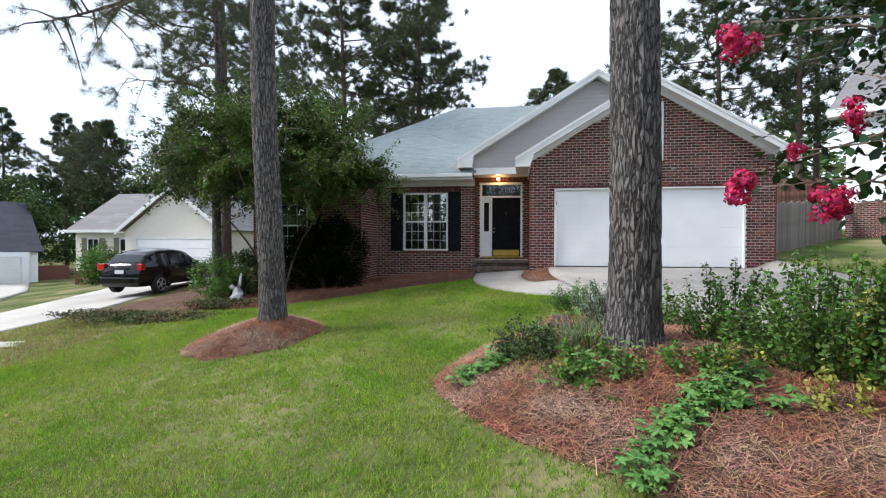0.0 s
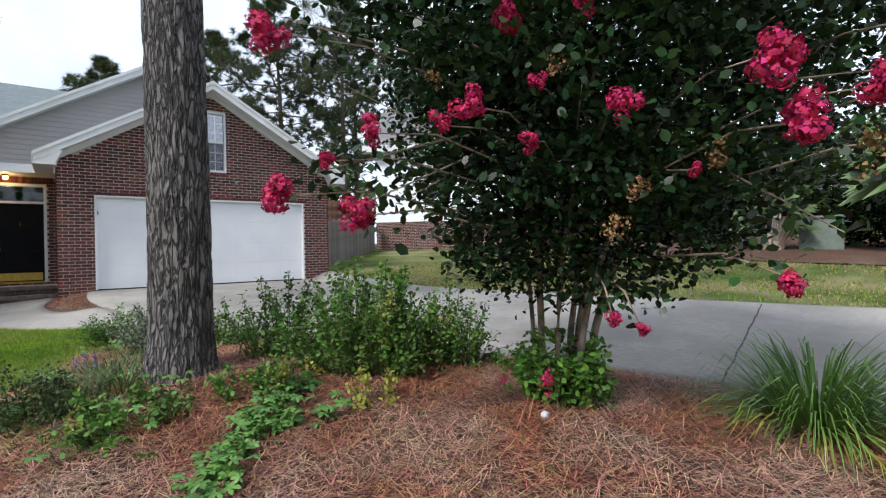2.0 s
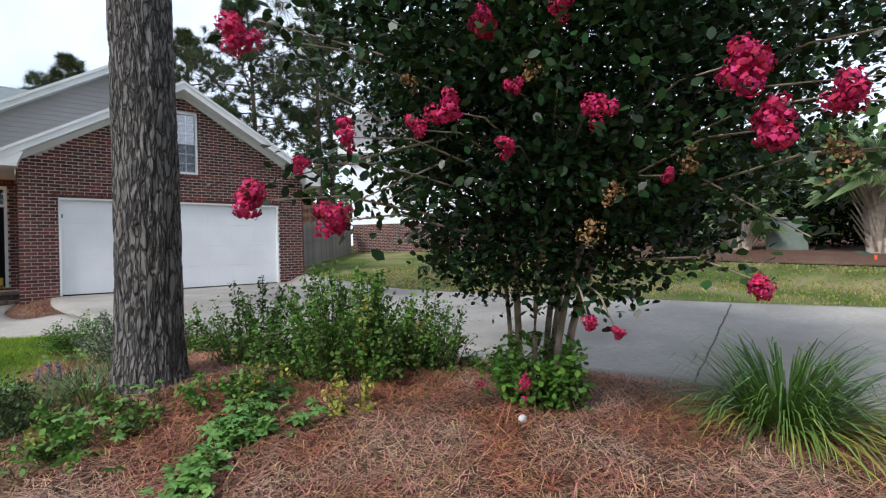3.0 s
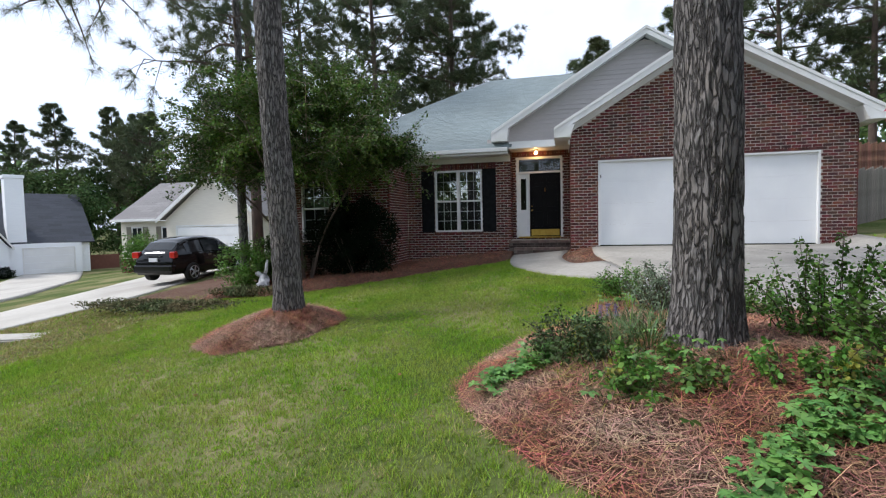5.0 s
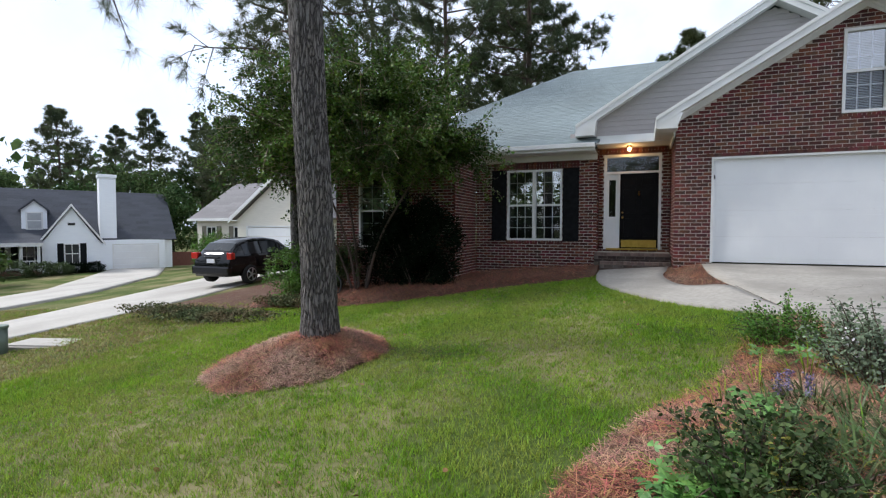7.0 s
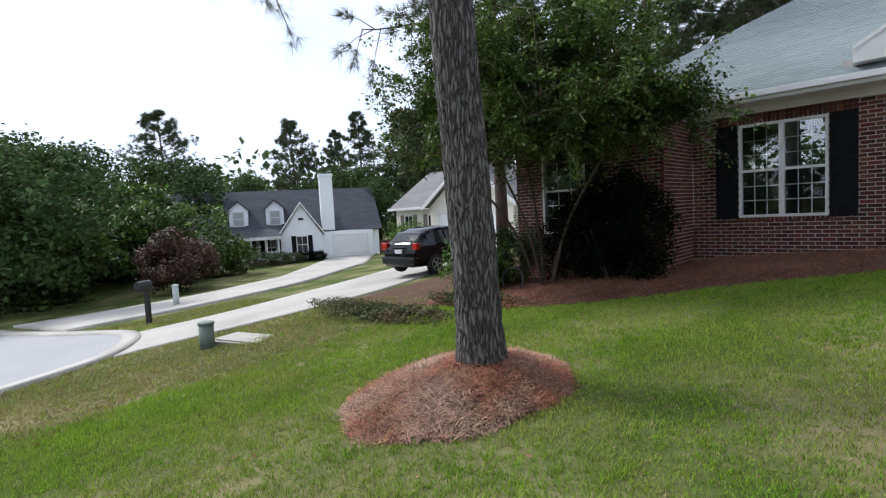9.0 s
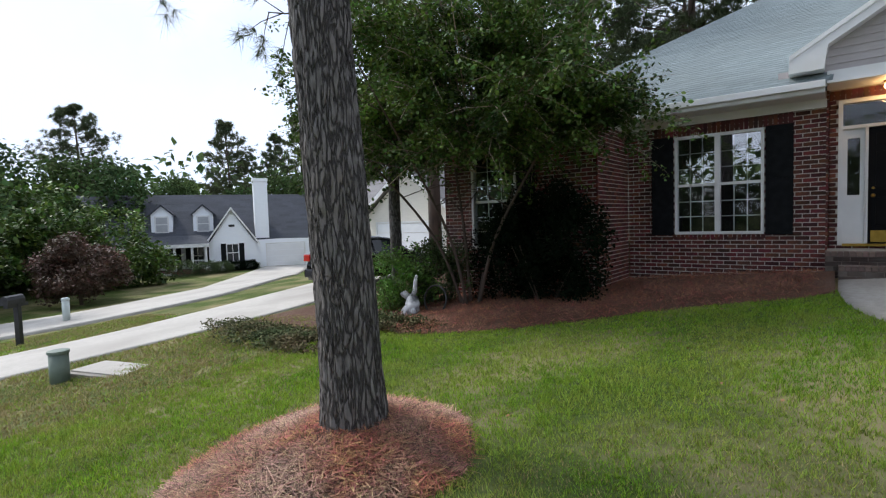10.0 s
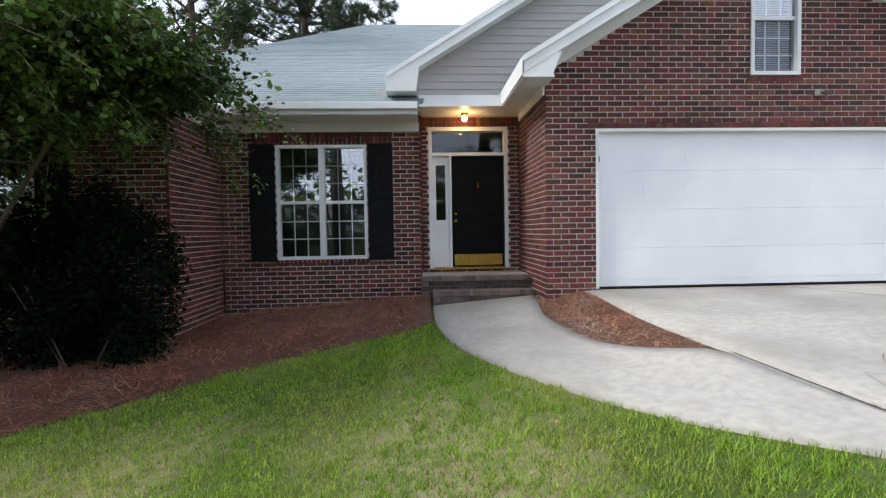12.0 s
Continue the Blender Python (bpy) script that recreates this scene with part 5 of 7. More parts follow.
FLOWERS = [(1.2, -12.0, 1.85, .12), (1.45, -12.3, 1.9, .1), (1.05, -11.95, 1.4, .12), (1.5, -12.45, 1.38, .11), (1.3, -12.05, 1.25, .08), (0.95, -11.8, 1.33, .08), (1.3, -12.1, 1.52, .07),
           (1.75, -12.98, 1.48, .16), (1.86, -13.08, 1.2, .15), (2.05, -13.25, 1.33, .14), (2.4, -13.5, 1.65, .14), (1.8, -12.62, 1.06, .06), (0.68, -11.6, 1.3, .09), (0.2, -11.45, 1.74, .13),
           (2.0, -12.94, 0.55, .1), (1.75, -12.2, 0.33, .07), (1.85, -12.3, 0.28, .06), (2.25, -13.5, 1.1, .1), (0.52, -11.4, 1.18, .07), (0.3, -11.3, 1.0, .13), (0.68, -11.42, 0.9, .14), (2.5, -13.3, 1.9, .13), (2.8, -13.5, 1.4, .12)]
bloom_leaves = []
for x, y, z, r in FLOWERS:
    panicle(np.array((x, y, z)) + inv, r * 0.74, M_flower, crape)
    e = Vector((x, y, z))
    o = Vector((2.5, -11.45, max(0.75, z - 0.1))).lerp(e, 0.5)
    bm = bmesh.new()
    tube(bm, [o + Vector(inv), o.lerp(e, 0.55) + Vector(inv) + Vector((0, 0, 0.07)), e + Vector(inv)], [0.008, 0.006, 0.003], 5)
    part("twig", bm, M_crape_bark, crape)
    bloom_leaves += [np.array(o.lerp(e, f)) + inv + np.array((0, 0, 0.2 * f * (1 - f))) + rng.normal(0, 0.05, 3) for f in rng.uniform(0.2, 0.95, 16)]
leaf_cloud("bloom_leaves", M_leaf, crape, bloom_leaves, 0.07)
for x, y, z, r in ((1.86, -12.7, 1.12, .07), (1.6, -12.45, 0.98, .06), (1.55, -12.35, 0.8, .07), (1.4, -12.15, 1.62, .06), (2.15, -13.2, 1.08, .09), (1.05, -11.6, 1.65, .06)):
    tagged(panicle(np.array((x, y, z)) + inv, r, M_seed, crape, 120, "seed_head"), kind="stuff")
# suckers at its foot
suck = thing("sucker_growth", (2.2, -11.45, float(land(2.2, -11.45))), 0, "bright green suckers with two crimson blooms at the trunk foot", "shrub")
leaf_cloud("foliage", M_shrub, suck, blob_points(2600, (0.03, 0, 0.24), (0.36, 0.32, 0.38), 0.3, 0.05, 3, 2.0), 0.055)
panicle((-0.32, -0.15, 0.3), 0.07, M_flower, suck, 140)
panicle((-0.28, 0.28, 0.25), 0.05, M_flower, suck, 100)
k = 36
a = rng.uniform(0, 2 * np.pi, k)
r_ = rng.uniform(0.3, 0.6, k)
tagged(fast("dry_fringe", np.stack([np.stack([r_ * np.cos(a), r_ * np.sin(a), np.full(k, 0.02)], -1), np.stack([r_ * np.cos(a + 0.02), r_ * np.sin(a + 0.02), np.full(k, 0.02)], -1), np.stack([r_ * 0.7 * np.cos(a), r_ * 0.7 * np.sin(a), rng.uniform(0.1, 0.25, k)], -1)], 1), 3, M_needle, suck), kind="stuff")

# the tree by the wing
ltree = thing("crape_myrtle", (-7.6, -1.15, float(land(-7.6, -1.15))), 0, "spreading green crape myrtle shading the brick wing", "tree")
linv = -np.array(ltree.location)
stems(ltree, (0, 0, 0), (0.0, -0.5, 3.4, 4.2, 1.5), 5, 0.042, 11, 0.12, low=0.42, material=M_bark_far)
LC = np.array((-7.5, -1.55, 2.65))
leaves, twigs = [], bmesh.new()
for i in range(187):
    a = 2.39996 * i + rng.normal(0, 0.25)
    el = rng.uniform(-0.3 if math.cos(a) > 0 else -0.42, 0.9) if i % 4 else rng.uniform(0.7, 1.5)
    lump = 1 + 0.22 * noise.noise((math.cos(a) * 2, math.sin(a) * 2, el * 2 + 4))
    e = LC + lump * rng.uniform(0.6, 1.12) * np.array(((3.7 if math.cos(a) < 0 else 3.3) * math.cos(a) * math.cos(el), 2.6 * math.sin(a) * math.cos(el), 2.45 * math.sin(el)))
    o = np.array((-7.6 + 0.9 * math.cos(a), -1.25 + 0.5 * math.sin(a), rng.uniform(1.9, 3.0)))
    if i >= 140:
        e = np.array((rng.uniform(-10.2, -5.2), rng.uniform(-3.2, -0.6), rng.uniform(1.6, 2.4)))
        if i >= 165:
            e = np.array((rng.uniform(-6.5, -4.75), rng.uniform(-1.9, -0.6), rng.uniform(1.9, 2.9)))
        o[2] -= 0.2
    mid = o * 0.45 + e * 0.55 + np.array((0, 0, 0.4))
    bough = [(1 - t) ** 2 * o + 2 * t * (1 - t) * mid + t * t * e for t in np.linspace(0, 1, 9)]
    part("bough", tube(bmesh.new(), [p + linv for p in bough], np.linspace(0.018, 0.004, 9), 5), M_crape_bark, ltree)
    for k in range(12):
        t = rng.uniform(0.25, 1.0)
        p = (1 - t) ** 2 * o + 2 * t * (1 - t) * mid + t * t * e
        d = (e - o) / np.linalg.norm(e - o) * 0.35 + rng.normal(0, 0.34, 3) * np.array((1, 1, 0.7))
        q = p + d * rng.uniform(0.7, 1.3)
        q[2] -= 0.2
        tube(twigs, [p + linv, (p + q) / 2 + linv + np.array((0, 0, 0.05)), q + linv], [0.006, 0.004, 0.002], 3, caps=False)
        f = rng.random((54, 1)) ** 0.75
        leaves.append(p * (1 - f) + q * f + rng.normal(0, 0.05, (54, 3)))
tagged(part("twig_work", twigs, M_crape_bark, ltree), kind="stuff")
pts = np.concatenate(leaves)
wall_side = (pts[:, 1] > -0.35) & (pts[:, 2] < 2.95 + 0.5 * np.maximum(0, pts[:, 1] + 0.6)) & (pts[:, 0] > -9.2) & ~((pts[:, 0] > -5.1) & (pts[:, 1] < 0.5))
pts = pts[~wall_side & (pts[:, 2] > 0.8)]
leaf_cloud("crown", M_leaf_left, ltree, pts + linv, 0.07)

# shrubs and clumps


def shrub(at, radii, n, size, material, label, name="shrub", stem_n=5, shell=0.3, gaps=0.05, freq=3.0):
    s = thing(name, (at[0], at[1], float(land(at[0], at[1]))), 0, label, "shrub")
    p = blob_points(n, (0, 0, radii[2] * 0.75), radii, shell, gaps, freq, at[0])
    p = p[p[:, 2] > 0.03]
    leaf_cloud("foliage", material, s, p, size)
    if stem_n:
        bm = bmesh.new()
        for i in range(stem_n):
            a = rng.uniform(0, 2 * np.pi)
            tube(bm, [(0.1 * math.cos(a), 0.1 * math.sin(a), -0.05), (radii[0] * 0.6 * math.cos(a), radii[1] * 0.6 * math.sin(a), radii[2] * 0.8)], [0.012, 0.004], 5)
        tagged(part("stem", bm, M_bark_far, s), kind="stuff")
    return s


def upright_shrub(at, count, h, spread, leaf, material, label, accent=None):
    """A thicket of upright shoots, each lined with small leaves."""
    s = thing("shrub", (at[0], at[1], float(land(at[0], at[1]))), 0, label, "shrub")
    bm = bmesh.new()
    P, Q = [], []
    for i in range(count):
        a, r = rng.uniform(0, 2 * np.pi), spread * math.sqrt(rng.random())
        b = np.array((r * 0.65 * math.cos(a), r * 0.65 * math.sin(a), 0.0))
        hh = h * rng.uniform(0.4, 1.32) * (1 - 0.45 * (r / spread) ** 2)
        e = np.array((r * 1.12 * math.cos(a) + rng.normal(0, 0.08), r * 1.12 * math.sin(a) + rng.normal(0, 0.08), hh))
        m_ = (b + e) / 2 + np.array((0, 0, 0.08))
        tube(bm, [b, m_, e], [0.005, 0.004, 0.002], 4, caps=False)
        n = int(92 * hh / h)
        for j in range(n):
            t = 0.15 + 0.85 * j / n
            p = (1 - t) ** 2 * b + 2 * t * (1 - t) * m_ + t * t * e
            (Q if accent and i % 34 == 0 else P).append(p + rng.normal(0, 0.026, 3))
    part("shoot", bm, M_bark_far, s)
    leaf_cloud("foliage", material, s, P, leaf)
    if Q:
        tagged(leaf_cloud("new_growth", accent, s, Q, leaf, label="yellowing leaves"), kind="stuff")
    return s


upright_shrub((1.7, -9.65), 190, 0.86, 0.74, 0.044, M_shrub, "bushy green shrub with upright leafy shoots on the bed", M_yellow)
upright_shrub((2.35, -9.95), 60, 0.7, 0.5, 0.04, M_shrub, "low green shrub with arching leafy shoots", None)
upright_shrub((1.15, -8.9), 50, 0.7, 0.45, 0.04, M_shrub, "green shrub growing beside the pine trunk", None)
upright_shrub((0.38, -7.15), 120, 0.62, 0.5, 0.03, M_silver, "silvery grey-green flowering shrub with pale blooms", M_pale_bloom)
upright_shrub((0.05, -5.95), 70, 0.42, 0.45, 0.03, M_shrub, "straggly shrub beside the driveway edge", None)
upright_shrub((0.9, -7.6), 40, 0.5, 0.45, 0.035, M_shrub, "small straggly shrub behind the pine", None)
upright_shrub((-0.75, -9.0), 60, 0.38, 0.42, 0.032, M_boxwood, "low weedy green clump in the straw", M_yellow)
upright_shrub((-0.3, -9.75), 26, 0.3, 0.4, 0.045, M_shrub, "low weedy green clump with yellow shoots", M_yellow)
upright_shrub((0.55, -9.95), 16, 0.35, 0.3, 0.04, M_shrub, "thin weeds with yellow shoots below the trunk", M_yellow)
upright_shrub((1.25, -10.55), 5, 0.34, 0.16, 0.04, M_yellow, "thin yellow-green shoot in the straw", None)
upright_shrub((2.6, -10.6), 18, 0.25, 0.35, 0.035, M_shrub, "small weeds by the driveway edge", None)


def palmate(name, material, parent, centers, size):
    """Leaves of five pointed leaflets each, spread like a hand and tilted a little."""
    c = np.asarray(centers, float)
    k = len(c)
    turn, Q = rng.uniform(0, 2 * np.pi, k), []
    tilt = rng.normal(0, 0.3, (k, 3))
    up = np.array((0, 0, 1.0)) + tilt
    up /= np.linalg.norm(up, axis=1, keepdims=True)
    grow = rng.uniform(0.65, 1.3, k)
    for j in range(5):
        a = turn + (j - 2) * 0.95
        d = np.stack([np.cos(a), np.sin(a), np.zeros(k)], -1)
        d -= up * (d * up).sum(1, keepdims=True)
        side = np.cross(up, d)
        L = (size * grow * (1.25 - 0.14 * abs(j - 2)))[:, None]
        W = L * 0.24
        droop = up * L
        Q.append(np.stack([c, c + d * L * 0.35 + side * W * 0.7, c + d * L * 0.7 + side * W + droop * 0.02, c + d * L - droop * 0.18, c + d * L * 0.7 - side * W + droop * 0.02, c + d * L * 0.35 - side * W * 0.7], 1))
    return fast(name, np.concatenate(Q), 6, material, parent)


def vine(points, n, width, size, label):
    line = smoothline(points, n)
    s = thing("ground_vine", (float(line[0][0]), float(line[0][1]), float(land(*line[0]))), 0, label, "vine")
    o = np.array(s.location)
    P = []
    for p in line:
        for _ in range(2):
            x, y = p[0] + rng.normal(0, width), p[1] + rng.normal(0, width)
            P.append((x - o[0], y - o[1], float(land(x, y)) + 0.09 + rng.uniform(0.0, 0.1) - o[2]))
    palmate("foliage", M_vine, s, P, size)
    bm = bmesh.new()
    tube(bm, [(p[0] - o[0], p[1] - o[1], float(land(*p)) + 0.07 - o[2]) for p in line[::6]], [0.006] * len(line[::6]), 5)
    part("runner", bm, M_bark_far, s)


vine([(-1.45, -9.55), (-1.25, -9.3), (-1.0, -9.12), (-0.8, -8.95)], 110, 0.07, 0.05, "bright green runner with whorled leaves on the straw")
vine([(-0.25, -11.35), (-0.02, -10.96), (0.17, -10.66), (0.5, -10.33), (0.8, -10.06), (1.0, -9.9)], 150, 0.075, 0.05, "bright green trailing vine with whorled leaves")
vine([(0.3, -10.55), (0.7, -10.5), (0.95, -10.6)], 24, 0.05, 0.06, "small green side runner on the straw")


def blades(at, n, length, rad, material, label, name="grass_clump", yellow=0.0, width=0.007):
    s = thing(name, (at[0], at[1], float(land(at[0], at[1]))), 0, label, "grass clump")
    for mt, cnt, nm in ((material, int(n * (1 - yellow)), "foliage"), (M_yellow, int(n * yellow), "old_foliage")):
        if not cnt:
            continue
        V, F = [], []
        for i in range(cnt):
            a = rng.uniform(0, 2 * np.pi)
            L = length * rng.uniform(0.55, 1.1)
            el = rng.uniform(0.5, 1.45) if nm == "foliage" else rng.uniform(0.2, 0.7)
            r0 = rad * math.sqrt(rng.random())
            p = np.array((r0 * math.cos(a), r0 * math.sin(a), 0.0))
            s_ = np.array((-math.sin(a), math.cos(a), 0)) * width
            o = len(V)
            for k in range(7):
                t = k / 6
                w = (1 - t ** 2) + 0.05
                V += [tuple(p - s_ * w), tuple(p + s_ * w)]
                e2 = el - 2.7 * t * t * rng.uniform(0.5, 1.0)
                p = p + L / 6 * np.array((math.cos(a) * math.cos(e2), math.sin(a) * math.cos(e2), math.sin(e2)))
                p[2] = max(p[2], 0.02)
            F += [(o + 2 * k, o + 2 * k + 1, o + 2 * k + 3, o + 2 * k + 2) for k in range(6)]
        tagged(raw(nm, V, F, mt, s), kind="stuff")
    return s


blades((3.4, -12.6), 720, 0.92, 0.2, M_liriope, "large clump of arching green liriope with yellow old blades", yellow=0.2, width=0.0085)
blades((1.35, -9.2), 60, 0.5, 0.08, M_liriope, "spiky green clump among the shrubs")
for x, y, l in ((-0.55, -9.55, .3), (-0.25, -9.95, .26), (0.1, -9.9, .25), (-0.9, -9.35, .28), (-0.6, -8.6, .35), (3.2, -13.3, .22), (2.9, -13.6, .2), (-1.0, -8.4, .3), (-0.5, -7.4, .4), (-0.1, -7.0, .45), (-0.75, -7.7, .35), (0.2, -7.4, .45), (0.1, -6.3, .4), (-0.3, -6.2, .35), (0.5, -6.9, .4), (-0.3, -8.7, .35), (-1.1, -8.9, .25)):
    blades((x, y), 45, l, 0.12, M_grass, "tuft of coarse weedy grass in the straw", "weed_tuft", 0.3, 0.004)
for i in range(20):
    x, y = -0.85 + 0.75 * rng.random(), -9.2 + 1.5 * rng.random()
    blades((x + 0.25 * (y + 9.2), y), 75, 0.32 + 0.14 * rng.random(), 0.15, M_dark_blade if i % 3 else M_juniper, "arching dark green perennial clump with fine blades", "perennial_clump", 0.15, 0.0055)


for i in range(16):
    x, y = -0.75 + 1.05 * rng.random(), -10.0 + 0.5 * rng.random()
    blades((x, y), 55, 0.2 + 0.14 * rng.random(), 0.12, M_dark_blade, "low weedy tuft with thin arching blades", "weed_tuft", 0.3, 0.004)


def creeper(at, n, rad, label):
    """A patch of five-fingered leaves held just above the ground."""
    s = thing("creeper", (at[0], at[1], float(land(*at))), 0, label, "creeper")
    P = rng.normal(0, rad, (n, 3))
    P[:, 2] = land(P[:, 0] + at[0], P[:, 1] + at[1]) - s.location[2] + rng.uniform(0.08, 0.24, n)
    palmate("foliage", M_vine, s, P, 0.055)
    bm = bmesh.new()
    for p in P[::4]:
        tube(bm, [(p[0] * 0.7, p[1] * 0.7, 0.0), tuple(p)], [0.003, 0.002], 4, caps=False)
    tagged(part("stalk", bm, M_bark_far, s), kind="stuff")


creeper((-1.0, -8.95), 46, 0.14, "bright creeper with five-fingered leaves at the bed rim")
creeper((-0.7, -8.3), 24, 0.1, "young creeper leaves among the blades")
creeper((0.05, -6.5), 70, 0.22, "leafy creeper patch beside the silvery shrub")
creeper((-0.25, -9.8), 40, 0.24, "sparse creeper leaves below the pine trunk")
for x, y in ((-0.42, -7.75), (-0.5, -7.85), (-0.35, -7.9)):
    fl = thing("flower_spike", (x, y, float(land(x, y))), 0, "purple flower spike rising from the perennial clump", "flower")
    part("stalk", tube(bmesh.new(), [(0, 0, 0), (0.01, 0, 0.15), (0.03, 0.01, 0.28)], [0.004, 0.003, 0.002], 5), M_dark_blade, fl)
    leaf_cloud("blossom", M_purple, fl, np.stack([rng.normal(0.02, 0.012, 120), rng.normal(0, 0.012, 120), rng.uniform(0.15, 0.29, 120)], -1), 0.018)
shrub((2.95, -13.55), (0.45, 0.35, 0.1), 350, 0.05, M_shrub, "low dull green creeper at the bed edge", "creeper")
# these two carry the shade under the tree in their leaf colour
shrub((-6.2, -0.9), (1.2, 0.65, 1.3), 24000, 0.055, M_dark_shrub, "dense shrub coloured near black for the shade at the brick wall", shell=0.3, gaps=0.16, freq=1.6)
shrub((-7.2, -0.65), (0.8, 0.4, 1.0), 9000, 0.05, M_dark_shrub, "shrub coloured near black for the shade under the crape myrtle", shell=0.4)
shrub((-9.05, -1.6), (0.95, 0.8, 0.8), 8000, 0.055, M_shrub, "loose green evergreen shrub at the house corner", stem_n=12, shell=0.1, gaps=0.24, freq=2.2)
shrub((-8.5, -1.0), (0.8, 0.55, 0.85), 9000, 0.05, M_boxwood, "dark green shrub behind the white ornament", stem_n=6, gaps=0.2, freq=2.0)
shrub((-9.3, -3.9), (2.5, 0.65, 0.12), 13000, 0.05, M_juniper, "low spreading juniper strip at the lawn edge", "ground_cover", shell=0.1)
shrub((-8.0, -2.85), (1.2, 0.4, 0.14), 4500, 0.05, M_juniper, "low spreading juniper beside the mulch", "ground_cover", shell=0.1)

# litter on the lawn and a pale stone
k = 120
px, py = rng.uniform(-9, 0.5, k), rng.uniform(-12.5, -1.5, k)
ok = ~(inside(px, py, POLY_BED) | inside(px, py, POLY_HOUSE) | inside(px, py, POLY_WALK) | inside(px, py, POLY_DRIVE) | inside(px, py, POLY_RING))
litter = leaf_cloud("fallen_leaves", M_seed, None, np.stack([px[ok], py[ok], land(px[ok], py[ok]) + 0.04], -1), 0.045, tilt=0.15)
tagged(litter, "brown fallen leaves scattered on the lawn", "leaf litter", kind="stuff")
bm = bmesh.new()
bmesh.ops.create_icosphere(bm, subdivisions=2, radius=0.034)
for v in bm.verts:
    v.co *= 1 + 0.3 * noise.noise(v.co * 18)
    v.co.z *= 1.3
stone = part("stone", bm, M_statue, None, smooth=True)
stone.location = (1.92, -11.56, float(land(1.92, -11.56)) + 0.085)
tagged(stone, "pale stone half sunk in the pine straw", "stone")

# ---------- the street and the neighbours' drives ----------
tagged(strip("street", [(-12.6, -9.2), (-13.4, -7.95), (-15.1, -6.95), (-16.6, -6.6), (-18.3, -6.75), (-22, -7.6), (-30, -9), (-60, -12)], [(-12.2, -20), (-13.5, -22), (-15.5, -23), (-17.5, -23.5), (-20, -23.5), (-24, -23), (-31, -22), (-60, -22)], 0.02, M_asphalt, 60, 20), "grey worn asphalt cul-de-sac", "street", kind="structure")
KERB_A = [(-12.35, -9.6), (-13.25, -7.75), (-15.0, -6.7), (-16.6, -6.35), (-18.4, -6.5), (-22, -7.3), (-30, -8.7), (-60, -11.7)]
KERB_B = [(-12.7, -9.8), (-13.55, -8.05), (-15.15, -7.05), (-16.65, -6.72), (-18.3, -6.85), (-22, -7.7), (-30, -9.1), (-60, -12.1)]
tagged(strip("kerb", KERB_A, KERB_B, 0.07, M_concrete_light, 80, 3, skirt=0.1), "pale rolled concrete kerb round the cul-de-sac", "kerb", kind="structure")
tagged(strip("neighbour_drive", [(-13.3, -7.6), (-13.1, -5.6), (-12.9, -3.5), (-13.05, -1.0), (-13.6, 1.0), (-14.6, 4.5), (-17.6, 12.2)], [(-16.6, -6.4), (-16.5, -4.2), (-17.0, -1.5), (-17.6, 0.8), (-18.3, 3.2), (-19.6, 6.5), (-23.6, 12.2)], 0.03, M_concrete_light, 50, 14, skirt=0.1), "pale concrete driveway rising to the cream house", "driveway", kind="structure")
tagged(strip("far_drive", [(-21.5, -7.0), (-20.5, -3.5), (-20.8, 0.5), (-22.5, 3.5), (-27, 8.5), (-37.5, 18)], [(-27, -7.8), (-26.0, -4), (-26, -1), (-28.5, 3.2), (-33, 8), (-40.5, 15.8)], 0.08, M_concrete_light, 50, 12, skirt=0.1), "pale concrete driveway leading to the white house", "driveway", kind="structure")

# ---------- parked car ----------


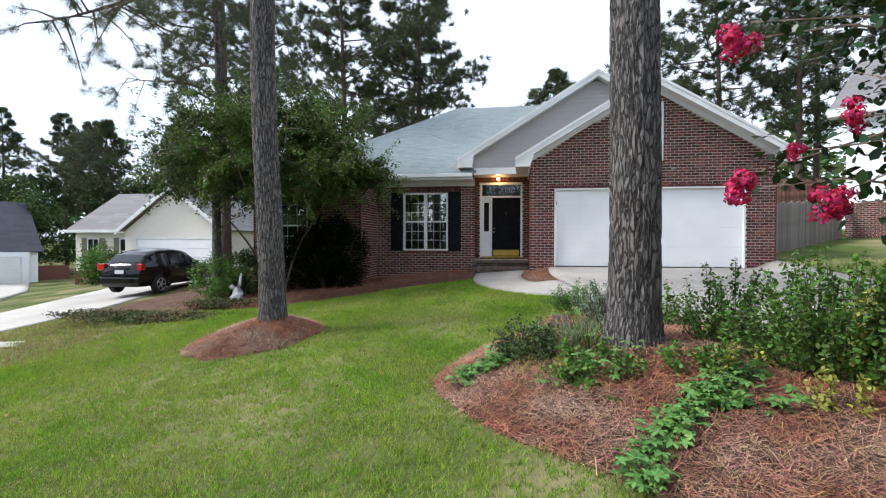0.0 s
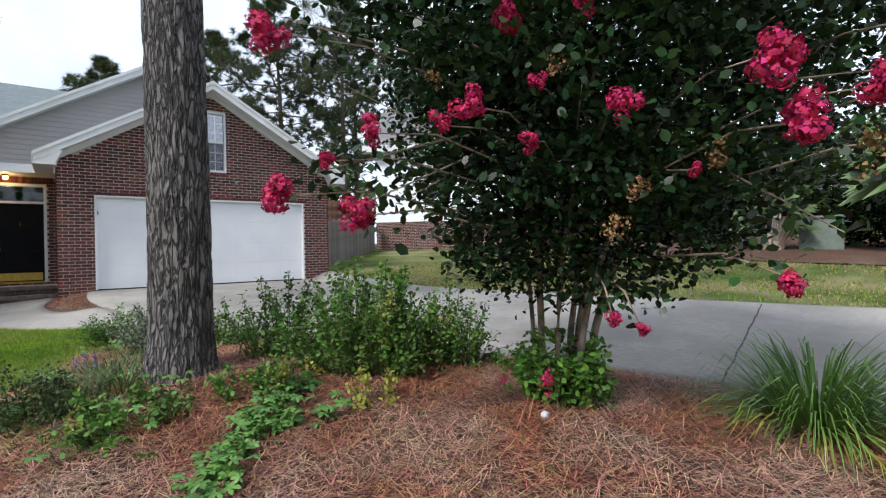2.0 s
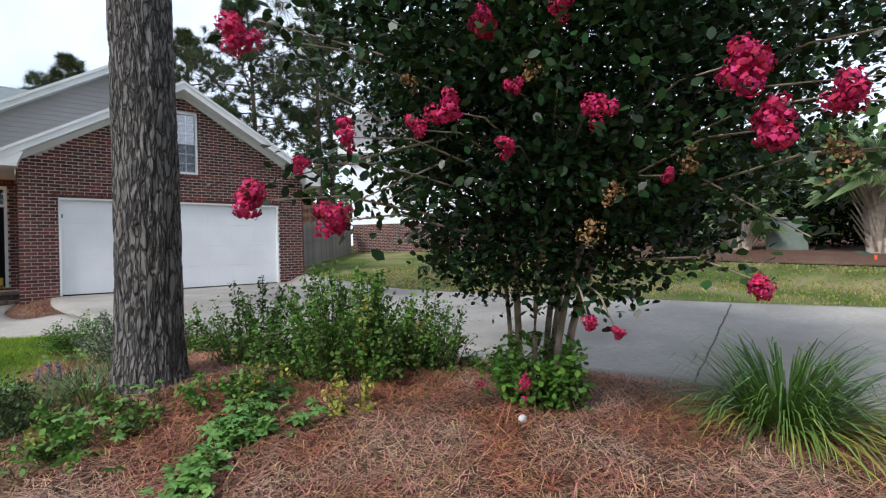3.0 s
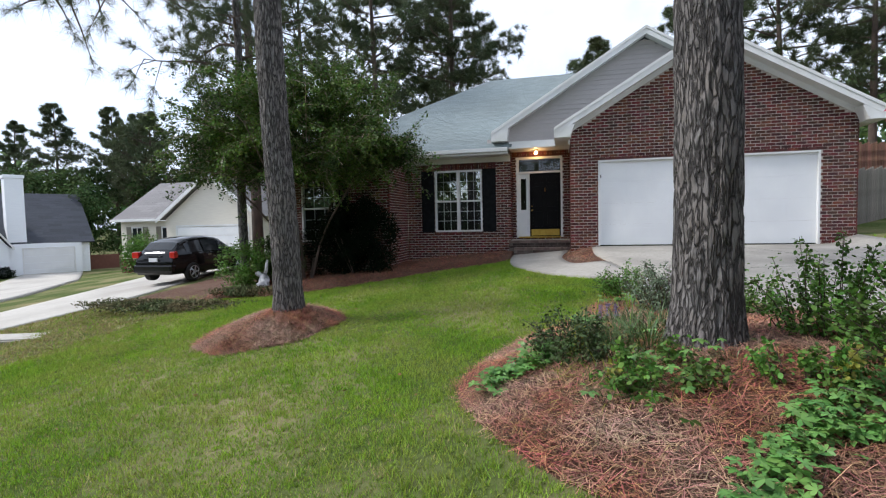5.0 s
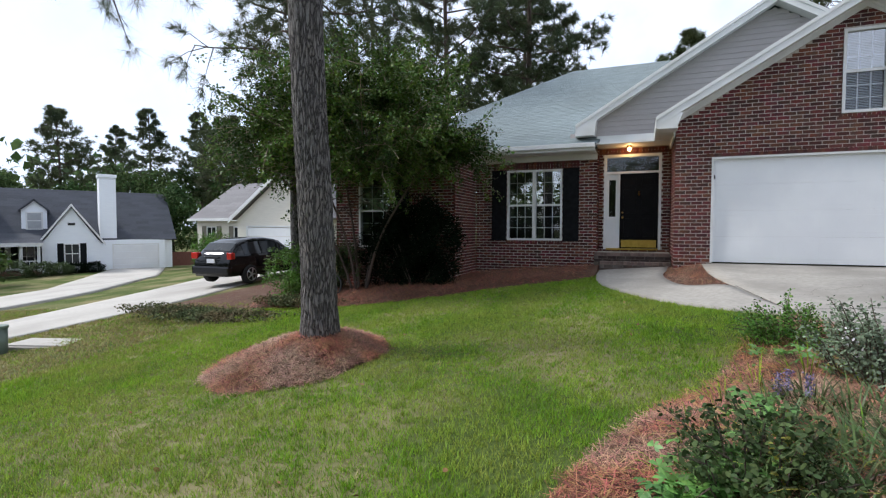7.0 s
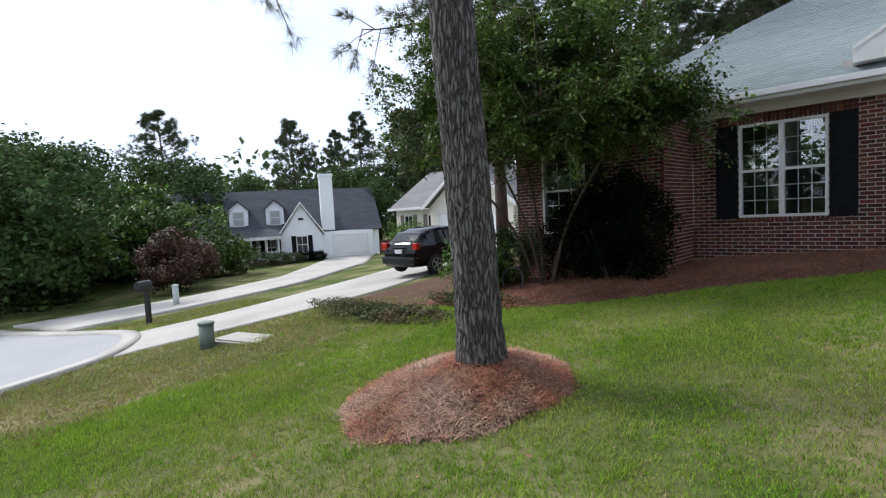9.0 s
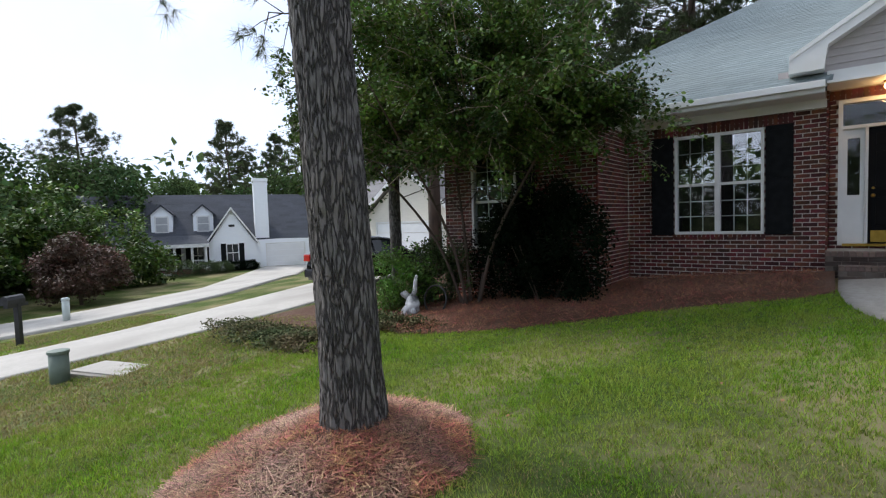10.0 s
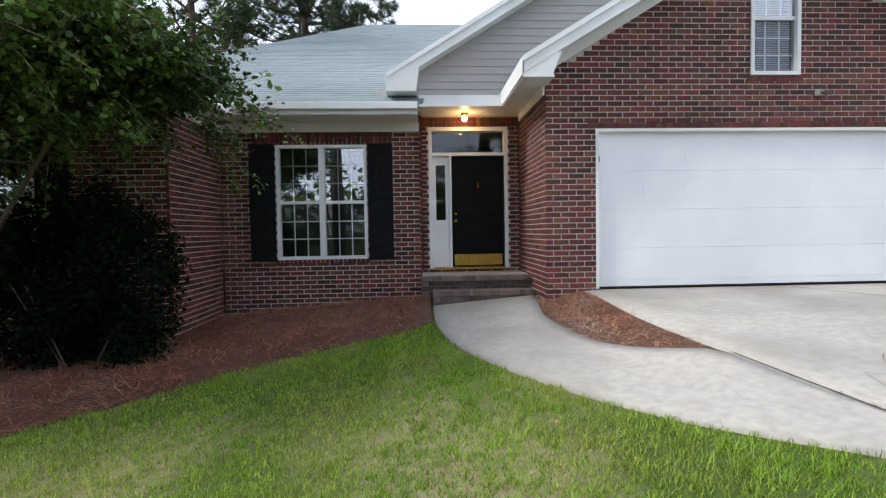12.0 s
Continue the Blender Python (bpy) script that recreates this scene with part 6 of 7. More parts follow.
def car(at, rz):
    c = thing("car", (at[0], at[1], float(land(at[0], at[1])) + 0.03), rz, "black parked hatchback seen from behind on the drive", "car")
    def roof(y):
        return float(np.interp(y, [-2.18, -2.1, -1.95, -1.7, -1.35, -0.9, -0.3, 0.3, 0.75, 1.05, 1.6, 1.95, 2.12], [0.8, 0.99, 1.12, 1.34, 1.47, 1.53, 1.54, 1.47, 1.23, 1.03, 0.94, 0.82, 0.6]))

    def section(y):
        """Half of a cross-section, from sill to roof, nose at +y."""
        w = 0.89 * (1 - 0.2 * (abs(y) / 2.18) ** 4)
        h = roof(y)
        belt = min(0.95, h - 0.05)
        k = np.clip((h - 1.0) / 0.4, 0, 1)
        tw = w * (0.93 - 0.2 * k)
        return [(w * 0.9, 0.28), (w * 0.98, 0.4), (w, 0.6), (w * 0.985, belt * 0.93), (w * 0.955, belt), (tw, h - 0.07), (tw * 0.88, h - 0.015), (tw * 0.5, h + 0.01), (0, h + 0.015)]
    V, F = [], []
    ys = np.concatenate([np.linspace(-2.18, -1.6, 12), np.linspace(-1.5, 2.12, 34)])
    for y in ys:
        sec = section(float(y))
        V += [(x, float(y), z) for x, z in sec] + [(-x, float(y), z) for x, z in sec[-2::-1]]
    n = 17
    for i in range(len(ys) - 1):
        F += [(i * n + j, i * n + j + 1, (i + 1) * n + j + 1, (i + 1) * n + j) for j in range(n - 1)]
        F.append((i * n + n - 1, i * n, (i + 1) * n, (i + 1) * n + n - 1))
    F += [tuple(range(n))[::-1], tuple((len(ys) - 1) * n + j for j in range(n))]
    raw("body", V, F, M_car, c, smooth=True)

    def pane(name, grid):
        rows, cols = len(grid), len(grid[0])
        raw(name, [p for row in grid for p in row], [(i * cols + j, i * cols + j + 1, (i + 1) * cols + j + 1, (i + 1) * cols + j) for i in range(rows - 1) for j in range(cols - 1)], M_tyre_glass, c)
    pane("rear_window", [[(f * 0.56, y, roof(y) + 0.022 - 0.02 * abs(f) ** 3) for f in np.linspace(-1, 1, 9)] for y in np.linspace(-1.97, -1.62, 6)])
    pane("windscreen", [[(f * 0.6, y, roof(y) + 0.022 - 0.02 * abs(f) ** 3) for f in np.linspace(-1, 1, 9)] for y in np.linspace(0.4, 1.0, 6)])
    for s in (-1, 1):
        for y0, y1 in ((-1.55, -0.8), (-0.72, 0.1), (0.14, 0.62)):
            grid = []
            for y in np.linspace(y0, y1, 5):
                (xa, za), (xb, zb) = section(float(y))[4:6]
                grid.append([(s * (xa + (xb - xa) * f + 0.012), float(y), za + (zb - za) * f + 0.004) for f in (0.1, 0.5, 0.9)])
            pane("side_window", grid)
        part("tail_lamp", boxes((min(s * 0.6, s * 0.87), max(s * 0.6, s * 0.8), -2.16, -1.98, 0.84, 1.06), bevel=0.03), M_red_lens, c, "red tail lamp")
        bm = boxes((min(s * 0.9, s * 1.05), max(s * 0.9, s * 1.05), 0.45, 0.6, 0.98, 1.1), bevel=0.03)
        part("wing_mirror", bm, M_car, c)
        part("door_handle", boxes((min(s * 0.875, s * 0.9), max(s * 0.875, s * 0.9), -0.55, -0.4, 0.86, 0.89)), M_rim, c)
        for y in (-1.35, 1.3):
            w = bmesh.new()
            tube(w, [(s * 0.7, y, 0.32), (s * 0.73, y, 0.32), (s * 0.88, y, 0.32), (s * 0.905, y, 0.32)], [0.29, 0.32, 0.32, 0.29], 24)
            wheel = part("wheel", w, M_tyre, c, "black tyre on a silver rim")
            rim = bmesh.new()
            tube(rim, [(s * 0.9, y, 0.32), (s * 0.912, y, 0.32)], [0.07, 0.06], 12)
            for k in range(5):
                a = 2 * math.pi * k / 5
                tube(rim, [(s * 0.908, y + 0.05 * math.cos(a), 0.32 + 0.05 * math.sin(a)), (s * 0.908, y + 0.21 * math.cos(a), 0.32 + 0.21 * math.sin(a))], [0.03, 0.024], 6)
            for k in range(24):
                a, b = 2 * math.pi * k / 24, 2 * math.pi * (k + 1) / 24
                tube(rim, [(s * 0.908, y + 0.215 * math.cos(a), 0.32 + 0.215 * math.sin(a)), (s * 0.908, y + 0.215 * math.cos(b), 0.32 + 0.215 * math.sin(b))], [0.014, 0.014], 5, caps=False)
            part("rim", rim, M_rim, wheel)
    part("bumper", boxes((-0.76, 0.76, -2.26, -2.05, 0.35, 0.62), bevel=0.06), M_car, c)
    part("chrome_strip", boxes((-0.3, 0.3, -2.2, -2.12, 0.9, 0.925)), M_iron, c)
    part("number_plate", boxes((-0.16, 0.16, -2.21, -2.17, 0.72, 0.85)), M_plate, c)
    return c


M_tyre_glass = mat("tinted_glass", (0.02, 0.024, 0.028), (0.025, 0.03, 0.034), scale=2, rough=0.08, spec=0.35)
car((-14.4, 2.95), 2)

# ---------- neighbours' houses ----------


def sash(parent, x, y, z, w, h, shutter=None, frame_mat=M_white, nrm=-1):
    win = thing("window", (0, 0, 0), 0, "white sash window")
    win.parent = parent
    f = 0.07
    part("window_frame", boxes((x - w / 2, x + w / 2, y - 0.05, y + 0.02, z, z + f), (x - w / 2, x + w / 2, y - 0.05, y + 0.02, z + h - f, z + h), (x - w / 2, x - w / 2 + f, y - 0.05, y + 0.02, z + f, z + h - f),
                               (x + w / 2 - f, x + w / 2, y - 0.05, y + 0.02, z + f, z + h - f), (x - w / 2 + f, x + w / 2 - f, y - 0.04, y + 0.01, z + h / 2 - 0.03, z + h / 2 + 0.03), (x - 0.02, x + 0.02, y - 0.035, y + 0.01, z + f, z + h - f)), frame_mat, win)
    part("pane", boxes((x - w / 2 + f, x + w / 2 - f, y - 0.02, y - 0.012, z + f, z + h - f)), M_tyre_glass, win)
    if shutter:
        for s in (-1, 1):
            xa = x + s * (w / 2 + 0.02)
            part("shutter", boxes((min(xa, xa + s * 0.38), max(xa, xa + s * 0.38), y - 0.045, y - 0.005, z - 0.02, z + h + 0.02), bevel=0.01), shutter, parent)


def small_door(parent, x0, x1, y, z0, z1, rows=4):
    for i in range(rows):
        h = (z1 - z0) / rows
        part("garage_door_section", boxes((x0, x1, y - 0.03, y + 0.02, z0 + i * h, z0 + (i + 1) * h - 0.02), bevel=0.006), M_garage, parent)
    part("garage_door_trim", boxes((x0 - 0.1, x0 - 0.01, y - 0.05, y + 0.02, z0, z1 + 0.1), (x1 + 0.01, x1 + 0.1, y - 0.05, y + 0.02, z0, z1 + 0.1), (x0 - 0.01, x1 + 0.01, y - 0.05, y + 0.02, z1 + 0.01, z1 + 0.1)), M_white, parent)


def gable_roof(parent, x0, x1, y0, y1, ze, zp, material, along="x", over=0.3):
    """Two shingled slopes; along: the way of the ridge."""
    if along == "x":
        ym = (y0 + y1) / 2
        slope_rows("roof", (x0 - over, y0 - over, ze), (x1 + over, y0 - over, ze), (x1 + over, ym, zp), (x0 - over, ym, zp), material, parent, 0.3, 0.9)
        slope_rows("roof", (x1 + over, y1 + over, ze), (x0 - over, y1 + over, ze), (x0 - over, ym, zp), (x1 + over, ym, zp), material, parent, 0.3, 0.9)
    else:
        xm = (x0 + x1) / 2
        slope_rows("roof", (x0 - over, y1 + over, ze), (x0 - over, y0 - over, ze), (xm, y0 - over, zp), (xm, y1 + over, zp), material, parent, 0.3, 0.9)
        slope_rows("roof", (x1 + over, y0 - over, ze), (x1 + over, y1 + over, ze), (xm, y1 + over, zp), (xm, y0 - over, zp), material, parent, 0.3, 0.9)


def gable_block(parent, name, x0, x1, y0, y1, z0, ze, zp, material, along="y"):
    bm = bmesh.new()
    if along == "y":
        prism(bm, [(x0, y0, z0), (x1, y0, z0), (x1, y0, ze), ((x0 + x1) / 2, y0, zp), (x0, y0, ze)], (0, y1 - y0, 0))
    else:
        prism(bm, [(x0, y0, z0), (x0, y1, z0), (x0, y1, ze), (x0, (y0 + y1) / 2, zp), (x0, y0, ze)], (x1 - x0, 0, 0))
    return part(name, bm, material, parent)


# white cottage: its front runs from the garage (east) to the porch (west)
wh = thing("house", (-38.5, 18.5, -2.72), 0, "white cottage with dark blue-grey roof, dormers and tall chimney", "house")
wh.matrix_world = pose(-38.5, 18.5, -2.72, 0, 0, math.degrees(math.atan2(11.9, 6.5)))
# local x: along the front to the east end at 0, west is negative; -y faces the street
gable_block(wh, "wall", -17.5, 0.9, 0.3, 8.3, -0.3, 2.5, 6.35, M_white_house, "x")
gable_roof(wh, -17.5, 0.9, 0.3, 8.3, 2.5, 6.5, M_shingle_dark, "x")
gable_block(wh, "garage_wall", -4.4, 0.3, -0.05, 1.0, -0.3, 2.45, 2.5, M_white_house)
small_door(wh, -3.3, -0.25, -0.06, 0.0, 2.05)
gable_block(wh, "front_gable", -7.75, -4.25, -0.9, 4.0, -0.3, 2.3, 4.95, M_white_house)
gable_roof(wh, -7.75, -4.25, -0.9, 4.0, 2.3, 5.1, M_shingle_dark, "y", 0.25)
for s, xa in ((1, -8.05), (-1, -3.95)):
    bm = bmesh.new()
    prism(bm, [(xa, -1.2, 2.28), (-6.0, -1.2, 5.2), (-6.0, -1.2, 5.0), (xa, -1.2, 2.08)], (0, 0.05, 0))
    part("rake_board", bm, M_white, wh)
part("chimney", boxes((-4.15, -3.05, 0.1, 1.5, 2.0, 7.5), (-4.22, -2.98, 0.03, 1.57, 7.35, 7.6), bevel=0.02), M_white_house, wh, "tall white chimney")
part("vent", boxes((-6.22, -5.78, -0.93, -0.88, 3.6, 3.78)), M_iron, wh)
sash(wh, -6.0, -0.92, 0.75, 0.95, 1.5, M_shutter)
for x in (-15.6, -12.1, -8.6):
    sash(wh, x, 0.28, 0.5, 0.95, 1.7, M_shutter)
part("front_door", boxes((-10.7, -9.8, 0.22, 0.29, 0.3, 2.3)), M_black, wh)
for x in (-11.1, -8.1):
    d = thing("dormer", (0, 0, 0), 0, "white gabled dormer")
    d.parent = wh
    gable_block(d, "dormer_wall", x - 0.75, x + 0.75, 0.9, 3.6, 2.9, 4.75, 5.5, M_white_house)
    gable_roof(d, x - 0.75, x + 0.75, 0.9, 3.6, 4.7, 5.55, M_shingle_dark, "y", 0.18)
    part("dormer_trim", boxes((x - 0.5, x + 0.5, 0.83, 0.9, 3.25, 4.6)), M_white, d)
    # opaque pale panes: curtains and the sky's reflection in one colour
    part("dormer_pane", boxes((x - 0.4, x + 0.4, 0.815, 0.828, 3.35, 3.9), (x - 0.4, x + 0.4, 0.815, 0.828, 3.97, 4.5)), M_blind, d, "pale pane painted for curtains and mirrored sky")
slope_rows("porch_roof", (-14.0, -2.0, 2.35), (-7.7, -2.0, 2.35), (-7.7, 0.4, 3.0), (-14.0, 0.4, 3.0), M_shingle_dark, wh, 0.3, 0.9)
part("porch_fascia", boxes((-14.0, -7.7, -2.05, -1.98, 2.1, 2.36)), M_white, wh)
part("porch_floor", boxes((-13.8, -7.8, -1.9, 0.3, -0.3, 0.3)), M_brick_far, wh, "brick porch base")
for x in (-13.6, -12.1, -10.1, -8.9, -7.95):
    part("porch_post", boxes((x - 0.09, x + 0.09, -1.85, -1.67, 0.3, 2.1), bevel=0.01), M_white, wh)
for xa, xb in ((-13.5, -12.2), (-8.8, -8.05)):
    part("porch_rail", boxes((xa, xb, -1.8, -1.74, 1.05, 1.12), (xa, xb, -1.8, -1.74, 0.42, 0.48)), M_white, wh)
    x = xa + 0.1
    while x < xb:
        part("baluster", boxes((x, x + 0.05, -1.79, -1.75, 0.48, 1.05)), M_white, wh)
        x += 0.22
part("step_rail", boxes((-12.0, -11.9, -3.4, -1.8, 0.5, 0.58), (-12.0, -11.9, -3.4, -3.3, -0.2, 0.6)), M_white, wh)
part("porch_steps", boxes((-11.8, -10.3, -3.3, -2.6, -0.3, 0.0), (-11.8, -10.3, -2.6, -1.9, -0.3, 0.2)), M_concrete_light, wh)
part("side_gate", boxes((0.95, 3.4, 2.0, 2.1, -0.3, 1.3), bevel=0.02), M_wood_red, wh, "dark wooden side gate")
# cream house
CZ = -1.35
ch = thing("house", (-24.3, 12.3, CZ), 0, "cream house with grey roof and white garage door", "house")
gable_block(ch, "garage_wall", 0, 6.4, 0, 9, -0.8, 2.6, 5.0, M_cream)
gable_roof(ch, 0, 6.4, 0, 9, 2.62, 5.2, M_shingle_grey, "y", 0.35)
for xa, xb in ((-0.4, 3.2), (6.8, 3.2)):
    bm = bmesh.new()
    prism(bm, [(xa, -0.4, 2.6), (xb, -0.4, 5.26), (xb, -0.4, 5.0), (xa, -0.4, 2.34)], (0, 0.06, 0))
    part("rake_board", bm, M_white, ch)
small_door(ch, 0.85, 5.6, -0.04, 0.0, 2.1)
gable_block(ch, "wall", -4.6, 0.1, 1.2, 9, -0.8, 2.6, 4.6, M_cream, "x")
gable_roof(ch, -4.6, 2.5, 1.2, 9, 2.62, 5.3, M_shingle_grey, "x", 0.4)
part("gutter", boxes((-5.0, -0.35, 0.74, 0.84, 2.5, 2.66), bevel=0.01), M_white, ch)
for x in (-3.3, -1.0):
    sash(ch, x, 1.18, 0.55, 0.85, 1.6, M_taupe)
part("foundation", boxes((-4.65, 0.1, 1.14, 1.2, -0.8, 0.1)), M_brick_far, ch, "brick foundation")
# brick and white house to the east
eh = thing("house", (11.5, 7.5, 0.55), 0, "tall house with brick ground floor and white siding", "house")
eh.matrix_world = pose(11.5, 7.5, 0.55, 0, 0, math.degrees(math.atan2(-4.4, 5.0)))
brick_wall("ground_floor_wall", (0, 0), (1, 0), 12, -0.6, flat(1.62), (), None, 0, 0.2, eh)
gable_block(eh, "upper_wall", 0, 12, 0.02, 9, 1.62, 5.2, 5.21, M_white_house)
gable_roof(eh, 0, 12, 0.02, 9, 5.2, 8.2, M_shingle_grey, "x", 0.5)
part("frieze", boxes((-0.5, 12.5, -0.48, -0.4, 4.95, 5.25), (-0.5, 12.5, -0.4, 0.02, 4.93, 4.97)), M_white, eh)
sash(eh, 3.0, 0.0, 2.6, 1.0, 1.6)
sash(eh, 7.0, 0.0, 2.6, 1.0, 1.6)
# board fence and deck rail beside it


def fence(name, a, b, h, w, material, label, zoff=0.0, gap=0.008, category="fence"):
    a, b = Vector(a), Vector(b)
    f = thing(name, (a.x, a.y, 0), math.degrees(math.atan2(b.y - a.y, b.x - a.x)), label, category)
    L = (b - a).length
    n = int(L / w)
    mesh = {}
    for i in range(n):
        key = i % 5
        if key not in mesh:
            hh = h + 0.02 * (key - 2)
            bm = bmesh.new()
            prism(bm, [(0, 0, 0), (w - gap, 0, 0), (w - gap, 0, hh - 0.04), (w * 0.75, 0, hh), (w * 0.25, 0, hh), (0, 0, hh - 0.04)], (0, 0.02, 0))
            me = bpy.data.meshes.new("board")
            bm.to_mesh(me)
            bm.free()
            me.materials.append(material)
            mesh[key] = me
        p = a.lerp(b, (i + 0.5) / n)
        ob = new("board", mesh[key])
        ob.parent = f
        ob.location = (i * w, 0, float(land(p.x, p.y)) + zoff)
    for z in (0.35, h - 0.35):
        bm = bmesh.new()
        za, zb = float(land(a.x, a.y)) + zoff + z, float(land(b.x, b.y)) + zoff + z
        prism(bm, [(0, 0.02, za), (L, 0.02, zb), (L, 0.02, zb + 0.09), (0, 0.02, za + 0.09)], (0, 0.04, 0))
        part("rail", bm, material, f)
    return f


fence("board_fence", (5.75, 1.3), (11.3, 7.3), 1.5, 0.14, M_wood, "weathered grey wooden board fence")
fence("deck_rail", (7.0, 5.6), (11.6, 9.2), 1.05, 0.1, M_wood_red, "reddish wooden deck railing behind the fence", 1.35, 0.04, "railing")
bm = boxes((6.9, 11.6, 8.0, 11, 0.9, 1.75))
part("deck", bm, M_wood_red)
tagged(bpy.data.objects["deck"], "reddish wooden deck behind the fence", "deck")

# ---------- yard objects by the street ----------
lid = thing("utility_cover", (-11.2, -5.85, float(land(-11.2, -5.85))), 18, "flat pale concrete utility cover in the lawn", "cover")
part("slab", boxes((-0.62, 0.62, -0.28, 0.28, -0.05, 0.045), bevel=0.01), M_concrete_light, lid)
part("rim", boxes((-0.7, 0.7, -0.36, 0.36, -0.08, 0.02), bevel=0.01), M_concrete, lid)


def pedestal(at, r, h, material, label):
    p = thing("utility_pedestal", (at[0], at[1], float(land(*at))), 0, label, "pedestal")
    part("post", tube(bmesh.new(), [(0, 0, -0.1), (0.02, 0, h * 0.9)], [r, r], 16), material, p, smooth=True)
    part("cap", tube(bmesh.new(), [(0.02, 0, h * 0.9), (0.02, 0, h * 0.98), (0.02, 0, h)], [r * 1.12, r * 1.1, r * 0.8], 16), material, p)


pedestal((-11.5, -6.5), 0.13, 0.5, M_green_metal, "grey-green cylindrical cable pedestal on the lawn")
pedestal((-22.6, -3.4), 0.11, 0.85, mat("pale_green_enamel", (0.5, 0.55, 0.53), (0.42, 0.47, 0.45), scale=5, rough=0.6), "pale green cable pedestal by the far drive")


def mailbox(at, rz):
    m = thing("mailbox", (at[0], at[1], float(land(*at))), rz, "black mailbox on a black post", "mailbox")
    part("post", boxes((-0.06, 0.06, -0.06, 0.06, -0.1, 1.05), bevel=0.01), M_iron, m)
    part("arm", boxes((-0.05, 0.05, -0.35, 0.3, 0.98, 1.06)), M_iron, m)
    bm = bmesh.new()
    prism(bm, [(-0.1, -0.4, 1.06), (0.1, -0.4, 1.06), (0.1, -0.4, 1.18), (0.07, -0.4, 1.26), (0, -0.4, 1.29), (-0.07, -0.4, 1.26), (-0.1, -0.4, 1.18)], (0, 0.55, 0))
    part("box", bm, M_iron, m)


mailbox((-18.5, -5.5), 40)
# white garden ornament: a squat spotted figure with an upright tail, and a dark hoop beside it
bm = bmesh.new()
tube(bm, [(-0.02, 0, 0.0), (0.0, 0, 0.1), (0.02, 0, 0.24), (0.02, 0, 0.36), (0.0, 0, 0.42)], [0.15, 0.17, 0.14, 0.1, 0.05], 14)
tube(bm, [(0.03, 0, 0.34), (0.08, 0.01, 0.5), (0.1, 0.01, 0.66), (0.13, 0.01, 0.76)], [0.045, 0.042, 0.035, 0.02], 10)
tube(bm, [(-0.12, -0.12, 0.0), (-0.1, -0.1, 0.12), (-0.05, -0.05, 0.22)], [0.05, 0.055, 0.03], 10)
tube(bm, [(0.13, -0.1, 0.0), (0.12, -0.09, 0.1), (0.06, -0.04, 0.2)], [0.05, 0.055, 0.03], 10)
tube(bm, [(-0.06, -0.02, 0.36), (-0.12, -0.06, 0.42), (-0.17, -0.08, 0.4)], [0.06, 0.07, 0.04], 10)
orn = part("garden_ornament", bm, M_statue, None, smooth=True)
orn.location = (-8.3, -2.05, float(land(-8.3, -2.05)) + 0.02)
tagged(orn, "white cast garden ornament with black patches among shrubs", "ornament")
hoop = part("garden_hoop", tube(bmesh.new(), [(0.25 * math.cos(a), 0.05 * math.sin(a), 0.26 + 0.25 * math.sin(a)) for a in np.linspace(-1.2, 4.3, 25)], [0.016] * 25, 7), M_iron, None, smooth=True)
hoop.location = (-7.95, -1.8, float(land(-7.95, -1.8)) + 0.02)
tagged(hoop, "dark iron hoop standing beside the white ornament", "hoop")
# utility box beyond the drive, marker flag
tb = thing("utility_box", (16.6, -8.9, float(land(16.6, -8.9))), 15, "pale green metal transformer box on the mulch bank", "utility box")
part("cabinet", boxes((-0.55, 0.55, -0.5, 0.5, -0.05, 0.85), bevel=0.02), M_green_metal, tb)
part("lid", boxes((-0.6, 0.6, -0.55, 0.55, 0.85, 0.92), bevel=0.02), M_green_metal, tb)
fl = part("marker_flag", boxes((-0.015, 0.015, -0.05, 0.0, 0.0, 0.12)), mat("orange_plastic", (0.8, 0.12, 0.03), (0.7, 0.1, 0.03), rough=0.6), None)
fl.location = (14.6, -11.2, float(land(14.6, -11.2)))
tagged(fl, "small orange utility marker on the mulch", "marker")

# ---------- palms ----------


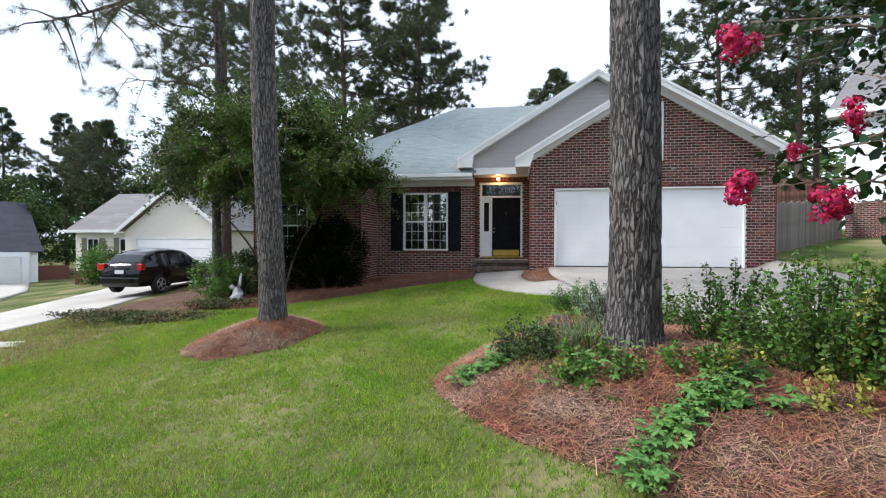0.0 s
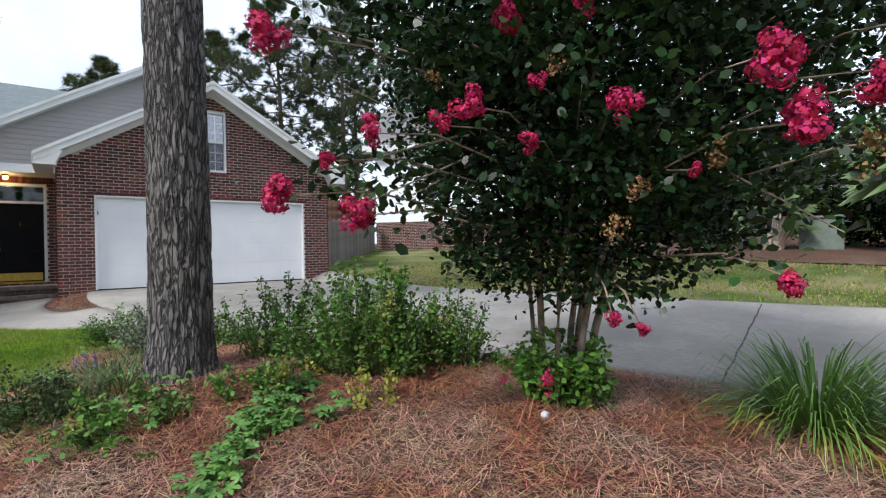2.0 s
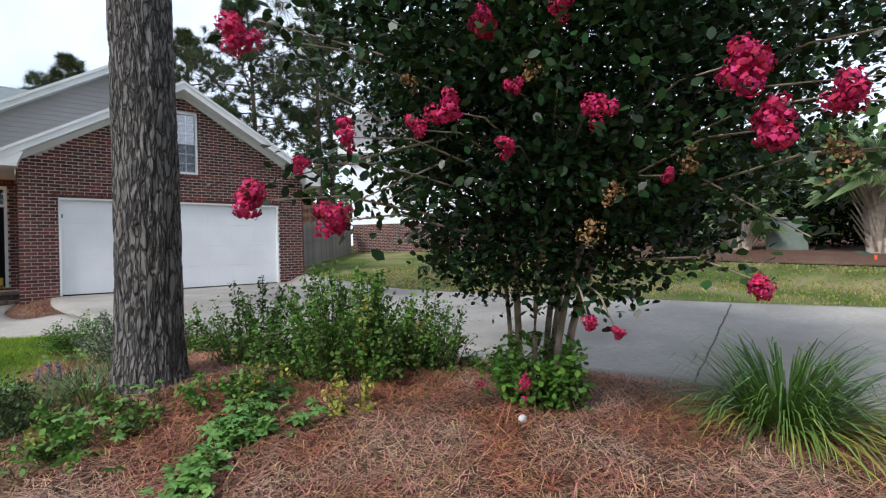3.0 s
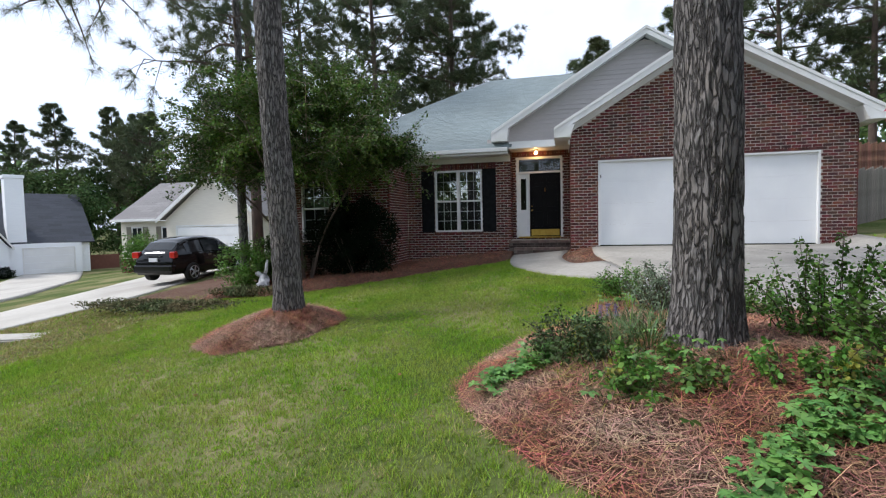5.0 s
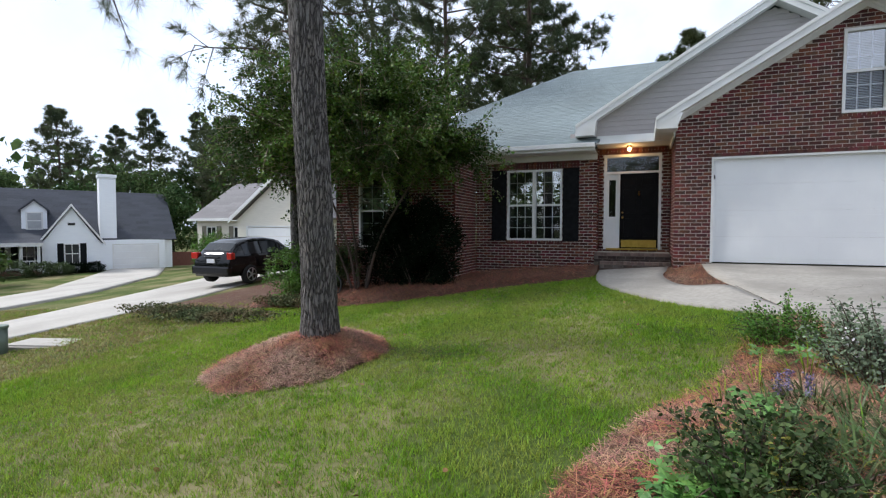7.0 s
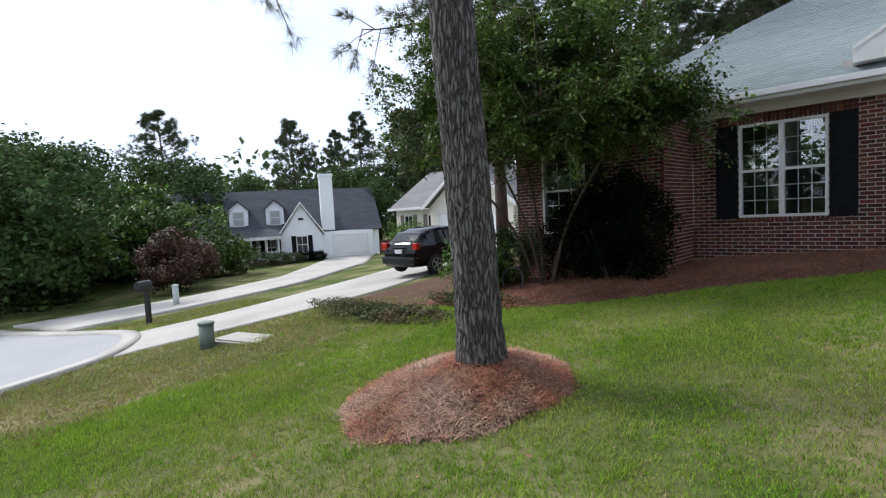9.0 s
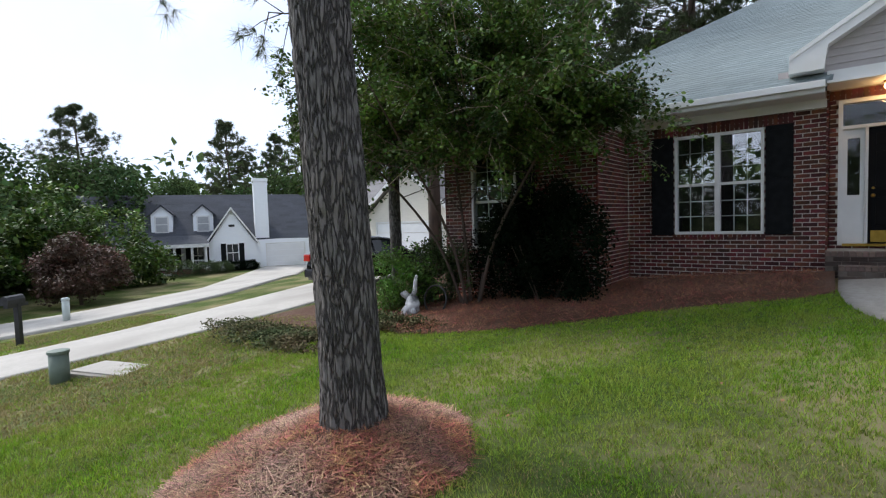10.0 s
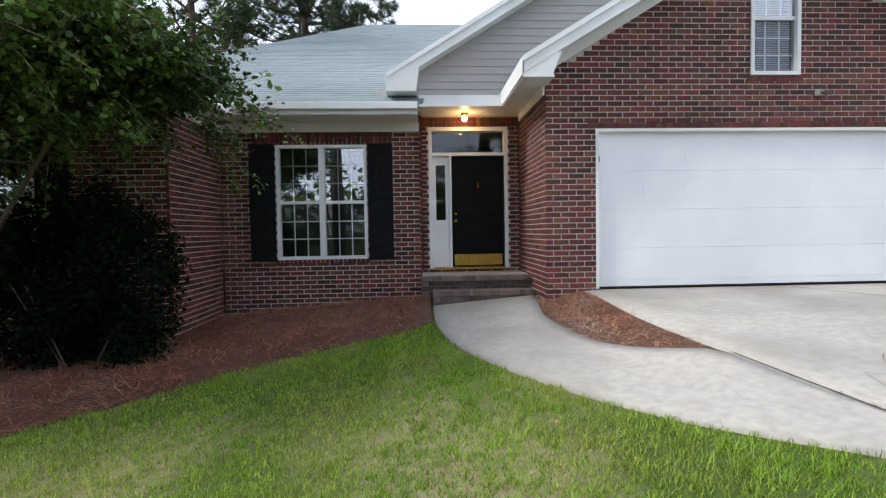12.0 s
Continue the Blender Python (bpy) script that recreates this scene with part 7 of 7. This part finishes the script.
def palm(at, h, n, size, seed, label):
    rs = np.random.default_rng(seed)
    t = thing("palm", (at[0], at[1], float(land(*at))), 0, label, "palm")
    bm = bmesh.new()
    tube(bm, [(0, 0, -0.1), (0, 0, h * 0.6), (0, 0, h)], [0.3, 0.34, 0.2], 12)
    part("trunk", bm, M_palm_boot, t)
    V = []
    for i in range(150):
        a, z = rs.uniform(0, 2 * np.pi), rs.uniform(0.0, h)
        p = np.array((0.3 * math.cos(a), 0.3 * math.sin(a), z))
        d = np.array((math.cos(a) * 0.45, math.sin(a) * 0.45, 0.75)) * rs.uniform(0.5, 0.9)
        s = np.array((-math.sin(a), math.cos(a), 0)) * 0.035
        V += [p - s, p + s, p + d + s * 0.5, p + d - s * 0.5]
    tagged(fast("leaf_base", V, 4, M_palm_boot, t), kind="stuff")
    V = []
    for i in range(n):
        a, el = rs.uniform(0, 2 * np.pi), rs.uniform(-0.2, 1.2)
        d = np.array((math.cos(a) * math.cos(el), math.sin(a) * math.cos(el), math.sin(el)))
        hub = np.array((0, 0, h)) + d * size * 0.55
        s = np.cross(d, (0, 0, 1.0))
        s /= np.linalg.norm(s)
        u = np.cross(s, d)
        V.append((np.array((0, 0, h)) - s * 0.015, np.array((0, 0, h)) + s * 0.015, hub))
        for k in range(34):
            b = (k / 33 - 0.5) * 2.7
            w = d * math.cos(b) + s * math.sin(b)
            L = size * rs.uniform(0.7, 1.0)
            e = hub + w * L * 0.9 + np.array((0, 0, -0.3 * L * abs(math.sin(b)) - 0.18 * L))
            o = np.cross(w, u)
            V.append((hub - o * 0.004, hub + w * L * 0.4 + o * 0.018, e))
    fast("fronds", np.array(V), 3, M_palm, t)


palm((16.0, -11.1), 1.9, 40, 1.25, 3, "cabbage palm with shaggy leaf bases beyond the drive")
palm((16.4, -13.6), 2.6, 36, 1.5, 4, "tall cabbage palm with drooping fan fronds")
palm((15.6, -8.0), 0.9, 22, 0.9, 5, "young cabbage palm beside the utility box")

# ---------- far trees ----------


def pine_mesh(h, seed, clear=0.35, spread=0.2, clusters=420):
    """Trunk and needle meshes of a tall pine, foot at the origin."""
    rs = np.random.default_rng(seed)
    bm = bmesh.new()
    lean = rs.normal(0, 0.02, 2)
    tube(bm, [(lean[0] * h * t * t, lean[1] * h * t * t, h * t - (0.3 if t == 0 else 0)) for t in np.linspace(0, 1, 9)], [h * 0.0125 * (1 - 0.9 * t) + 0.02 for t in np.linspace(0, 1, 9)], 8)
    limbs = bmesh.new()
    C, D = [], []
    n = 46
    for i in range(n):
        t = clear + (1 - clear) * (i + rs.random() * 0.8) / n
        p = np.array((lean[0] * h * t * t, lean[1] * h * t * t, h * t))
        a = i * 2.4 + rs.normal(0, 0.4)
        prof = math.sin(math.pi * min(1, 0.18 + 0.82 * (t - clear) / (1 - clear)) ** 0.8) * 0.9 + 0.12
        L = h * spread * prof * rs.uniform(0.5, 1.2)
        d = np.array((math.cos(a), math.sin(a), rs.uniform(0.0, 0.45)))
        e = p + d * L
        tube(limbs, [p, p + d * L * 0.5 + np.array((0, 0, -0.04 * L)), e + np.array((0, 0, 0.1 * L))], [0.012 * L + 0.012, 0.008 * L + 0.008, 0.008], 5)
        m = max(3, int(clusters / n))
        for j in range(m):
            s = 0.3 + 0.7 * rs.random() ** 0.6
            side = np.array((-d[1], d[0], 0)) * rs.normal(0, 0.17 * L + 0.1)
            c = p + d * L * s + side + np.array((0, 0, 0.1 * L * s + rs.normal(0, 0.06 * L + 0.06)))
            if j % 3 == 0:
                tube(limbs, [p + d * L * s * 0.8, c], [0.012, 0.006], 4, caps=False)
            C.append(c)
            D.append(d * 0.5 + np.array((0, 0, 0.6)))
    return bm, limbs, np.array(C), np.array(D)


pine_kinds = []
for k, (h, clear, spread, cl) in enumerate(((20, 0.28, 0.2, 1600), (17, 0.4, 0.22, 1000), (14, 0.35, 0.26, 900), (22, 0.45, 0.17, 1000), (17, 0.2, 0.2, 1000))):
    bm, limbs, C, D = pine_mesh(h, 20 + k, clear, spread, cl)
    proto = thing("pine_tree", (0, 0, -200), 0, "tall long-needled pine behind the houses", "tree", "background pines")
    part("trunk", bm, M_bark_far, proto, smooth=True)
    tagged(part("limb_work", limbs, M_bark_far, proto), kind="stuff")
    V = tufts(C, D, 90, 0.36, 0.0085, 0.95) if k == 4 else tufts(C, D, 46, 0.48, 0.02, 0.95)
    fast("crown", V, 3, M_pine, proto)
    pine_kinds.append(proto)


def leafy_mesh(seed, n, radii, size):
    a = blob_points(int(n * 0.6), (0, 0, 0), radii, 0.55, 0.12, 0.5, seed)
    b = [blob_points(int(n * 0.1), rng.normal(0, 0.55, 3) * np.array(radii), np.array(radii) * 0.45, 0.5, 0.1, 0.8, seed + j) for j in range(4)]
    return np.concatenate([a] + b)


leafy_kinds = []
for k, (h, r, rz_, mt, lab) in enumerate(((7.6, 3.6, 4.0, M_wood_far, "full green broadleaf tree across the street"), (5.4, 3.0, 2.9, M_leaf_left, "rounded green broadleaf tree by the white house"), (3.2, 1.9, 1.4, M_red_bush, "purple-leaved ornamental tree in the yard"))):
    proto = thing("tree", (0, 0, -200), 0, lab, "tree")
    bm = bmesh.new()
    tube(bm, [(0, 0, -0.3), (0.1, 0, h * 0.35), (0, 0.1, h * 0.75)], [0.03 * h, 0.022 * h, 0.006 * h], 8)
    part("trunk", bm, M_bark_far, proto, smooth=True)
    leaf_cloud("crown", mt, proto, leafy_mesh(40 + k, 12000, (r, r, rz_), 0.2) + np.array((0, 0, h - rz_)), 0.26 if k < 2 else 0.16, plain=True)
    leafy_kinds.append(proto)


def put(proto, x, y, rz=0, s=1.0, z=None):
    m = pose(x, y, float(land(x, y)) if z is None else z, 0, 0, rz) @ Matrix.Diagonal((s, s, s, 1))
    ob = copy_thing(proto, m)
    ob.scale = (s, s, s)
    return ob


for i, (k, x, y, s) in enumerate(((0, -7.5, 17.5, 1.0), (0, -11.5, 15.0, 0.95), (4, -12.2, 3.6, 1.0), (3, -18.5, 19.0, 0.95), (1, -9.5, 24.0, 1.05), (2, 2.5, 33.0, 1.15),
                                  (1, 11.5, 20.0, 1.0), (0, 14.5, 17.0, 0.85), (3, 17.5, 21.0, 0.8), (1, 20.5, 15.5, 0.95), (2, 9.0, 26.0, 1.15), (0, 24.0, 11.0, 0.9), 
                                  (0, -34.0, 42.0, 0.9), (1, -40.0, 38.0, 0.95), (3, -45.0, 44.0, 0.8), (1, -48.0, 34.0, 0.95), (0, -54.0, 30.0, 0.85), (2, -52.0, 38.0, 1.15), (1, -60.0, 24.0, 0.95), (0, -63.0, 32.0, 0.8),
                                  (1, -27.0, 30.0, 0.9), (0, -57.0, 40.0, 0.95), (1, -58.0, 8.0, 0.9), (0, -38.0, 50.0, 0.9), (2, -43.0, 31.0, 1.1))):
    put(pine_kinds[k], x, y, i * 71 % 360, s)
for i, (k, x, y, s) in enumerate(((0, -42.0, -5.5, 1.25), (1, -42.0, -0.5, 1.3), (0, -47.0, -6.0, 1.4), (0, -32.0, -8.2, 1.05), (1, -35.5, -5.2, 1.1), (0, -42, 36, 1.3), (0, -50, 24, 1.25), (0, -58, 16, 1.2), (0, -36, 34, 1.2), (0, -54, 8, 1.35), (0, -44, 40, 1.3), (0, -30, 40, 1.2), (2, -30.6, -0.6, 1.0), (1, -50.0, 2.0, 1.3), (1, -37.0, 2.6, 0.95), (0, -41.0, 1.0, 0.8), (0, -30.0, 26.0, 0.8), (0, -46.0, 26.0, 0.9), (1, -24.0, 24.0, 1.1), (0, -56.0, -14.0, 1.2), (0, 24, 2, 0.8), (1, 25, -8, 0.9), (1, 25, -14, 0.8), (1, 24, -20, 0.8), (1, 24, -3, 0.9))):
    put(leafy_kinds[k], x, y, i * 53 % 360, s)
# trees on the far side of the street, behind the walker
for i, x in enumerate(range(-34, 40, 9)):
    put(leafy_kinds[i % 2], x + 3 * math.sin(i * 2.3), -54 - 5 * math.cos(i * 1.7), i * 47, 0.9)
for proto in pine_kinds + leafy_kinds:
    for o in list(proto.children_recursive) + [proto]:
        bpy.data.objects.remove(o)
# far woods to the horizon
P = []
for i in range(420):
    a = rng.uniform(0, 2 * np.pi)
    r = rng.uniform(75, 130)
    x, y = r * math.cos(a) - 8, r * math.sin(a)
    hh = rng.uniform(9, 17)
    P.append(np.stack([rng.normal(x, 2.6, 90), rng.normal(y, 2.6, 90), float(land(x, y)) + hh * rng.random(90) ** 0.7], -1))
P = np.concatenate(P)
woods = leaf_cloud("far_woods", M_wood_far, None, P, 1.6, tilt=0.7, plain=True)
tagged(woods, "distant green woods round the neighbourhood", "woods", kind="stuff")
# clipped shrubs by the white cottage
for i, (x, y, r) in enumerate(((-9.5, -4.2, 1.15), (-7.9, -3.5, .95), (-6.9, -2.8, .85), (-5.9, -1.75, .75), (-4.85, -1.6, .75), (-13.2, -4.8, .7), (-15.0, -5.0, .9))):
    w = wh.matrix_world @ Vector((x, y, 0))
    shrub((w.x, w.y), (r, r, r * 0.62), 3600, 0.08, M_dark_shrub if i > 2 else M_boxwood, "clipped round shrub before the white cottage", "clipped_shrub", shell=0.7, gaps=-0.3)
shrub((-25.2, 11.9), (0.9, 0.9, 1.3), 3000, 0.12, M_leaf_left, "feathery green shrub at the cream house corner")
shrub((-22.9, 8.6), (0.8, 0.8, 1.2), 2500, 0.12, M_shrub, "green shrub beside the cream house drive")
for x, y in ((17.5, -6.0), (18.3, -9.5), (18.6, -12.5), (19.0, -16.0), (18.5, -3.5)):
    shrub((x, y), (1.4, 1.7, 1.3), 4000, 0.13, M_dark_shrub, "dark dense evergreen hedge beyond the driveway", "hedge")
